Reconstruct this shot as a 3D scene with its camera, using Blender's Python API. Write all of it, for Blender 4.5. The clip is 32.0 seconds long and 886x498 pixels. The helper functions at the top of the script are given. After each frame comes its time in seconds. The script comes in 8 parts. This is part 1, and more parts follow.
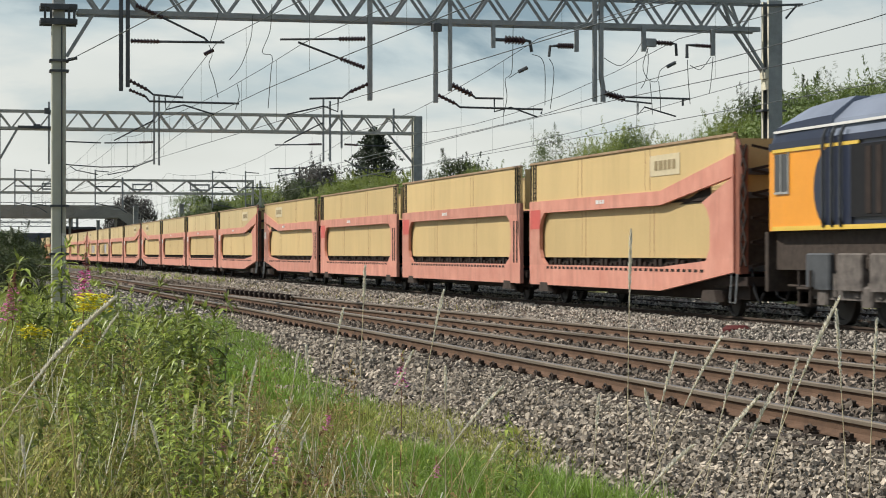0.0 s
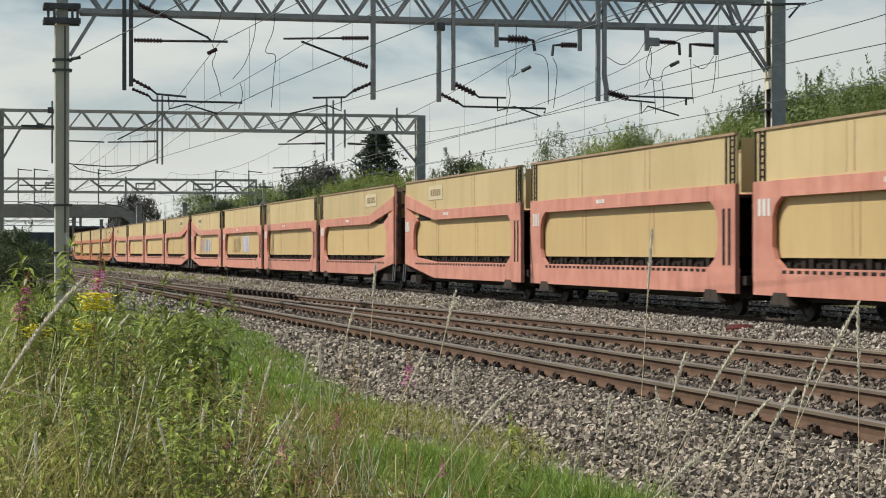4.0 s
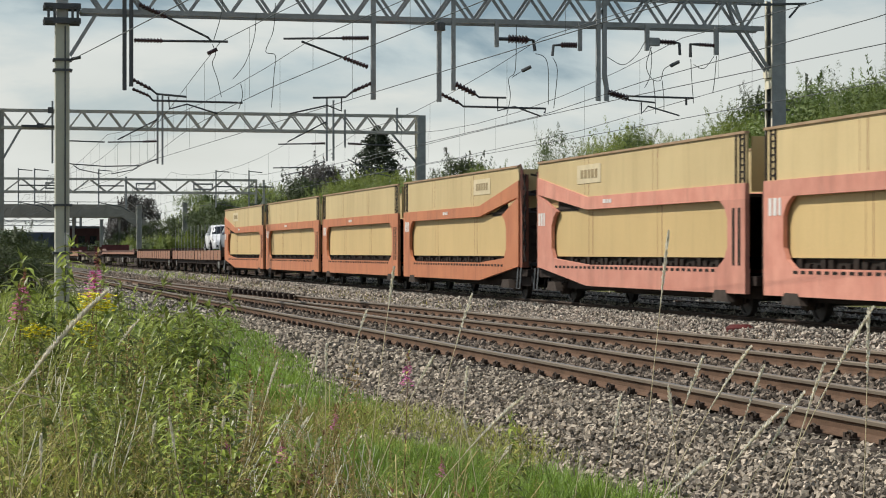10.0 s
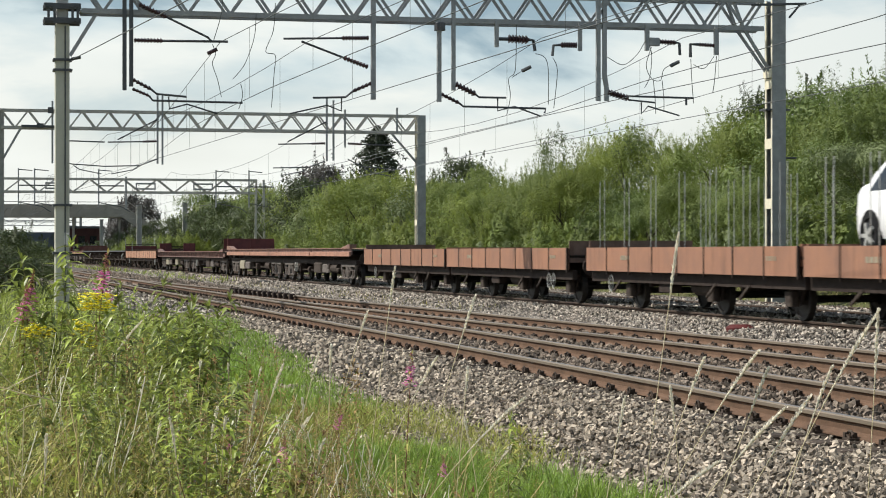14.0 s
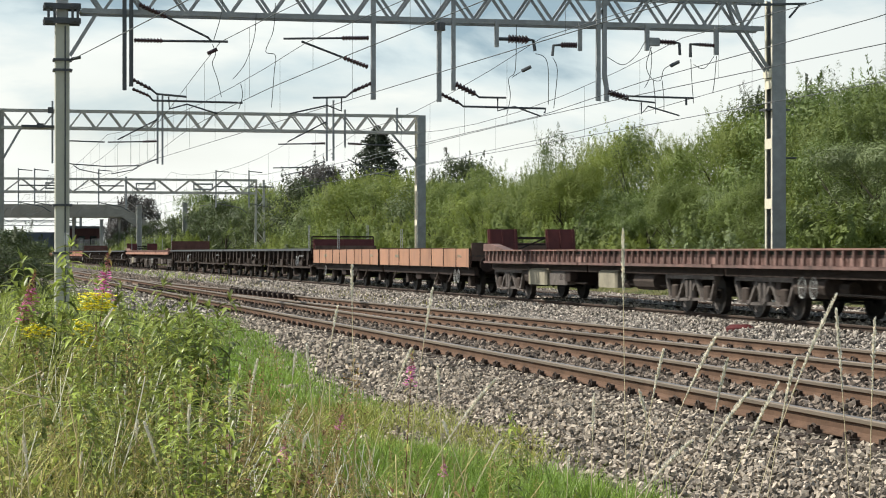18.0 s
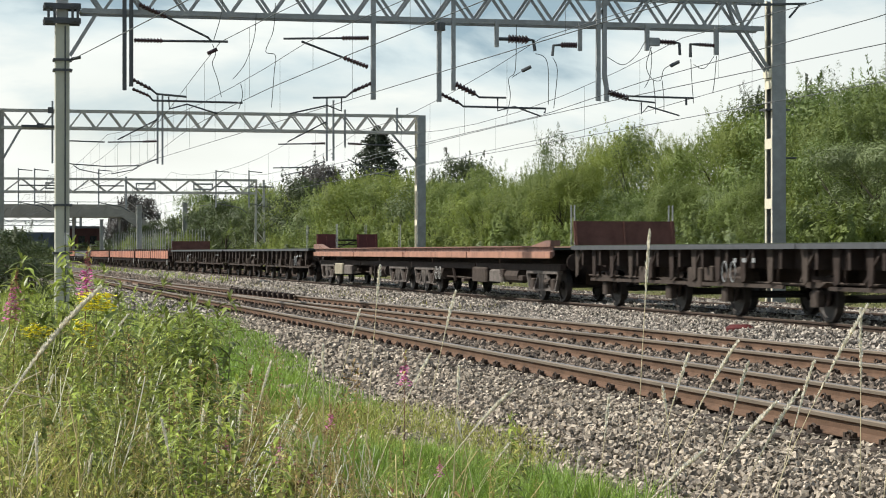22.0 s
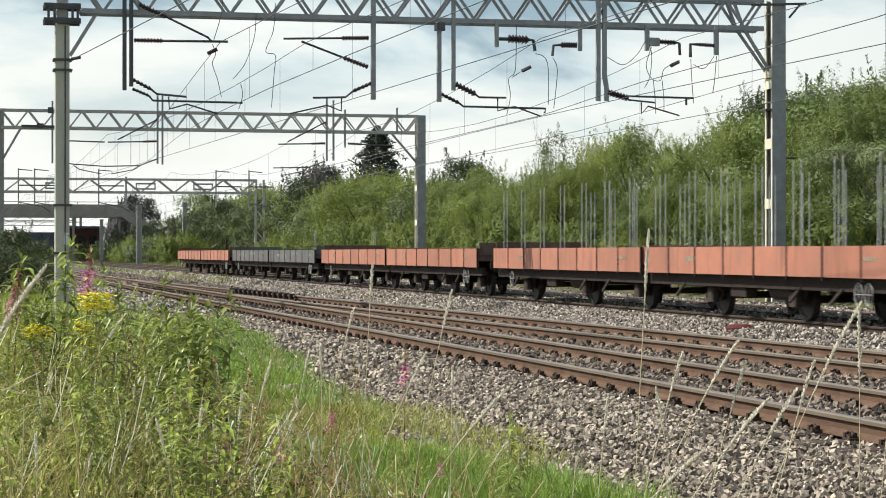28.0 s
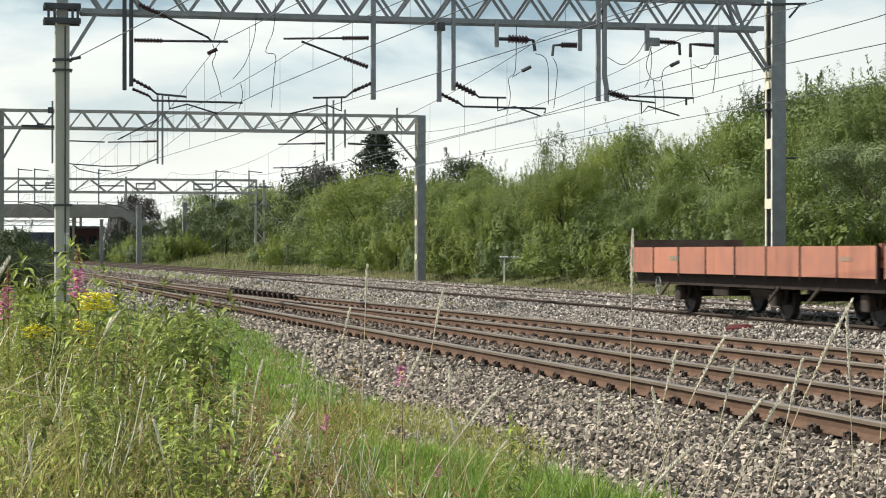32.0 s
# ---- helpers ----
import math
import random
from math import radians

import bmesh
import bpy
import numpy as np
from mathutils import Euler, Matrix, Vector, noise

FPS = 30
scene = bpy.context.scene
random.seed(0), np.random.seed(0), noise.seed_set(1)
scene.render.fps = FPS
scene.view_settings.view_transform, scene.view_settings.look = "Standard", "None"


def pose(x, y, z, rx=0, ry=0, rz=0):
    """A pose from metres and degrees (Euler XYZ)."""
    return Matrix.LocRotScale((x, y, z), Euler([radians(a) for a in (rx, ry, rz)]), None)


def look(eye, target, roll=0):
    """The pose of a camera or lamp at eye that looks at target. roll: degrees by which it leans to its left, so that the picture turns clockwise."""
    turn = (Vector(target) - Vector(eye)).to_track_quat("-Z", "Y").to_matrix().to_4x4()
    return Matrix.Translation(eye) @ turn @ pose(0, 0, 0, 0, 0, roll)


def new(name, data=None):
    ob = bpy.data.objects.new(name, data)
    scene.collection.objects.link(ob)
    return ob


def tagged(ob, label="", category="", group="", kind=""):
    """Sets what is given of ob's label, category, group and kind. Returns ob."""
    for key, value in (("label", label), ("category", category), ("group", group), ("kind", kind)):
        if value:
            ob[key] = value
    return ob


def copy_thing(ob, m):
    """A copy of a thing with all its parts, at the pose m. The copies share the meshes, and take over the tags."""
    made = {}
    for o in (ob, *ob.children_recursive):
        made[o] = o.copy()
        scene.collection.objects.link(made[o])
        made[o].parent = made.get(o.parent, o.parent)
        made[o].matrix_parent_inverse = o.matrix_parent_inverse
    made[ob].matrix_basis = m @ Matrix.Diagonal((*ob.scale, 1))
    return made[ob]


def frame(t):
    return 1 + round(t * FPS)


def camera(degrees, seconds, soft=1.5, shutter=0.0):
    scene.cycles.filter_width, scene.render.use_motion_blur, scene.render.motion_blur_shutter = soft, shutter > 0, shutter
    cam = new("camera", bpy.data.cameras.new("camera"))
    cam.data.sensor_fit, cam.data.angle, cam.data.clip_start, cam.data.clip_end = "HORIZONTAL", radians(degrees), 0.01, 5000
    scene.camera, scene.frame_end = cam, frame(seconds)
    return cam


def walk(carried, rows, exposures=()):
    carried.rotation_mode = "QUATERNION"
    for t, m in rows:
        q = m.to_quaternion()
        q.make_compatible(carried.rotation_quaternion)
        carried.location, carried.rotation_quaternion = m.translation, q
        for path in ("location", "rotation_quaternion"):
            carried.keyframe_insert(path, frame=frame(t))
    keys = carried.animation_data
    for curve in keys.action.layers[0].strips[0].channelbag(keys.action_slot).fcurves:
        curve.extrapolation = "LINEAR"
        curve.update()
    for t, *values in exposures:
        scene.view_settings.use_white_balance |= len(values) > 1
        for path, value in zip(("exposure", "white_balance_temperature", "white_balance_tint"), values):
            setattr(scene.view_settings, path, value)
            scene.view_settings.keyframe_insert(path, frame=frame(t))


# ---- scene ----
# World: tracks run along +Y, X is the distance to the right of the camera, z = 0 is the rail head.
CAM_H = 1.25
YAW = 13.33          # the camera looks this far to the right of the track direction
PITCH = 0.093


def aim(dx=0.0, dy=0.0):
    """The camera's pose, turned by small angles (degrees) to the right and upwards."""
    return pose(0, 0, CAM_H, 90 + PITCH + dy, 0, -(YAW + dx))


cam = camera(23.93, 32.0, soft=1.0, shutter=0.15)
walk(cam, [(0.0, aim(0.093, 0.022)), (0.25, aim(0.05, 0.008)), (0.5, aim(0.025)), (1.0, aim(0.018)), (3.5, aim(0.008)), (6.0, aim()), (32.0, aim())],
     exposures=[(0.0, -0.02), (1.0, -0.10), (3.0, -0.14), (6.0, -0.15), (9.0, -0.10), (12.0, -0.01), (14.0, 0.24), (17.0, 0.34), (19.0, 0.34), (32.0, 0.35)])

# ---- light ----
world = bpy.data.worlds.new("sky_world")
scene.world = world
world.use_nodes = True
SUN_EL, SUN_AZ = 50.0, 288.0     # azimuth clockwise from +Y: the sun stands to the left, a little ahead


def build_world():
    nt = world.node_tree
    nt.nodes.clear()
    out = nt.nodes.new("ShaderNodeOutputWorld")
    sky = nt.nodes.new("ShaderNodeTexSky")
    sky.sky_type, sky.sun_disc = "NISHITA", False
    sky.sun_elevation, sky.sun_rotation = radians(SUN_EL), radians(SUN_AZ)
    sky.air_density, sky.dust_density, sky.ozone_density = 1.0, 1.5, 1.0
    bsky = nt.nodes.new("ShaderNodeBackground")
    nt.links.new(sky.outputs[0], bsky.inputs[0])
    bsky.inputs[1].default_value = 0.10
    # broken cloud decks: flat layers seen at a low angle
    tc = nt.nodes.new("ShaderNodeTexCoord")
    mp = nt.nodes.new("ShaderNodeMapping")
    mp.inputs["Scale"].default_value = (2.8, 2.8, 8.5)
    mp.inputs["Location"].default_value = (0.35, 0.1, 0.62)
    mp.inputs["Rotation"].default_value = (0, 0, radians(-3.9))
    nt.links.new(tc.outputs["Generated"], mp.inputs[0])
    n1 = nt.nodes.new("ShaderNodeTexNoise")
    n1.inputs["Scale"].default_value, n1.inputs["Detail"].default_value = 2.1, 8.0
    n1.inputs["Roughness"].default_value = 0.52
    n1.inputs["Distortion"].default_value = 0.25
    nt.links.new(mp.outputs[0], n1.inputs[0])
    ramp = nt.nodes.new("ShaderNodeValToRGB")
    e = ramp.color_ramp.elements
    e[0].position, e[0].color = 0.37, (0.32, 0.44, 0.51, 1)
    e[1].position, e[1].color = 0.57, (0.92, 0.95, 0.90, 1)
    m = ramp.color_ramp.elements.new(0.45)
    m.color = (0.65, 0.755, 0.775, 1)
    # cloud bases are greyer higher up, the haze towards the horizon is white
    sep0 = nt.nodes.new("ShaderNodeSeparateXYZ")
    nt.links.new(tc.outputs["Generated"], sep0.inputs[0])
    haze = nt.nodes.new("ShaderNodeMapRange")
    haze.inputs[1].default_value, haze.inputs[2].default_value = 0.045, 0.118
    haze.inputs[3].default_value, haze.inputs[4].default_value = 0.19, -0.08
    nt.links.new(sep0.outputs[2], haze.inputs[0])
    tot = nt.nodes.new("ShaderNodeMath")
    nt.links.new(n1.outputs[0], tot.inputs[0])
    nt.links.new(haze.outputs[0], tot.inputs[1])
    nt.links.new(tot.outputs[0], ramp.inputs[0])
    bcl = nt.nodes.new("ShaderNodeBackground")
    bcl.inputs[1].default_value = 0.87
    nt.links.new(ramp.outputs[0], bcl.inputs[0])
    n2 = nt.nodes.new("ShaderNodeTexNoise")
    n2.inputs["Scale"].default_value, n2.inputs["Detail"].default_value = 1.1, 5.0
    nt.links.new(mp.outputs[0], n2.inputs[0])
    cover = nt.nodes.new("ShaderNodeMapRange")
    cover.inputs[1].default_value, cover.inputs[2].default_value = 0.36, 0.50
    cover.inputs[3].default_value, cover.inputs[4].default_value = 0.72, 1.0
    nt.links.new(n2.outputs[0], cover.inputs[0])
    # the deck breaks up overhead: blue sky between the clouds
    sep = nt.nodes.new("ShaderNodeSeparateXYZ")
    nt.links.new(tc.outputs["Generated"], sep.inputs[0])
    high = nt.nodes.new("ShaderNodeMapRange")
    high.inputs[1].default_value, high.inputs[2].default_value = 0.12, 0.55
    high.inputs[3].default_value, high.inputs[4].default_value = 1.0, 0.22
    nt.links.new(sep.outputs[2], high.inputs[0])
    both = nt.nodes.new("ShaderNodeMath")
    both.operation = "MULTIPLY"
    nt.links.new(cover.outputs[0], both.inputs[0])
    nt.links.new(high.outputs[0], both.inputs[1])
    # and the deck thins out away from the line
    thin = nt.nodes.new("ShaderNodeMapRange")
    thin.inputs[1].default_value, thin.inputs[2].default_value = 0.24, 0.46
    thin.inputs[3].default_value, thin.inputs[4].default_value = 1.0, 0.7
    nt.links.new(sep.outputs[0], thin.inputs[0])
    veil = nt.nodes.new("ShaderNodeMath")
    veil.operation = "MULTIPLY"
    nt.links.new(both.outputs[0], veil.inputs[0])
    nt.links.new(thin.outputs[0], veil.inputs[1])
    mix = nt.nodes.new("ShaderNodeMixShader")
    nt.links.new(veil.outputs[0], mix.inputs[0])
    nt.links.new(bsky.outputs[0], mix.inputs[1])
    nt.links.new(bcl.outputs[0], mix.inputs[2])
    nt.links.new(mix.outputs[0], out.inputs[0])


build_world()
sun = new("sun", bpy.data.lights.new("sun", "SUN"))
sun.data.energy, sun.data.angle, sun.data.color = 4.6, radians(0.6), (1.0, 0.96, 0.89)
_az, _el = radians(SUN_AZ), radians(SUN_EL)
_to_sun = Vector((math.sin(_az) * math.cos(_el), math.cos(_az) * math.cos(_el), math.sin(_el)))
sun.matrix_world = look(_to_sun * 50, (0, 0, 0))
scene.view_settings.exposure = 0.0


# ---- materials ----
def mat(name, col, rough=0.7, metal=0.0, var=0.25, scale=6.0, col2=None, bump=0.0, bscale=40.0, rnd=0.0, island=0.0, trans=0.0, stretch=(1, 1, 1), fine=0.12, streak=0.0):
    """A surface with stains at one scale, grain at a finer one, relief, and a drift from piece to piece."""
    m = bpy.data.materials.new(name)
    m.use_nodes = True
    nt = m.node_tree
    b = nt.nodes["Principled BSDF"]
    b.inputs["Roughness"].default_value, b.inputs["Metallic"].default_value = rough, metal
    if rough >= 0.8:
        b.inputs["Specular IOR Level"].default_value = 0.2
    if col2 is None:
        col2 = tuple(c * (1 - var) for c in col)
    tc = nt.nodes.new("ShaderNodeTexCoord")
    mp = nt.nodes.new("ShaderNodeMapping")
    mp.inputs["Scale"].default_value = stretch
    nt.links.new(tc.outputs["Object"], mp.inputs[0])
    n1 = nt.nodes.new("ShaderNodeTexNoise")
    n1.inputs["Scale"].default_value, n1.inputs["Detail"].default_value, n1.inputs["Roughness"].default_value = scale, 6, 0.62
    nt.links.new(mp.outputs[0], n1.inputs[0])
    mr = nt.nodes.new("ShaderNodeMapRange")
    mr.inputs[1].default_value, mr.inputs[2].default_value = 0.32, 0.68
    nt.links.new(n1.outputs[0], mr.inputs[0])
    mx = nt.nodes.new("ShaderNodeMix")
    mx.data_type = "RGBA"
    mx.inputs[6].default_value, mx.inputs[7].default_value = (*col, 1), (*col2, 1)
    nt.links.new(mr.outputs[0], mx.inputs[0])
    last = mx.outputs[2]
    n2 = nt.nodes.new("ShaderNodeTexNoise")
    n2.inputs["Scale"].default_value, n2.inputs["Detail"].default_value = bscale, 4
    nt.links.new(tc.outputs["Object"], n2.inputs[0])
    add = nt.nodes.new("ShaderNodeMath")
    add.operation = "MULTIPLY_ADD"
    add.inputs[1].default_value, add.inputs[2].default_value = 2 * fine, 1 - fine
    nt.links.new(n2.outputs[0], add.inputs[0])
    val = add.outputs[0]
    for amount, node, sock in ((rnd, "ShaderNodeObjectInfo", "Random"), (island, "ShaderNodeNewGeometry", "Random Per Island")):
        if amount:
            r = nt.nodes.new(node)
            ma = nt.nodes.new("ShaderNodeMath")
            ma.operation = "MULTIPLY_ADD"
            ma.inputs[1].default_value, ma.inputs[2].default_value = 2 * amount, 1 - amount
            nt.links.new(r.outputs[sock], ma.inputs[0])
            mu = nt.nodes.new("ShaderNodeMath")
            mu.operation = "MULTIPLY"
            nt.links.new(val, mu.inputs[0])
            nt.links.new(ma.outputs[0], mu.inputs[1])
            val = mu.outputs[0]
    if streak:
        # grime that has run down the side
        ms = nt.nodes.new("ShaderNodeMapping")
        ms.inputs["Scale"].default_value = (1.5, 1.5, 0.16)
        nt.links.new(tc.outputs["Object"], ms.inputs[0])
        ns = nt.nodes.new("ShaderNodeTexNoise")
        ns.inputs["Scale"].default_value, ns.inputs["Detail"].default_value, ns.inputs["Roughness"].default_value = 1.6, 7, 0.7
        nt.links.new(ms.outputs[0], ns.inputs[0])
        rs = nt.nodes.new("ShaderNodeMapRange")
        rs.inputs[1].default_value, rs.inputs[2].default_value, rs.inputs[3].default_value, rs.inputs[4].default_value = 0.50, 0.72, 1.0, 1.0 - streak
        nt.links.new(ns.outputs[0], rs.inputs[0])
        mg = nt.nodes.new("ShaderNodeMath")
        mg.operation = "MULTIPLY"
        nt.links.new(val, mg.inputs[0])
        nt.links.new(rs.outputs[0], mg.inputs[1])
        val = mg.outputs[0]
    sc = nt.nodes.new("ShaderNodeVectorMath")
    sc.operation = "SCALE"
    nt.links.new(last, sc.inputs[0])
    nt.links.new(val, sc.inputs["Scale"])
    nt.links.new(sc.outputs[0], b.inputs["Base Color"])
    if bump:
        bp = nt.nodes.new("ShaderNodeBump")
        bp.inputs["Strength"].default_value, bp.inputs["Distance"].default_value = bump, 0.02
        nt.links.new(n2.outputs[0], bp.inputs["Height"])
        nt.links.new(bp.outputs[0], b.inputs["Normal"])
    if trans:
        tr = nt.nodes.new("ShaderNodeBsdfTranslucent")
        nt.links.new(sc.outputs[0], tr.inputs[0])
        mix = nt.nodes.new("ShaderNodeMixShader")
        mix.inputs[0].default_value = trans
        nt.links.new(b.outputs[0], mix.inputs[1])
        nt.links.new(tr.outputs[0], mix.inputs[2])
        nt.links.new(mix.outputs[0], nt.nodes["Material Output"].inputs[0])
    return m


STEEL = mat("galvanised_steel", (0.35, 0.36, 0.355), 0.55, 0.35, 0.3, 3, bump=0.1)
STEEL_LIGHT = mat("weathered_grey_steel", (0.42, 0.42, 0.39), 0.65, 0.1, 0.25, 2.5, bump=0.1)
# lighter, warmer copy of STEEL for farther gantries: distance haze put into the colour
STEEL_HAZED = mat("weathered_warm_grey_steel", (0.50, 0.485, 0.43), 0.65, 0.1, 0.3, 1.5)
# mast colour raised so its unlit face looks lit; the streaks are stains
MAST_BRIGHTENED = mat("lichen_stained_pale_steel", (0.56, 0.55, 0.46), 0.7, 0.0, 0.3, 1.2, col2=(0.42, 0.42, 0.33), stretch=(1, 1, 0.4), streak=0.3)
STEEL_DARK = mat("dull_dark_steel", (0.10, 0.105, 0.11), 0.6, 0.3, 0.3, 5)
# steel on the masts' sunward side, with the sunlight put into its cream colour
LIT_CREAM = mat("cream_weathered_paint", (0.72, 0.67, 0.50), 0.7, 0, 0.2, 4)
WIRE = mat("weathered_copper_wire", (0.14, 0.15, 0.145), 0.6, 0.5, 0.2, 3)
INSUL = mat("brown_glazed_porcelain", (0.06, 0.026, 0.026), 0.35, 0, 0.2, 20)
RAIL_SIDE = mat("rusty_rail_web", (0.156, 0.094, 0.060), 0.8, 0, 0.4, 3.0, bump=0.3, bscale=60)
RAIL_HEAD = mat("dull_rail_head_side", (0.215, 0.172, 0.125), 0.6, 0.2, 0.3, 5, stretch=(1, 0.15, 1))
# darker copy of the rail sides: weaker light on the far lines, put into colour
RAIL_DARK = mat("grimy_dark_rail_side", (0.085, 0.06, 0.045), 0.85, 0, 0.4, 3.0, bump=0.3, bscale=60)
RAIL_TOP = mat("worn_rail_head", (0.30, 0.26, 0.22), 0.42, 0.7, 0.3, 4, stretch=(1, 0.1, 1))
SLEEPER = mat("weathered_timber_sleeper", (0.075, 0.058, 0.045), 0.9, 0, 0.4, 5, bump=0.4, rnd=0.25, stretch=(1, 6, 1))
CHAIR = mat("dark_rusty_fastening", (0.062, 0.046, 0.035), 0.85, 0, 0.4, 14, rnd=0.25)
# paler, greyer copy of STONE: the farther ballast's brighter look is in the colour
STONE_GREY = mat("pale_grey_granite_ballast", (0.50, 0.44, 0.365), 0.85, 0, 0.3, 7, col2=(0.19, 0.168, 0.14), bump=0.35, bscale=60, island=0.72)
STONE = mat("grey_brown_granite_ballast", (0.47, 0.40, 0.312), 0.85, 0, 0.3, 7, col2=(0.16, 0.135, 0.104), bump=0.35, bscale=90, island=0.72)
DIRTY_STONE = mat("rust_stained_ballast", (0.27, 0.215, 0.165), 0.9, 0, 0.3, 7, col2=(0.145, 0.12, 0.095), bump=0.35, bscale=90, island=0.7)
# near-black: shade in the gaps between loose stones is put into this colour
GAP_DARK_BED = mat("ballast_bed", (0.045, 0.039, 0.033), 0.95, 0, 0.5, 12, bump=0.9, bscale=22, fine=0.45)
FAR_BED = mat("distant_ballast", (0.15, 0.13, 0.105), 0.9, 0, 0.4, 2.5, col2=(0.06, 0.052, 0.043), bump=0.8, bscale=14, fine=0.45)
SOIL = mat("grassy_soil", (0.055, 0.07, 0.022), 0.95, 0, 0.4, 0.6, col2=(0.14, 0.12, 0.055), bump=0.5, bscale=9, fine=0.3)
YELLOW_PANEL = mat("faded_buff_panel", (0.63, 0.455, 0.205), 0.6, 0, 0.14, 0.5, col2=(0.55, 0.40, 0.18), bump=0.05, rnd=0.08, stretch=(1, 1, 0.6), streak=0.09)
BUFF_PALE = mat("bleached_buff_panel", (0.59, 0.46, 0.235), 0.65, 0, 0.16, 0.5, col2=(0.51, 0.39, 0.195), bump=0.05, rnd=0.08, stretch=(1, 1, 0.6), streak=0.12)
PALE_RIM = mat("rust_stained_buff_edge", (0.40, 0.29, 0.17), 0.75, 0, 0.3, 2.5, col2=(0.26, 0.15, 0.09), fine=0.25)
ORANGE = mat("faded_salmon_paint", (0.66, 0.305, 0.22), 0.6, 0, 0.2, 1.6, col2=(0.55, 0.225, 0.16), bump=0.05, rnd=0.07, streak=0.26)
ORANGE2 = mat("faded_orange_paint", (0.53, 0.205, 0.095), 0.6, 0, 0.2, 1.1, col2=(0.45, 0.16, 0.075), bump=0.05, streak=0.36)
ORANGE_FLAT = mat("faded_brick_orange_paint", (0.46, 0.185, 0.11), 0.65, 0, 0.25, 1.4, col2=(0.34, 0.15, 0.10), bump=0.05, rnd=0.12, streak=0.42)
PINK = mat("faded_pinkish_brown_paint", (0.29, 0.155, 0.11), 0.7, 0, 0.3, 2.0, col2=(0.17, 0.10, 0.075), streak=0.5)
PINK_DARK = mat("dark_rusty_pink_paint", (0.22, 0.125, 0.10), 0.75, 0, 0.3, 2.0, col2=(0.085, 0.055, 0.045), streak=0.5)
TAN_FLAT = mat("faded_tan_orange_paint", (0.43, 0.225, 0.13), 0.65, 0, 0.25, 1.4, col2=(0.33, 0.175, 0.11), bump=0.05, rnd=0.1, streak=0.42)
ORANGE_BROWN = mat("faded_brown_orange_paint", (0.34, 0.165, 0.095), 0.65, 0, 0.3, 1.4, col2=(0.25, 0.13, 0.085), bump=0.05, streak=0.42)
BOX_CREAM = mat("grimy_cream_paint", (0.38, 0.34, 0.24), 0.75, 0, 0.4, 3, streak=0.4)
GREY_FLAT = mat("slate_grey_paint", (0.135, 0.13, 0.12), 0.6, 0, 0.25, 1.5, streak=0.45)
PINK_LIGHT = mat("faded_salmon_beam_paint", (0.44, 0.225, 0.15), 0.65, 0, 0.3, 2.0, col2=(0.30, 0.15, 0.10), streak=0.5)
RIB_WEB = mat("rusty_pink_beam_web", (0.34, 0.205, 0.165), 0.75, 0, 0.35, 2.0, col2=(0.17, 0.105, 0.085), streak=0.5)
RUSTY = mat("rusty_brown_ramp_plate", (0.155, 0.072, 0.055), 0.8, 0, 0.4, 2.5)
BOARD = mat("grimy_brown_end_board", (0.19, 0.125, 0.095), 0.8, 0, 0.4, 3, streak=0.4)
BOGIE = mat("dusty_grey_bogie_frame", (0.19, 0.165, 0.145), 0.8, 0.1, 0.5, 6)
RED_PATCH = mat("fresh_red_touch_up_paint", (0.62, 0.11, 0.09), 0.55, 0, 0.15, 2)
MAROON = mat("maroon_rusty_plate", (0.13, 0.03, 0.026), 0.75, 0, 0.35, 2.5, rnd=0.1)
CHASSIS = mat("grimy_black_underframe", (0.046, 0.033, 0.027), 0.8, 0, 0.4, 5)
GRIME = mat("grimy_brown_running_gear", (0.082, 0.064, 0.052), 0.8, 0.1, 0.45, 7)
WHEEL = mat("dark_wheel_steel", (0.05, 0.043, 0.038), 0.6, 0.4, 0.35, 6)
DECK_GREEN = mat("dark_green_grey_deck", (0.065, 0.075, 0.062), 0.8, 0, 0.3, 2)
WHITE = mat("dirty_white_paint", (0.75, 0.73, 0.68), 0.6, 0, 0.15, 3)
GLASS_DARK = mat("dark_tinted_glass", (0.012, 0.014, 0.017), 0.08, 0, 0.1, 3)
RUBBER = mat("black_rubber", (0.018, 0.018, 0.019), 0.85, 0, 0.2, 8)


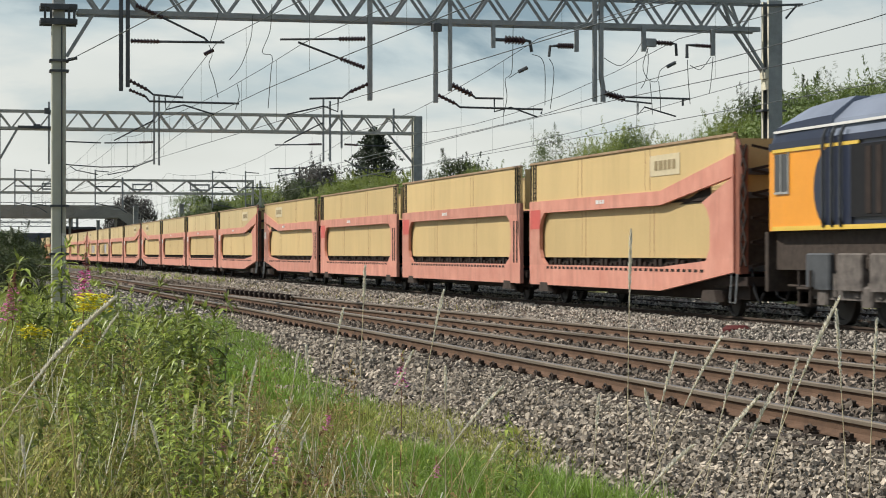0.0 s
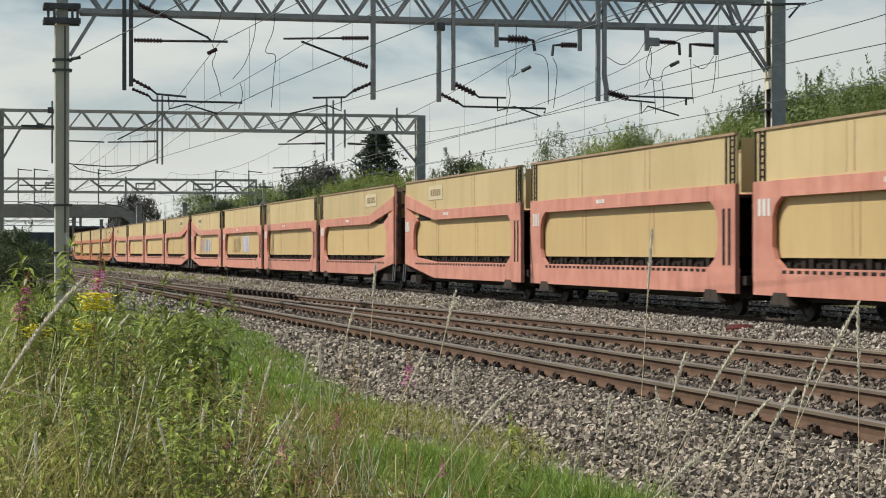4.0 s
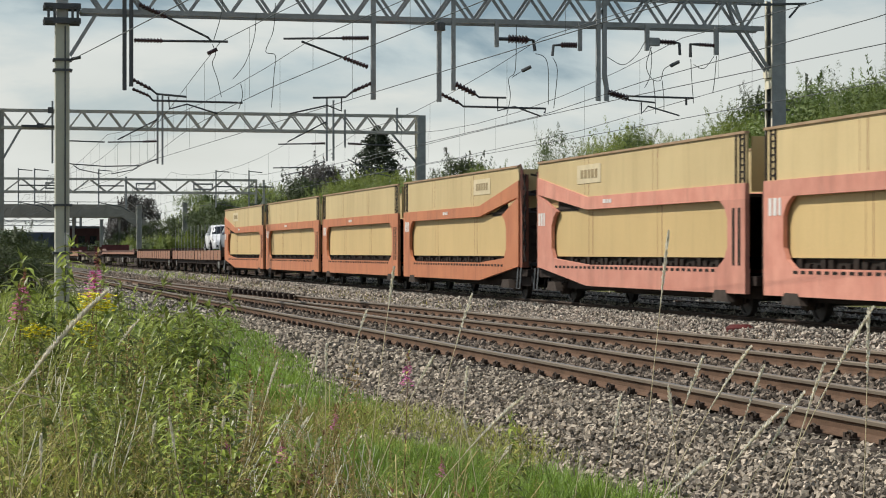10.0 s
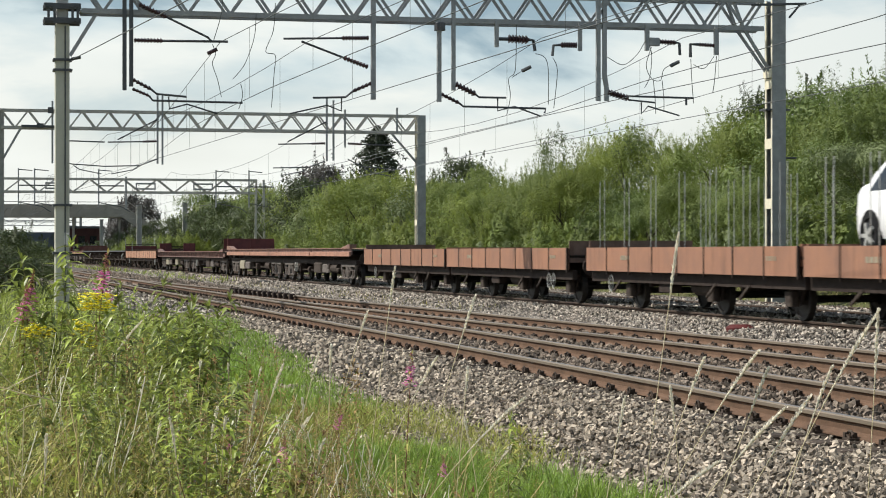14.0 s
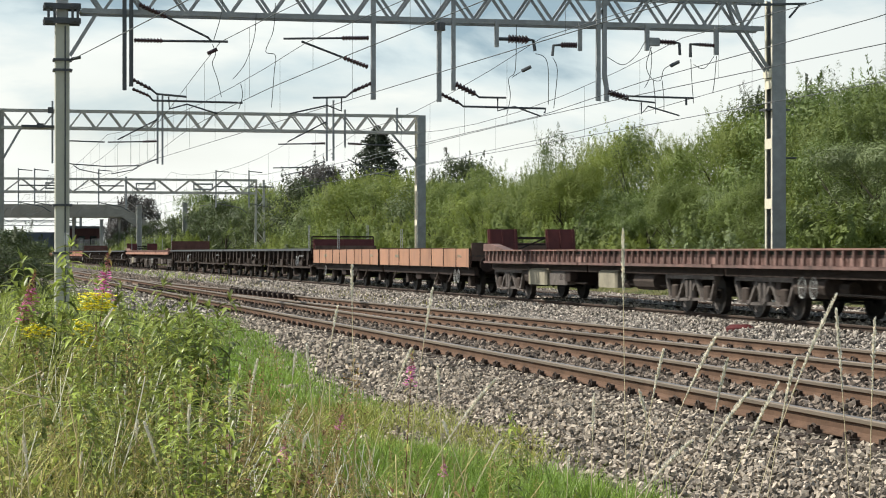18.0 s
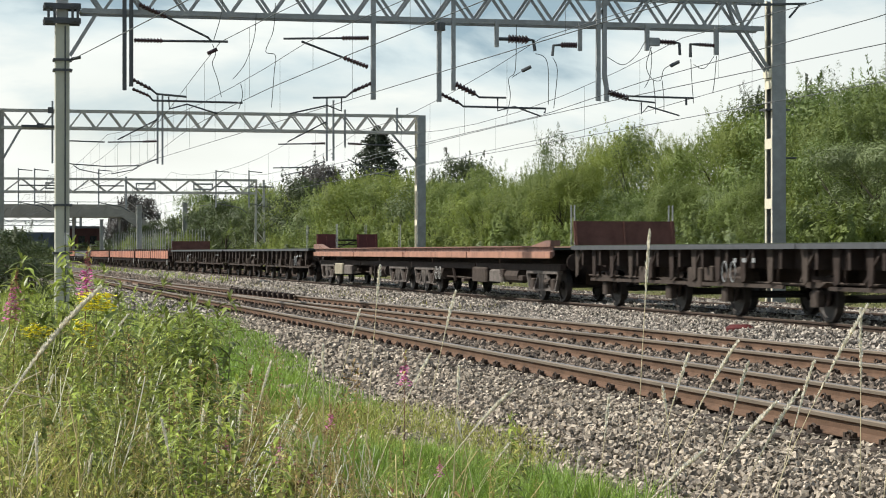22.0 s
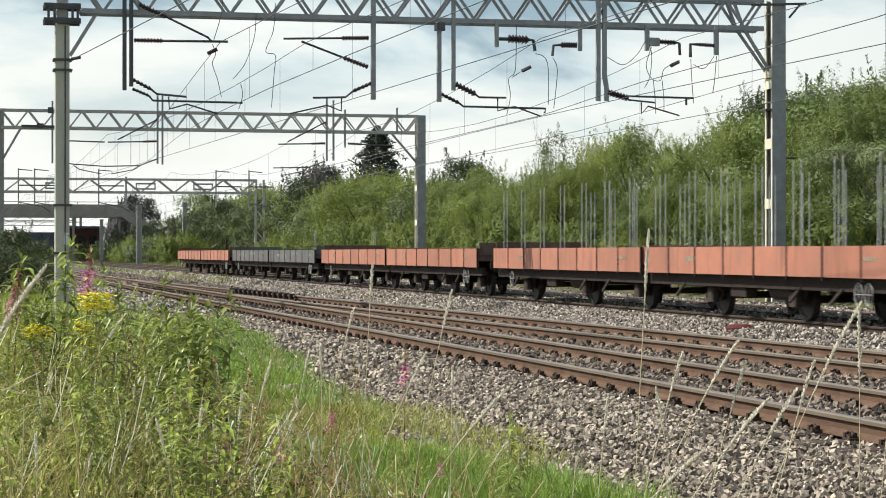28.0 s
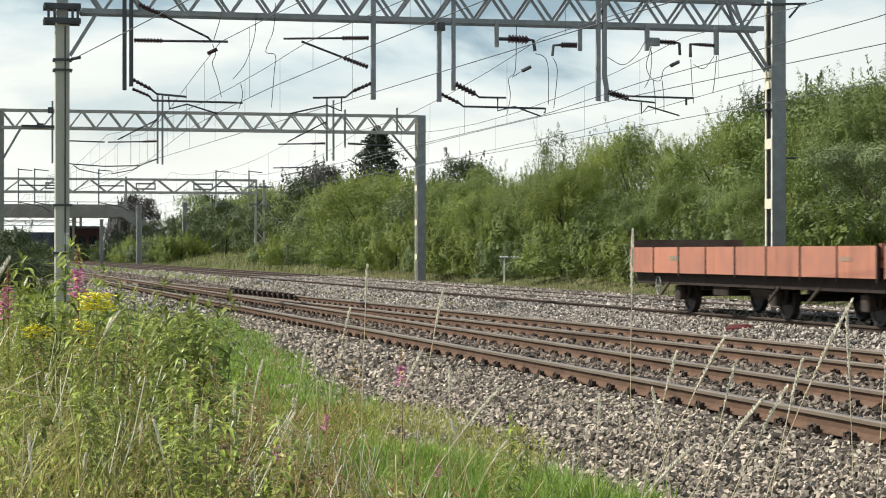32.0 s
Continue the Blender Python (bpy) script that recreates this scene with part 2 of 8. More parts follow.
# ---- mesh helpers ----
class Shape:
    """Gathers corners and faces of one mesh."""

    def __init__(self):
        self.v, self.f = [], []

    def add(self, verts, faces):
        n = len(self.v)
        self.v += [tuple(p) for p in verts]
        self.f += [tuple(i + n for i in q) for q in faces]
        return self

    def box(self, x0, x1, y0, y1, z0, z1):
        return self.add([(x0, y0, z0), (x1, y0, z0), (x1, y1, z0), (x0, y1, z0), (x0, y0, z1), (x1, y0, z1), (x1, y1, z1), (x0, y1, z1)],
                        [(3, 2, 1, 0), (4, 5, 6, 7), (0, 1, 5, 4), (1, 2, 6, 5), (2, 3, 7, 6), (3, 0, 4, 7)])

    def cbox(self, x0, x1, y0, y1, z0, z1, c=0.02):
        """A box with its four upright edges and top chamfered."""
        self.add([(x0 + c, y0, z0), (x1 - c, y0, z0), (x1, y0 + c, z0), (x1, y1 - c, z0), (x1 - c, y1, z0), (x0 + c, y1, z0), (x0, y1 - c, z0), (x0, y0 + c, z0)]
                 + [(x0 + c, y0, z1 - c), (x1 - c, y0, z1 - c), (x1, y0 + c, z1 - c), (x1, y1 - c, z1 - c), (x1 - c, y1, z1 - c), (x0 + c, y1, z1 - c), (x0, y1 - c, z1 - c), (x0, y0 + c, z1 - c)]
                 + [(x0 + 2 * c, y0 + c, z1), (x1 - 2 * c, y0 + c, z1), (x1 - c, y0 + 2 * c, z1), (x1 - c, y1 - 2 * c, z1), (x1 - 2 * c, y1 - c, z1), (x0 + 2 * c, y1 - c, z1), (x0 + c, y1 - 2 * c, z1), (x0 + c, y0 + 2 * c, z1)],
                 [(7, 6, 5, 4, 3, 2, 1, 0), (16, 17, 18, 19, 20, 21, 22, 23)]
                 + [(i, (i + 1) % 8, 8 + (i + 1) % 8, 8 + i) for i in range(8)] + [(8 + i, 8 + (i + 1) % 8, 16 + (i + 1) % 8, 16 + i) for i in range(8)])
        return self

    def tube(self, p, q, r, n=6, r2=None, caps=True):
        p, q = Vector(p), Vector(q)
        w = (q - p).normalized()
        u = w.cross(Vector((0, 0, 1)) if abs(w.z) < 0.95 else Vector((1, 0, 0))).normalized()
        t = w.cross(u)
        r2 = r if r2 is None else r2
        ring = [(math.cos(2 * math.pi * i / n), math.sin(2 * math.pi * i / n)) for i in range(n)]
        vs = [p + (u * a + t * b) * r for a, b in ring] + [q + (u * a + t * b) * r2 for a, b in ring]
        fs = [(i, (i + 1) % n, n + (i + 1) % n, n + i) for i in range(n)]
        if caps:
            fs += [tuple(range(n - 1, -1, -1)), tuple(range(n, 2 * n))]
        return self.add(vs, fs)

    def path(self, pts, r, n=5):
        """One round bar bent along points."""
        pts = [Vector(p) for p in pts]
        n0 = len(self.v)
        u = None
        for i, p in enumerate(pts):
            w = (pts[min(i + 1, len(pts) - 1)] - pts[max(i - 1, 0)]).normalized()
            if u is None:
                u = w.cross(Vector((0, 0, 1)) if abs(w.z) < 0.95 else Vector((1, 0, 0))).normalized()
            u = (u - w * u.dot(w)).normalized()
            t = w.cross(u)
            self.v += [tuple(p + (u * math.cos(2 * math.pi * k / n) + t * math.sin(2 * math.pi * k / n)) * r) for k in range(n)]
        for j in range(len(pts) - 1):
            self.f += [(n0 + j * n + k, n0 + j * n + (k + 1) % n, n0 + (j + 1) * n + (k + 1) % n, n0 + (j + 1) * n + k) for k in range(n)]
        self.f += [tuple(n0 + k for k in range(n - 1, -1, -1)), tuple(n0 + (len(pts) - 1) * n + k for k in range(n))]
        return self

    def bar(self, p, q, w, h):
        """A square bar from p to q."""
        p, q = Vector(p), Vector(q)
        d = (q - p).normalized()
        u = d.cross(Vector((0, 0, 1)) if abs(d.z) < 0.95 else Vector((0, 1, 0))).normalized()
        t = u.cross(d)
        c = [u * w / 2 + t * h / 2, -u * w / 2 + t * h / 2, -u * w / 2 - t * h / 2, u * w / 2 - t * h / 2]
        return self.add([p + k for k in c] + [q + k for k in c], [(0, 1, 5, 4), (1, 2, 6, 5), (2, 3, 7, 6), (3, 0, 4, 7), (3, 2, 1, 0), (4, 5, 6, 7)])

    def plate(self, pts, x0, x1):
        """A flat plate: an outline in (y, z), from x0 to x1."""
        n = len(pts)
        return self.add([(x0, y, z) for y, z in pts] + [(x1, y, z) for y, z in pts],
                        [tuple(range(n)), tuple(range(2 * n - 1, n - 1, -1))] + [((i + 1) % n, i, n + i, n + (i + 1) % n) for i in range(n)])

    def prism(self, pts, y0, y1):
        """An outline in (x, z), from y0 to y1."""
        n = len(pts)
        return self.add([(x, y0, z) for x, z in pts] + [(x, y1, z) for x, z in pts],
                        [tuple(range(n - 1, -1, -1)), tuple(range(n, 2 * n))] + [(i, (i + 1) % n, n + (i + 1) % n, n + i) for i in range(n)])

    def wheel(self, x, y, z, r, w, n=20):
        """A disc on an axle along x, with a raised rim and hub."""
        rows = [(-w / 2 - 0.02, 0.001), (-w / 2 - 0.02, r * 0.25), (-w / 2 + 0.025, r * 0.28), (-w / 2 + 0.025, r * 0.8), (-w / 2, r * 0.84), (-w / 2, r), (w / 2, r), (w / 2, r * 0.84), (w / 2 - 0.025, r * 0.8), (w / 2 - 0.025, 0.001)]
        n0 = len(self.v)
        for px, pr in rows:
            self.v += [(x + px, y + pr * math.cos(2 * math.pi * i / n), z + pr * math.sin(2 * math.pi * i / n)) for i in range(n)]
        for k in range(len(rows) - 1):
            for i in range(n):
                j = (i + 1) % n
                self.f.append((n0 + k * n + i, n0 + k * n + j, n0 + (k + 1) * n + j, n0 + (k + 1) * n + i))
        return self

    def mesh(self, name, material, smooth=False):
        used = sorted({i for q in self.f for i in q})
        to = {i: k for k, i in enumerate(used)}
        me = bpy.data.meshes.new(name)
        me.from_pydata([self.v[i] for i in used], [], [tuple(to[i] for i in q) for q in self.f])
        for m in (material if isinstance(material, (list, tuple)) else [material]):
            me.materials.append(m)
        if smooth:
            me.polygons.foreach_set("use_smooth", [True] * len(me.polygons))
        me.update()
        return me


def part(name, shape, material, parent=None, label="", at=None, smooth=False):
    me = shape if isinstance(shape, bpy.types.Mesh) else shape.mesh(name, material, smooth)
    ob = new(name, me)
    if parent is not None:
        ob.parent = parent
    if at is not None:
        ob.matrix_basis = at
    if label:
        ob["label"] = label
    return ob


def thing(name, label, category, group="", kind="", at=None):
    ob = tagged(new(name), label, category, group, kind)
    if at is not None:
        ob.matrix_basis = at
    return ob


def solid(name, shape, material, label, category, group="", kind="", at=None, smooth=False):
    return tagged(part(name, shape, material, None, "", at, smooth), label, category, group, kind)


def np_mesh(name, verts, faces, material, smooth=False):
    """A mesh from arrays: faces all have as many corners as the array is wide."""
    me = bpy.data.meshes.new(name)
    k = faces.shape[1]
    me.vertices.add(len(verts))
    me.vertices.foreach_set("co", np.asarray(verts, dtype=np.float32).ravel())
    me.loops.add(faces.size)
    me.loops.foreach_set("vertex_index", faces.astype(np.int32).ravel())
    me.polygons.add(len(faces))
    me.polygons.foreach_set("loop_start", np.arange(0, faces.size, k, dtype=np.int32))
    for m in (material if isinstance(material, (list, tuple)) else [material]):
        me.materials.append(m)
    me.polygons.foreach_set("use_smooth", [smooth] * len(faces))
    me.update(calc_edges=True)
    return me


# ---- ground, ballast and track ----
T1, T4, T5 = 7.47, 16.0, 19.4      # track centres
GAUGE = 1.505


def t2(y):
    """Centre of the second track, which runs into the first through a long turnout."""
    return 10.85 - 0.0440 * (y - 22) if y < 92 else T1 + 0.27 * max(0.0, 1 - (y - 92) / 14) ** 2


def lerp(x, pts):
    return float(np.interp(x, [p[0] for p in pts], [p[1] for p in pts]))


BED_PROFILE = [(-9, -0.15), (0, -0.22), (2.5, -0.34), (3.9, -0.42), (4.6, -0.40), (5.7, -0.27), (6.2, -0.235), (11.9, -0.235), (12.6, -0.26), (13.6, -0.24), (14.4, -0.15), (20.6, -0.15), (21.3, -0.25), (22.6, -0.32), (25, 0.25), (29, 0.9), (36, 1.3)]


def ground_z(x, y):
    z = lerp(x, BED_PROFILE)
    if x < 4.0:
        z += 0.05 * math.sin(x * 2.1 + y * 0.9) + 0.04 * math.sin(y * 1.7)
    return z


def build_ground():
    xs = [-3000, -600, -150, -40, -15, -9, -5, -2.5] + [i * 0.5 for i in range(0, 50)] + [25, 26, 27, 29, 32, 36, 45, 70, 200, 700, 3000]
    ys = [-600, -100, -30, -5] + list(range(0, 60, 1)) + list(range(60, 200, 5)) + [200, 230, 270, 330, 420, 600, 1000, 2000, 4500]
    s = Shape()
    s.v = [(x, y, ground_z(x, y)) for y in ys for x in xs]
    n = len(xs)
    s.f = [(j * n + i, j * n + i + 1, (j + 1) * n + i + 1, (j + 1) * n + i) for j in range(len(ys) - 1) for i in range(n - 1)]
    solid("ground", s, SOIL, "rough grassy railway land with trampled soil", "ground", kind="structure", smooth=True)
    # the ballast bed of all the tracks, coloured as the shade between its stones
    b = Shape()
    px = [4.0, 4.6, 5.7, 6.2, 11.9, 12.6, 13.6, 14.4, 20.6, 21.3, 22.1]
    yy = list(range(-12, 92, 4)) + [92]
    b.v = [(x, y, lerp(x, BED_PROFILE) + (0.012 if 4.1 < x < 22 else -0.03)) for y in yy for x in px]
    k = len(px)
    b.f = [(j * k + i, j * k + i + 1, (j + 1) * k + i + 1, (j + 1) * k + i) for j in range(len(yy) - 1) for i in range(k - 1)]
    solid("ballast_bed", b, GAP_DARK_BED, "crushed stone bed darkened for the shade between stones", "ballast", kind="structure")
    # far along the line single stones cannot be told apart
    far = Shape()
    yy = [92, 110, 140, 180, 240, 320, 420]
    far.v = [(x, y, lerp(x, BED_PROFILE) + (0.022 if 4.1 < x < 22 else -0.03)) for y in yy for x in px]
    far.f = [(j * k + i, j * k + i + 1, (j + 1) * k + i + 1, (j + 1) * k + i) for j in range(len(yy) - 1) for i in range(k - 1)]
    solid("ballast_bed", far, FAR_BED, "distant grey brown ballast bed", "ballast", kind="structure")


build_ground()

ICO_T = (1 + 5 ** 0.5) / 2
ICO_V = np.array([(-1, ICO_T, 0), (1, ICO_T, 0), (-1, -ICO_T, 0), (1, -ICO_T, 0), (0, -1, ICO_T), (0, 1, ICO_T), (0, -1, -ICO_T), (0, 1, -ICO_T), (ICO_T, 0, -1), (ICO_T, 0, 1), (-ICO_T, 0, -1), (-ICO_T, 0, 1)]) / 1.902
ICO_F = np.array([(0, 11, 5), (0, 5, 1), (0, 1, 7), (0, 7, 10), (0, 10, 11), (1, 5, 9), (5, 11, 4), (11, 10, 2), (10, 7, 6), (7, 1, 8), (3, 9, 4), (3, 4, 2), (3, 2, 6), (3, 6, 8), (3, 8, 9), (4, 9, 5), (2, 4, 11), (6, 2, 10), (8, 6, 7), (9, 8, 1)])
CUBE_V = np.array([(x, y, z) for x in (-1, 1) for y in (-1, 1) for z in (-1, 1)]) * 0.62
CUBE_F = np.array([(0, 1, 3, 2), (4, 6, 7, 5), (0, 4, 5, 1), (2, 3, 7, 6), (0, 2, 6, 4), (1, 5, 7, 3)])


def rotations(rng, n):
    q = rng.normal(size=(n, 4))
    q /= np.linalg.norm(q, axis=1)[:, None]
    w, x, y, z = q.T
    return np.stack([1 - 2 * (y * y + z * z), 2 * (x * y - z * w), 2 * (x * z + y * w), 2 * (x * y + z * w), 1 - 2 * (x * x + z * z), 2 * (y * z - x * w), 2 * (x * z - y * w), 2 * (y * z + x * w), 1 - 2 * (x * x + y * y)], 1).reshape(n, 3, 3)


OCT_V = np.array([(1, 0, 0), (-1, 0, 0), (0, 1, 0), (0, -1, 0), (0, 0, 1), (0, 0, -1)]) * 0.95
OCT_F = np.array([(0, 2, 4), (2, 1, 4), (1, 3, 4), (3, 0, 4), (2, 0, 5), (1, 2, 5), (3, 1, 5), (0, 3, 5)])


def stones(name, rng, pos, size, base_v, base_f, m=None):
    """Angular stones, each with a shape and a turn of its own."""
    n, k = len(pos), len(base_v)
    jit = base_v[None] * (1 + rng.uniform(-0.34, 0.30, (n, k, 1))) + rng.uniform(-0.22, 0.22, (n, k, 3))
    jit *= rng.uniform(0.55, 1.35, (n, 1, 3))
    v = np.einsum("nij,nkj->nki", rotations(rng, n), jit) * size[:, None, None] + pos[:, None, :]
    f = (base_f[None] + (np.arange(n) * k)[:, None, None]).reshape(-1, base_f.shape[1])
    me = np_mesh(name, v.reshape(-1, 3), f, m or STONE)
    return tagged(new(name, me), "loose grey and brown crushed stones of the track bed", "ballast", kind="stuff")


def bed_z(x):
    return np.interp(x, [p[0] for p in BED_PROFILE], [p[1] for p in BED_PROFILE])


def build_stones():
    rng = np.random.default_rng(5)

    def strip(n, x0, x1, y0, y1, s0, s1, lift=0.012, power=1.0):
        x = rng.uniform(x0, x1, n)
        y = y0 + (y1 - y0) * rng.uniform(0, 1, n) ** power
        keep = np.ones(n, bool)
        for r in (T1 - GAUGE / 2, T1 + GAUGE / 2, T4 - GAUGE / 2, T4 + GAUGE / 2, T5 - GAUGE / 2, T5 + GAUGE / 2):
            keep &= np.abs(x - r) > 0.095
        c2 = np.array([t2(v) for v in y])
        for o in (-GAUGE / 2, GAUGE / 2):
            keep &= np.abs(x - c2 - o) > 0.095
        x, y = x[keep], y[keep]
        z = bed_z(x) + lift + rng.uniform(-0.03, 0.055, len(x))
        return np.stack([x, y, z], 1), rng.uniform(s0, s1, len(x))

    sets = [strip(50000, 3.85, 6.70, 9, 25, 0.013, 0.030), strip(13000, 4.4, 6.70, 25, 48, 0.024, 0.044)]
    stones("ballast_stones", rng, np.concatenate([a[0] for a in sets]), np.concatenate([a[1] for a in sets]), CUBE_V, CUBE_F)
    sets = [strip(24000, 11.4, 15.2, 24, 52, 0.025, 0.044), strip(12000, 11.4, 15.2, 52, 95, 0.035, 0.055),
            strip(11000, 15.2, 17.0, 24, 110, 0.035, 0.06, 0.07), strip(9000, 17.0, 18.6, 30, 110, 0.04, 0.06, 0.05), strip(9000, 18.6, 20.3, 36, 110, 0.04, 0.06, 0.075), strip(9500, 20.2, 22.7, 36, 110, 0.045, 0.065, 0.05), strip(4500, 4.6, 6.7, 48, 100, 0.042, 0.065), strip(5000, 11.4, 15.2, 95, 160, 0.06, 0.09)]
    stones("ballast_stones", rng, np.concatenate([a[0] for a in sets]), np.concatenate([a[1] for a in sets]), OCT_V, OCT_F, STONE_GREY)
    # stained stones between the rails of the near lines
    sets = [strip(34000, 6.72, 11.5, 14, 44, 0.024, 0.045, 0.045), strip(9000, 6.72, 11.4, 44, 100, 0.04, 0.06, 0.03), strip(5200, 5.6, 11.4, 92, 160, 0.06, 0.11, 0.03)]
    tagged(stones("ballast_stones", rng, np.concatenate([a[0] for a in sets]), np.concatenate([a[1] for a in sets]), OCT_V, OCT_F, DIRTY_STONE), "rust-stained dark stones packed between the rails", "ballast", kind="stuff")
    # thin spill of stones into the grass
    x = rng.uniform(3.3, 4.5, 1500)
    y = rng.uniform(9, 28, 1500)
    keep = rng.uniform(0, 1, 1500) < (x - 3.2) / 1.3
    x, y = x[keep], y[keep]
    stones("ballast_stones", rng, np.stack([x, y, bed_z(x) + 0.02], 1), rng.uniform(0.022, 0.045, len(x)), ICO_V, ICO_F)


build_stones()

RAIL_PROFILE = [(-0.070, -0.159), (0.070, -0.159), (0.068, -0.148), (0.018, -0.128), (0.010, -0.110), (0.010, -0.052), (0.034, -0.038), (0.036, -0.010), (0.026, 0.0), (-0.026, 0.0), (-0.036, -0.010), (-0.034, -0.038), (-0.010, -0.052), (-0.010, -0.110), (-0.018, -0.128), (-0.068, -0.148)]


def rail_mesh(line, grimy=False):
    """A rail swept along points (x, y) at the running height. grimy: the darker, less lit colours of the far lines."""
    n = len(RAIL_PROFILE)
    s = Shape()
    for x, y in line:
        s.v += [(x + px, y, pz) for px, pz in RAIL_PROFILE]
    for j in range(len(line) - 1):
        s.f += [(j * n + i, j * n + (i + 1) % n, (j + 1) * n + (i + 1) % n, (j + 1) * n + i) for i in range(n)]
    me = s.mesh("rail", [RAIL_DARK, RAIL_TOP, RAIL_DARK] if grimy else [RAIL_SIDE, RAIL_TOP, RAIL_HEAD])
    me.polygons.foreach_set("material_index", [1 if (k % n) == 8 else (2 if (k % n) in (6, 7, 9, 10) else 0) for k in range(len(me.polygons))])
    return me


def chair_shape():
    s = Shape()
    s.box(-0.15, 0.15, -0.07, 0.07, -0.172, -0.145)
    for o in (-1, 1):
        s.box(min(o * 0.07, o * 0.105), max(o * 0.07, o * 0.105), -0.035, 0.035, -0.147, -0.105)
        # the sprung clip: a hoop beside the rail foot, with its bolt next to it
        s.path([(o * (0.115 + 0.012 * k / 6), 0.015 + 0.05 * math.cos(k * 1.047), -0.119 + 0.028 * math.sin(k * 1.047)) for k in range(7)], 0.012, 4)
        s.box(min(o * 0.10, o * 0.135), max(o * 0.10, o * 0.135), -0.092, -0.055, -0.147, -0.108)
    return s.mesh("rail_chair", CHAIR)


def track(name, label, centre, y0, y1, step, half, rails, long_timbers=False, bare=False):
    root = thing(name, label, "railway track", "running lines", "structure")
    sl = Shape().cbox(-half, half, -0.125, 0.125, -0.31, -0.165, 0.012).mesh("sleeper", SLEEPER)
    ch = chair_shape()
    rng = random.Random(name)
    rest = Shape()
    y = y0
    while y < y1:
        c = centre(y)
        m = pose(c, y + rng.uniform(-0.02, 0.02), 0, 0, 0, rng.uniform(-0.6, 0.6))
        if long_timbers and y < 68:
            w = t2(y) - T1
            m = pose(T1 + w / 2, y, 0) @ Matrix.Diagonal((1 + w / 2.6, 1, 1, 1))
        if not (bare and y < 68):
            part("sleeper", sl, None, root, at=m)
        for o in (-GAUGE / 2, GAUGE / 2):
            place = pose(c + o, y + rng.uniform(-0.05, 0.05), 0, 0, 0, 180 * rng.randint(0, 1) + rng.uniform(-6, 6))
            if y < (52 if centre(0) < 12 else 38):
                part("rail_chair", ch, None, root, at=place)
            else:
                rest.add([place @ v.co for v in ch.vertices], [tuple(p.vertices) for p in ch.polygons])
        y += step
    far = part("rail_chairs", rest, CHAIR, root, "dark rusty rail fastenings further along the line")
    far["kind"] = "stuff"
    for line in rails:
        part("rail", rail_mesh(line, centre(0) > 12), None, root, "rust-brown rail with a worn grey running surface")
    return root


def straight(x, y0=-20, y1=700):
    return [(x, y0), (x, 60), (x, 150), (x, y1)]


def build_tracks():
    track("railway_track", "near running line with rusty rails on dark timbers in stone ballast", lambda y: T1, 12.0, 92, 0.65, 1.3,
          [straight(T1 - GAUGE / 2), straight(T1 + GAUGE / 2)], long_timbers=True)
    ys = [-10 + 4 * i for i in range(30)]
    track("railway_track", "rusty turnout track running into the near line", t2, 18.5, 90, 0.65, 1.3,
          [[(t2(y) - GAUGE / 2, y) for y in ys if y < 66] , [(t2(y) + GAUGE / 2, y) for y in ys]], bare=True)
    track("railway_track", "line that carries the goods train, rails level with the ballast", lambda y: T4, 24, 110, 0.7, 1.25,
          [straight(T4 - GAUGE / 2), straight(T4 + GAUGE / 2)])
    track("railway_track", "far running line beside the shrubs", lambda y: T5, 40, 110, 0.7, 1.25,
          [straight(T5 - GAUGE / 2), straight(T5 + GAUGE / 2)])


build_tracks()


def build_check_rail():
    """A check rail beside the turnout's outer rail, held by a row of cast blocks."""
    root = thing("check_rail", "short rusty check rail held by dark cast blocks", "rail")
    line = [(t2(y) + GAUGE / 2 - 0.11, y) for y in (60, 63, 66, 69, 71)]
    part("rail", rail_mesh(line), None, root)
    blk = Shape().cbox(-0.08, 0.08, -0.11, 0.11, -0.12, 0.05, 0.015).mesh("check_block", CHASSIS)
    for i in range(13):
        y = 60.3 + 0.82 * i
        part("check_block", blk, None, root, at=pose(t2(y) + GAUGE / 2 - 0.16, y, 0))


build_check_rail()


# ---- overhead line ----
def lattice(root, y, x0, x1, z0, z1, pitch, half=0.28, thick=1.0, m=STEEL):
    """A box girder across the tracks: four chords, zigzag lacing on both faces, ties across."""
    for yy in (y - half, y + half):
        for z, w in ((z0, 0.13), (z1, 0.11)):
            part("chord", Shape().bar((x0, yy, z), (x1, yy, z), 0.09 * thick, w * thick), m, root)
        n = max(2, int(round((x1 - x0) / pitch)))
        n += n % 2
        for i in range(n):
            a, b = x0 + (x1 - x0) * i / n, x0 + (x1 - x0) * (i + 1) / n
            za, zb = (z1, z0) if i % 2 == 0 else (z0, z1)
            part("lacing_bar", Shape().bar((a, yy, za), (b, yy, zb), 0.05 * thick, 0.07 * thick), m, root)
    n = max(2, int((x1 - x0) / (2 * pitch)))
    for i in range(n + 1):
        xx = x0 + (x1 - x0) * i / n
        for z in (z0, z1):
            part("cross_tie", Shape().bar((xx, y - half, z), (xx, y + half, z), 0.05, 0.05), m, root)


